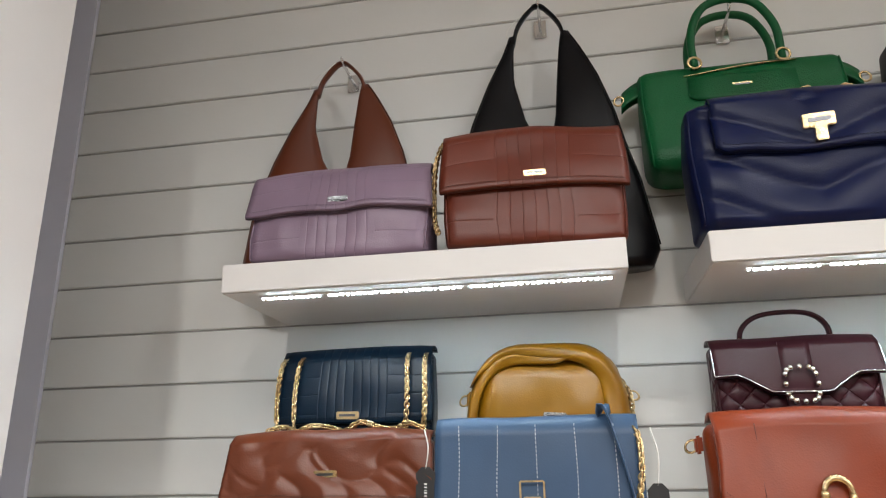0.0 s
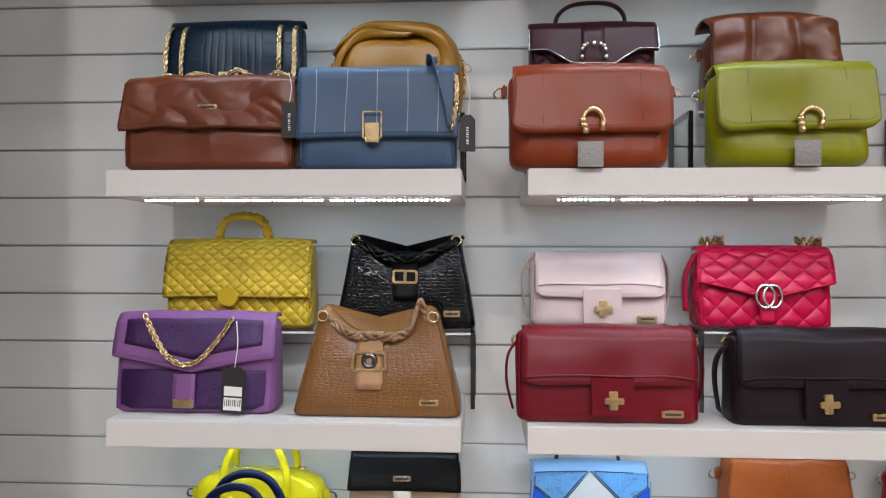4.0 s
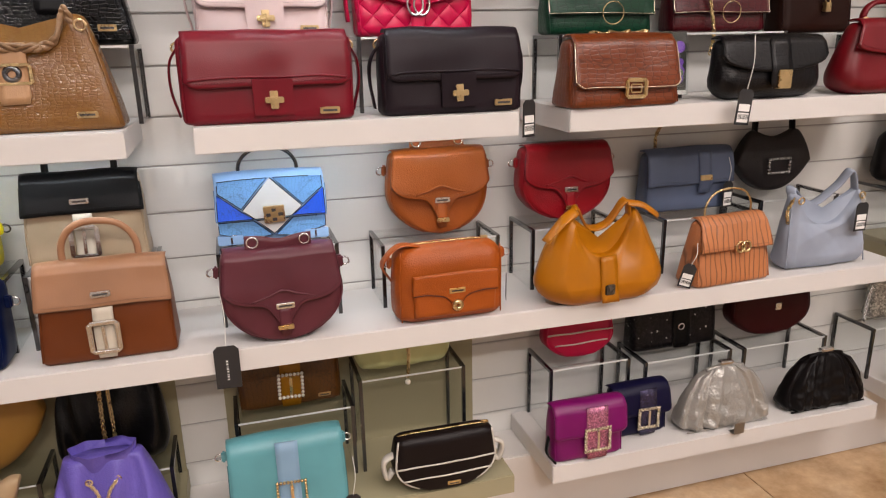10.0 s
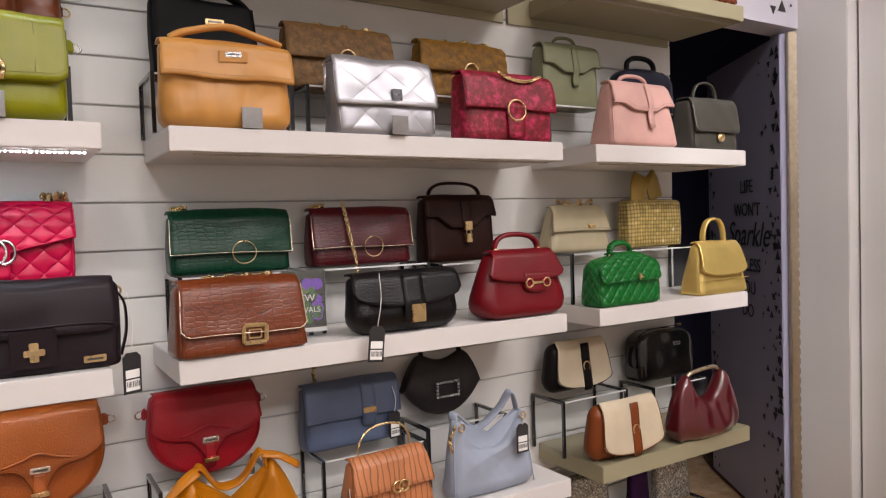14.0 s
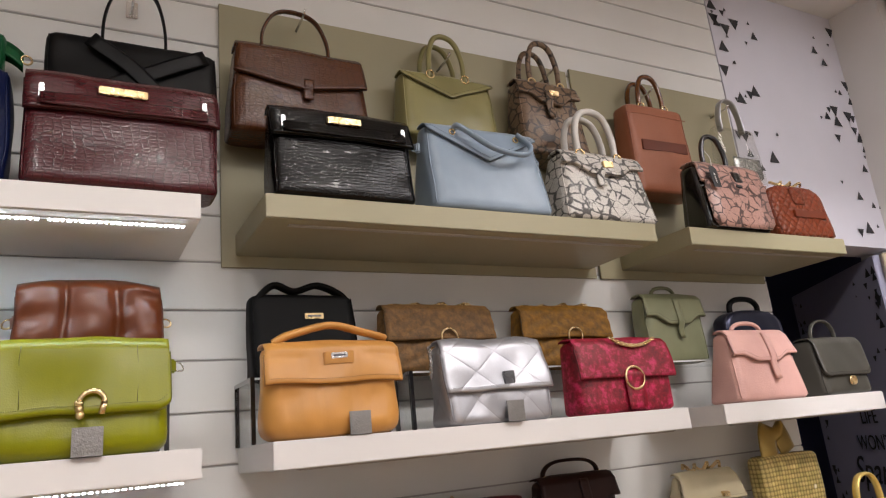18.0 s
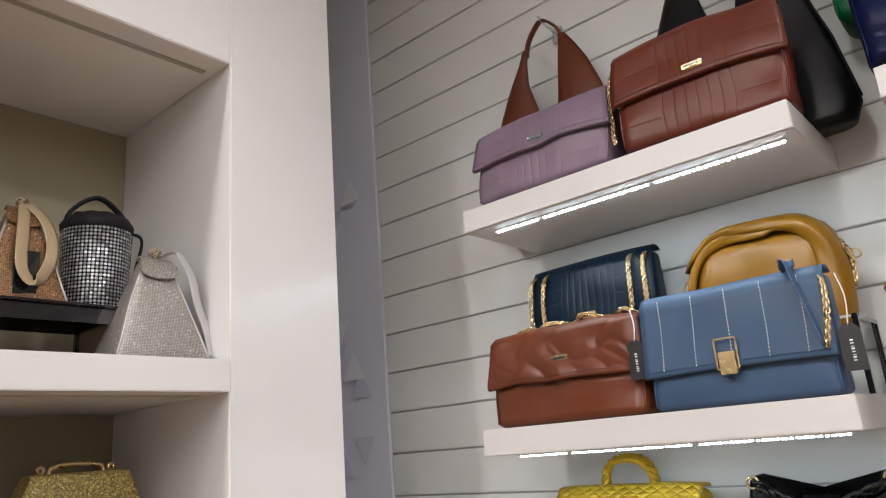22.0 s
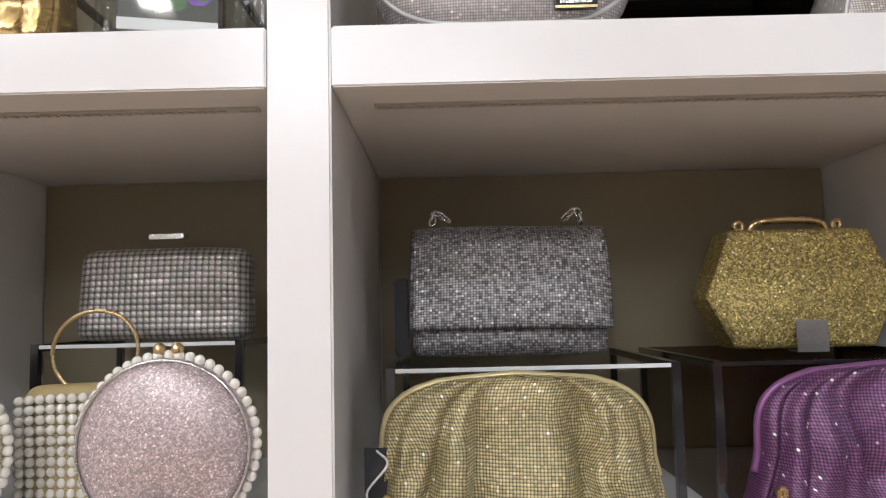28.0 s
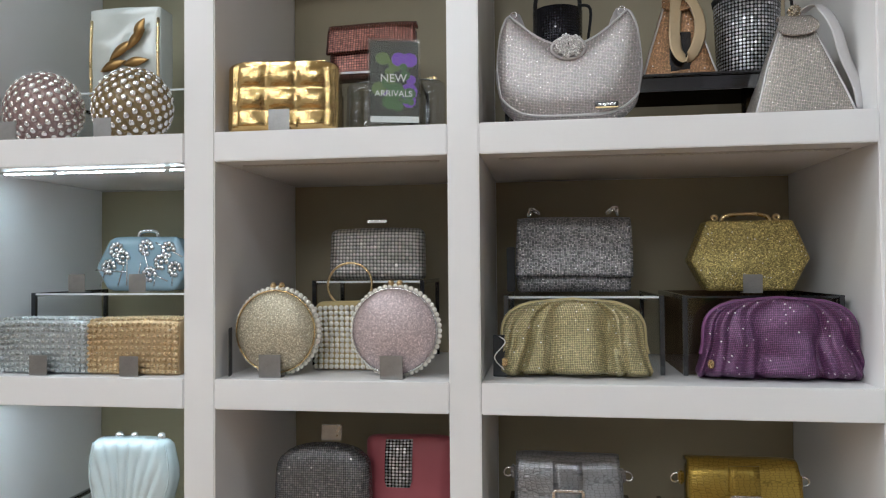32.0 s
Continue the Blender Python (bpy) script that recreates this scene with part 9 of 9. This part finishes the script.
# middle row, left bay
cub_riser(-0.53, 1, 0.36, 0.145, -0.62, 0.24)
ICE = leather(rgb(176, 196, 206), "patent", 0.25)
b = Bag("box_clutch", cub(-0.5252, 1, -0.7, 0.145), 0.2074, 0.1132, 0.055, ICE, "ice blue box clutch with silver flower ornaments", "clutch", shape="hex", r=0.006, face=90, nz=16)
bm = bmesh.new()
rr = random.Random(4)
for fx, fz in ((-0.055, 0.085), (0.045, 0.06), (0.075, 0.045), (-0.04, 0.07), (-0.07, 0.05), (0.01, 0.09), (0.06, 0.085), (0.02, 0.035)):
    for k in range(9):
        a = k * 0.698
        q = 0.012 if k < 8 else 0
        bmesh.ops.create_uvsphere(bm, u_segments=6, v_segments=4, radius=0.006, matrix=Matrix.Translation((fx + q * math.cos(a), b.front(fx, fz) - 0.003, fz + q * math.sin(a))) @ Matrix.Diagonal((1, 0.6, 1, 1)))
tagged(b.add("flower_ornament", bm, M_SILVER), kind="stuff")
for k in range(5):
    b.strap(M_SILVER, [(-0.09 + 0.04 * k, b.front(0, 0.02) - 0.001, 0.01), (-0.07 + 0.035 * k, b.front(0, 0.06) - 0.002, 0.06)], 0.0012, 1, name="stem")
b.handle(M_SILVER, 0.012, 0.2, 0.004, rings=None)
for pts in ([(-0.1, 0.045), (-0.03, 0.04)], [(-0.03, 0.01), (-0.03, 0.07)], [(0.0, 0.1), (0.02, 0.045), (0.06, 0.02)], [(0.02, 0.045), (-0.01, 0.01)], [(0.03, 0.1), (0.09, 0.07)]):
    b.strap(M_SILVER, [(px, b.front(px, pz) - 0.002, pz) for px, pz in pts], 0.0016, 1, name="stem")
for y in (-0.62, -0.49):
    clip_plate((-0.63, y, ROWS[1] + 0.1456), 0.036, 90)
for y, c, lab in ((-0.612, rgb(196, 200, 200), "clear crystal studded box clutch"), (-0.435, rgb(212, 192, 160), "gold crystal studded box clutch")):
    b = Bag("box_clutch", cub(y, 1, -0.525), 0.178, 0.098, 0.06, leather(c, "satin", 0.3), lab, "clutch", r=0.006, rb=0.004, rt=0.004, dtop=1, nf=6, nz=4, face=90)
    bm = bmesh.new()
    for i in range(17):
        for k in range(9):
            bmesh.ops.create_icosphere(bm, subdivisions=1, radius=0.0052, matrix=Matrix.Translation((-0.082 + i * 0.01025, b.front(0, 0.05) + 0.002, 0.007 + k * 0.0105)))
    for i in range(17):
        for k in range(5):
            bmesh.ops.create_icosphere(bm, subdivisions=1, radius=0.0052, matrix=Matrix.Translation((-0.082 + i * 0.01025, -0.024 + k * 0.011, 0.099)))
    tagged(b.add("crystal_cover", bm, glitter(shade(c, 1.25), 500, False, 0.2, 0.3, 0.5, 0.55, 0.6), smooth=False), kind="stuff")
    clip_plate((-0.505, y + 0.005, ROWS[1] + 0.0005), 0.036, 90)

# third row
SHL = leather(rgb(218, 226, 226), "patent", 0.2)
b = Bag("shell_clutch", cub(-0.4804, 2, -0.575, 0.13), 0.1682, 0.1674, 0.06, SHL, "pearly white shell shaped clutch", "clutch", shape="shell", puff=lambda x, z: 0.006 * abs(math.sin(28 * math.atan2(x, z + 0.06))) ** 0.5, nf=60, nz=14, face=90)
for s, q in ((-0.03, 0.008), (0.0, 0.007), (0.055, 0.009)):
    bm = bmesh.new()
    ball(q, Matrix.Translation((s, 0, 0.17)), bm, 10, 7)
    b.add("ornament", bm, M_SILVER)
cub_riser(-0.53, 2, 0.36, 0.13, -0.56, 0.28)
cub_riser(-0.06, 2, 0.36, 0.14, -0.58, 0.28)
b = Bag("clutch", cub(-0.1106, 2, -0.6, 0.14), 0.1779, 0.1483, 0.06, glitter(rgb(150, 150, 152), 240, True, 0.26, 0.5, 1.0, 0.3, 0.8), "silver beaded clutch with a metal tab", "clutch", shape="bowler", face=90)
b.add("tab", box(-0.005, 0.035, -0.004, 0.0, 0.155, 0.185, 0.001), metal("brushed_tin", (0.34, 0.33, 0.32), 0.34), smooth=False)
b = Bag("clutch", cub(0.0437, 2, -0.66, 0.14), 0.169, 0.1552, 0.05, leather(rgb(180, 112, 120), "smooth", 0.4), "dusty pink clutch with a rhinestone strap", "clutch", r=0.02, face=90)
b.tab(RH_BIG, -0.2, 0.4, 0.98, 0.05)
cub_riser(0.35, 2, 0.24, 0.14, -0.58, 0.28)
cub_riser(0.65, 2, 0.24, 0.14, -0.58, 0.28)
for y, c, lab in ((0.341, rgb(176, 176, 178), "silver crackled metallic flap bag"), (0.635, rgb(186, 162, 96), "gold crackled metallic flap bag")):
    mt = leather(c, "croc", 0.28, scale=1.6)
    mt.node_tree.nodes["Principled BSDF"].inputs["Metallic"].default_value = 0.8
    b = Bag("shoulder_bag", cub(y, 2, -0.60, 0.14), 0.178, 0.137, 0.06, mt, lab, "shoulder bag", face=90)
    b.flap(drop=0.55)
    b.tab(mt, 0, 0.2, 1.0, 0.05)
    b.frame_buckle(0.0, 0.52, 0.05, 0.036, M_SILVER, 0.0025, bar=False)
    b.side_rings(M_SILVER, 0.8)

for bag in BAGS:
    bag.settle()
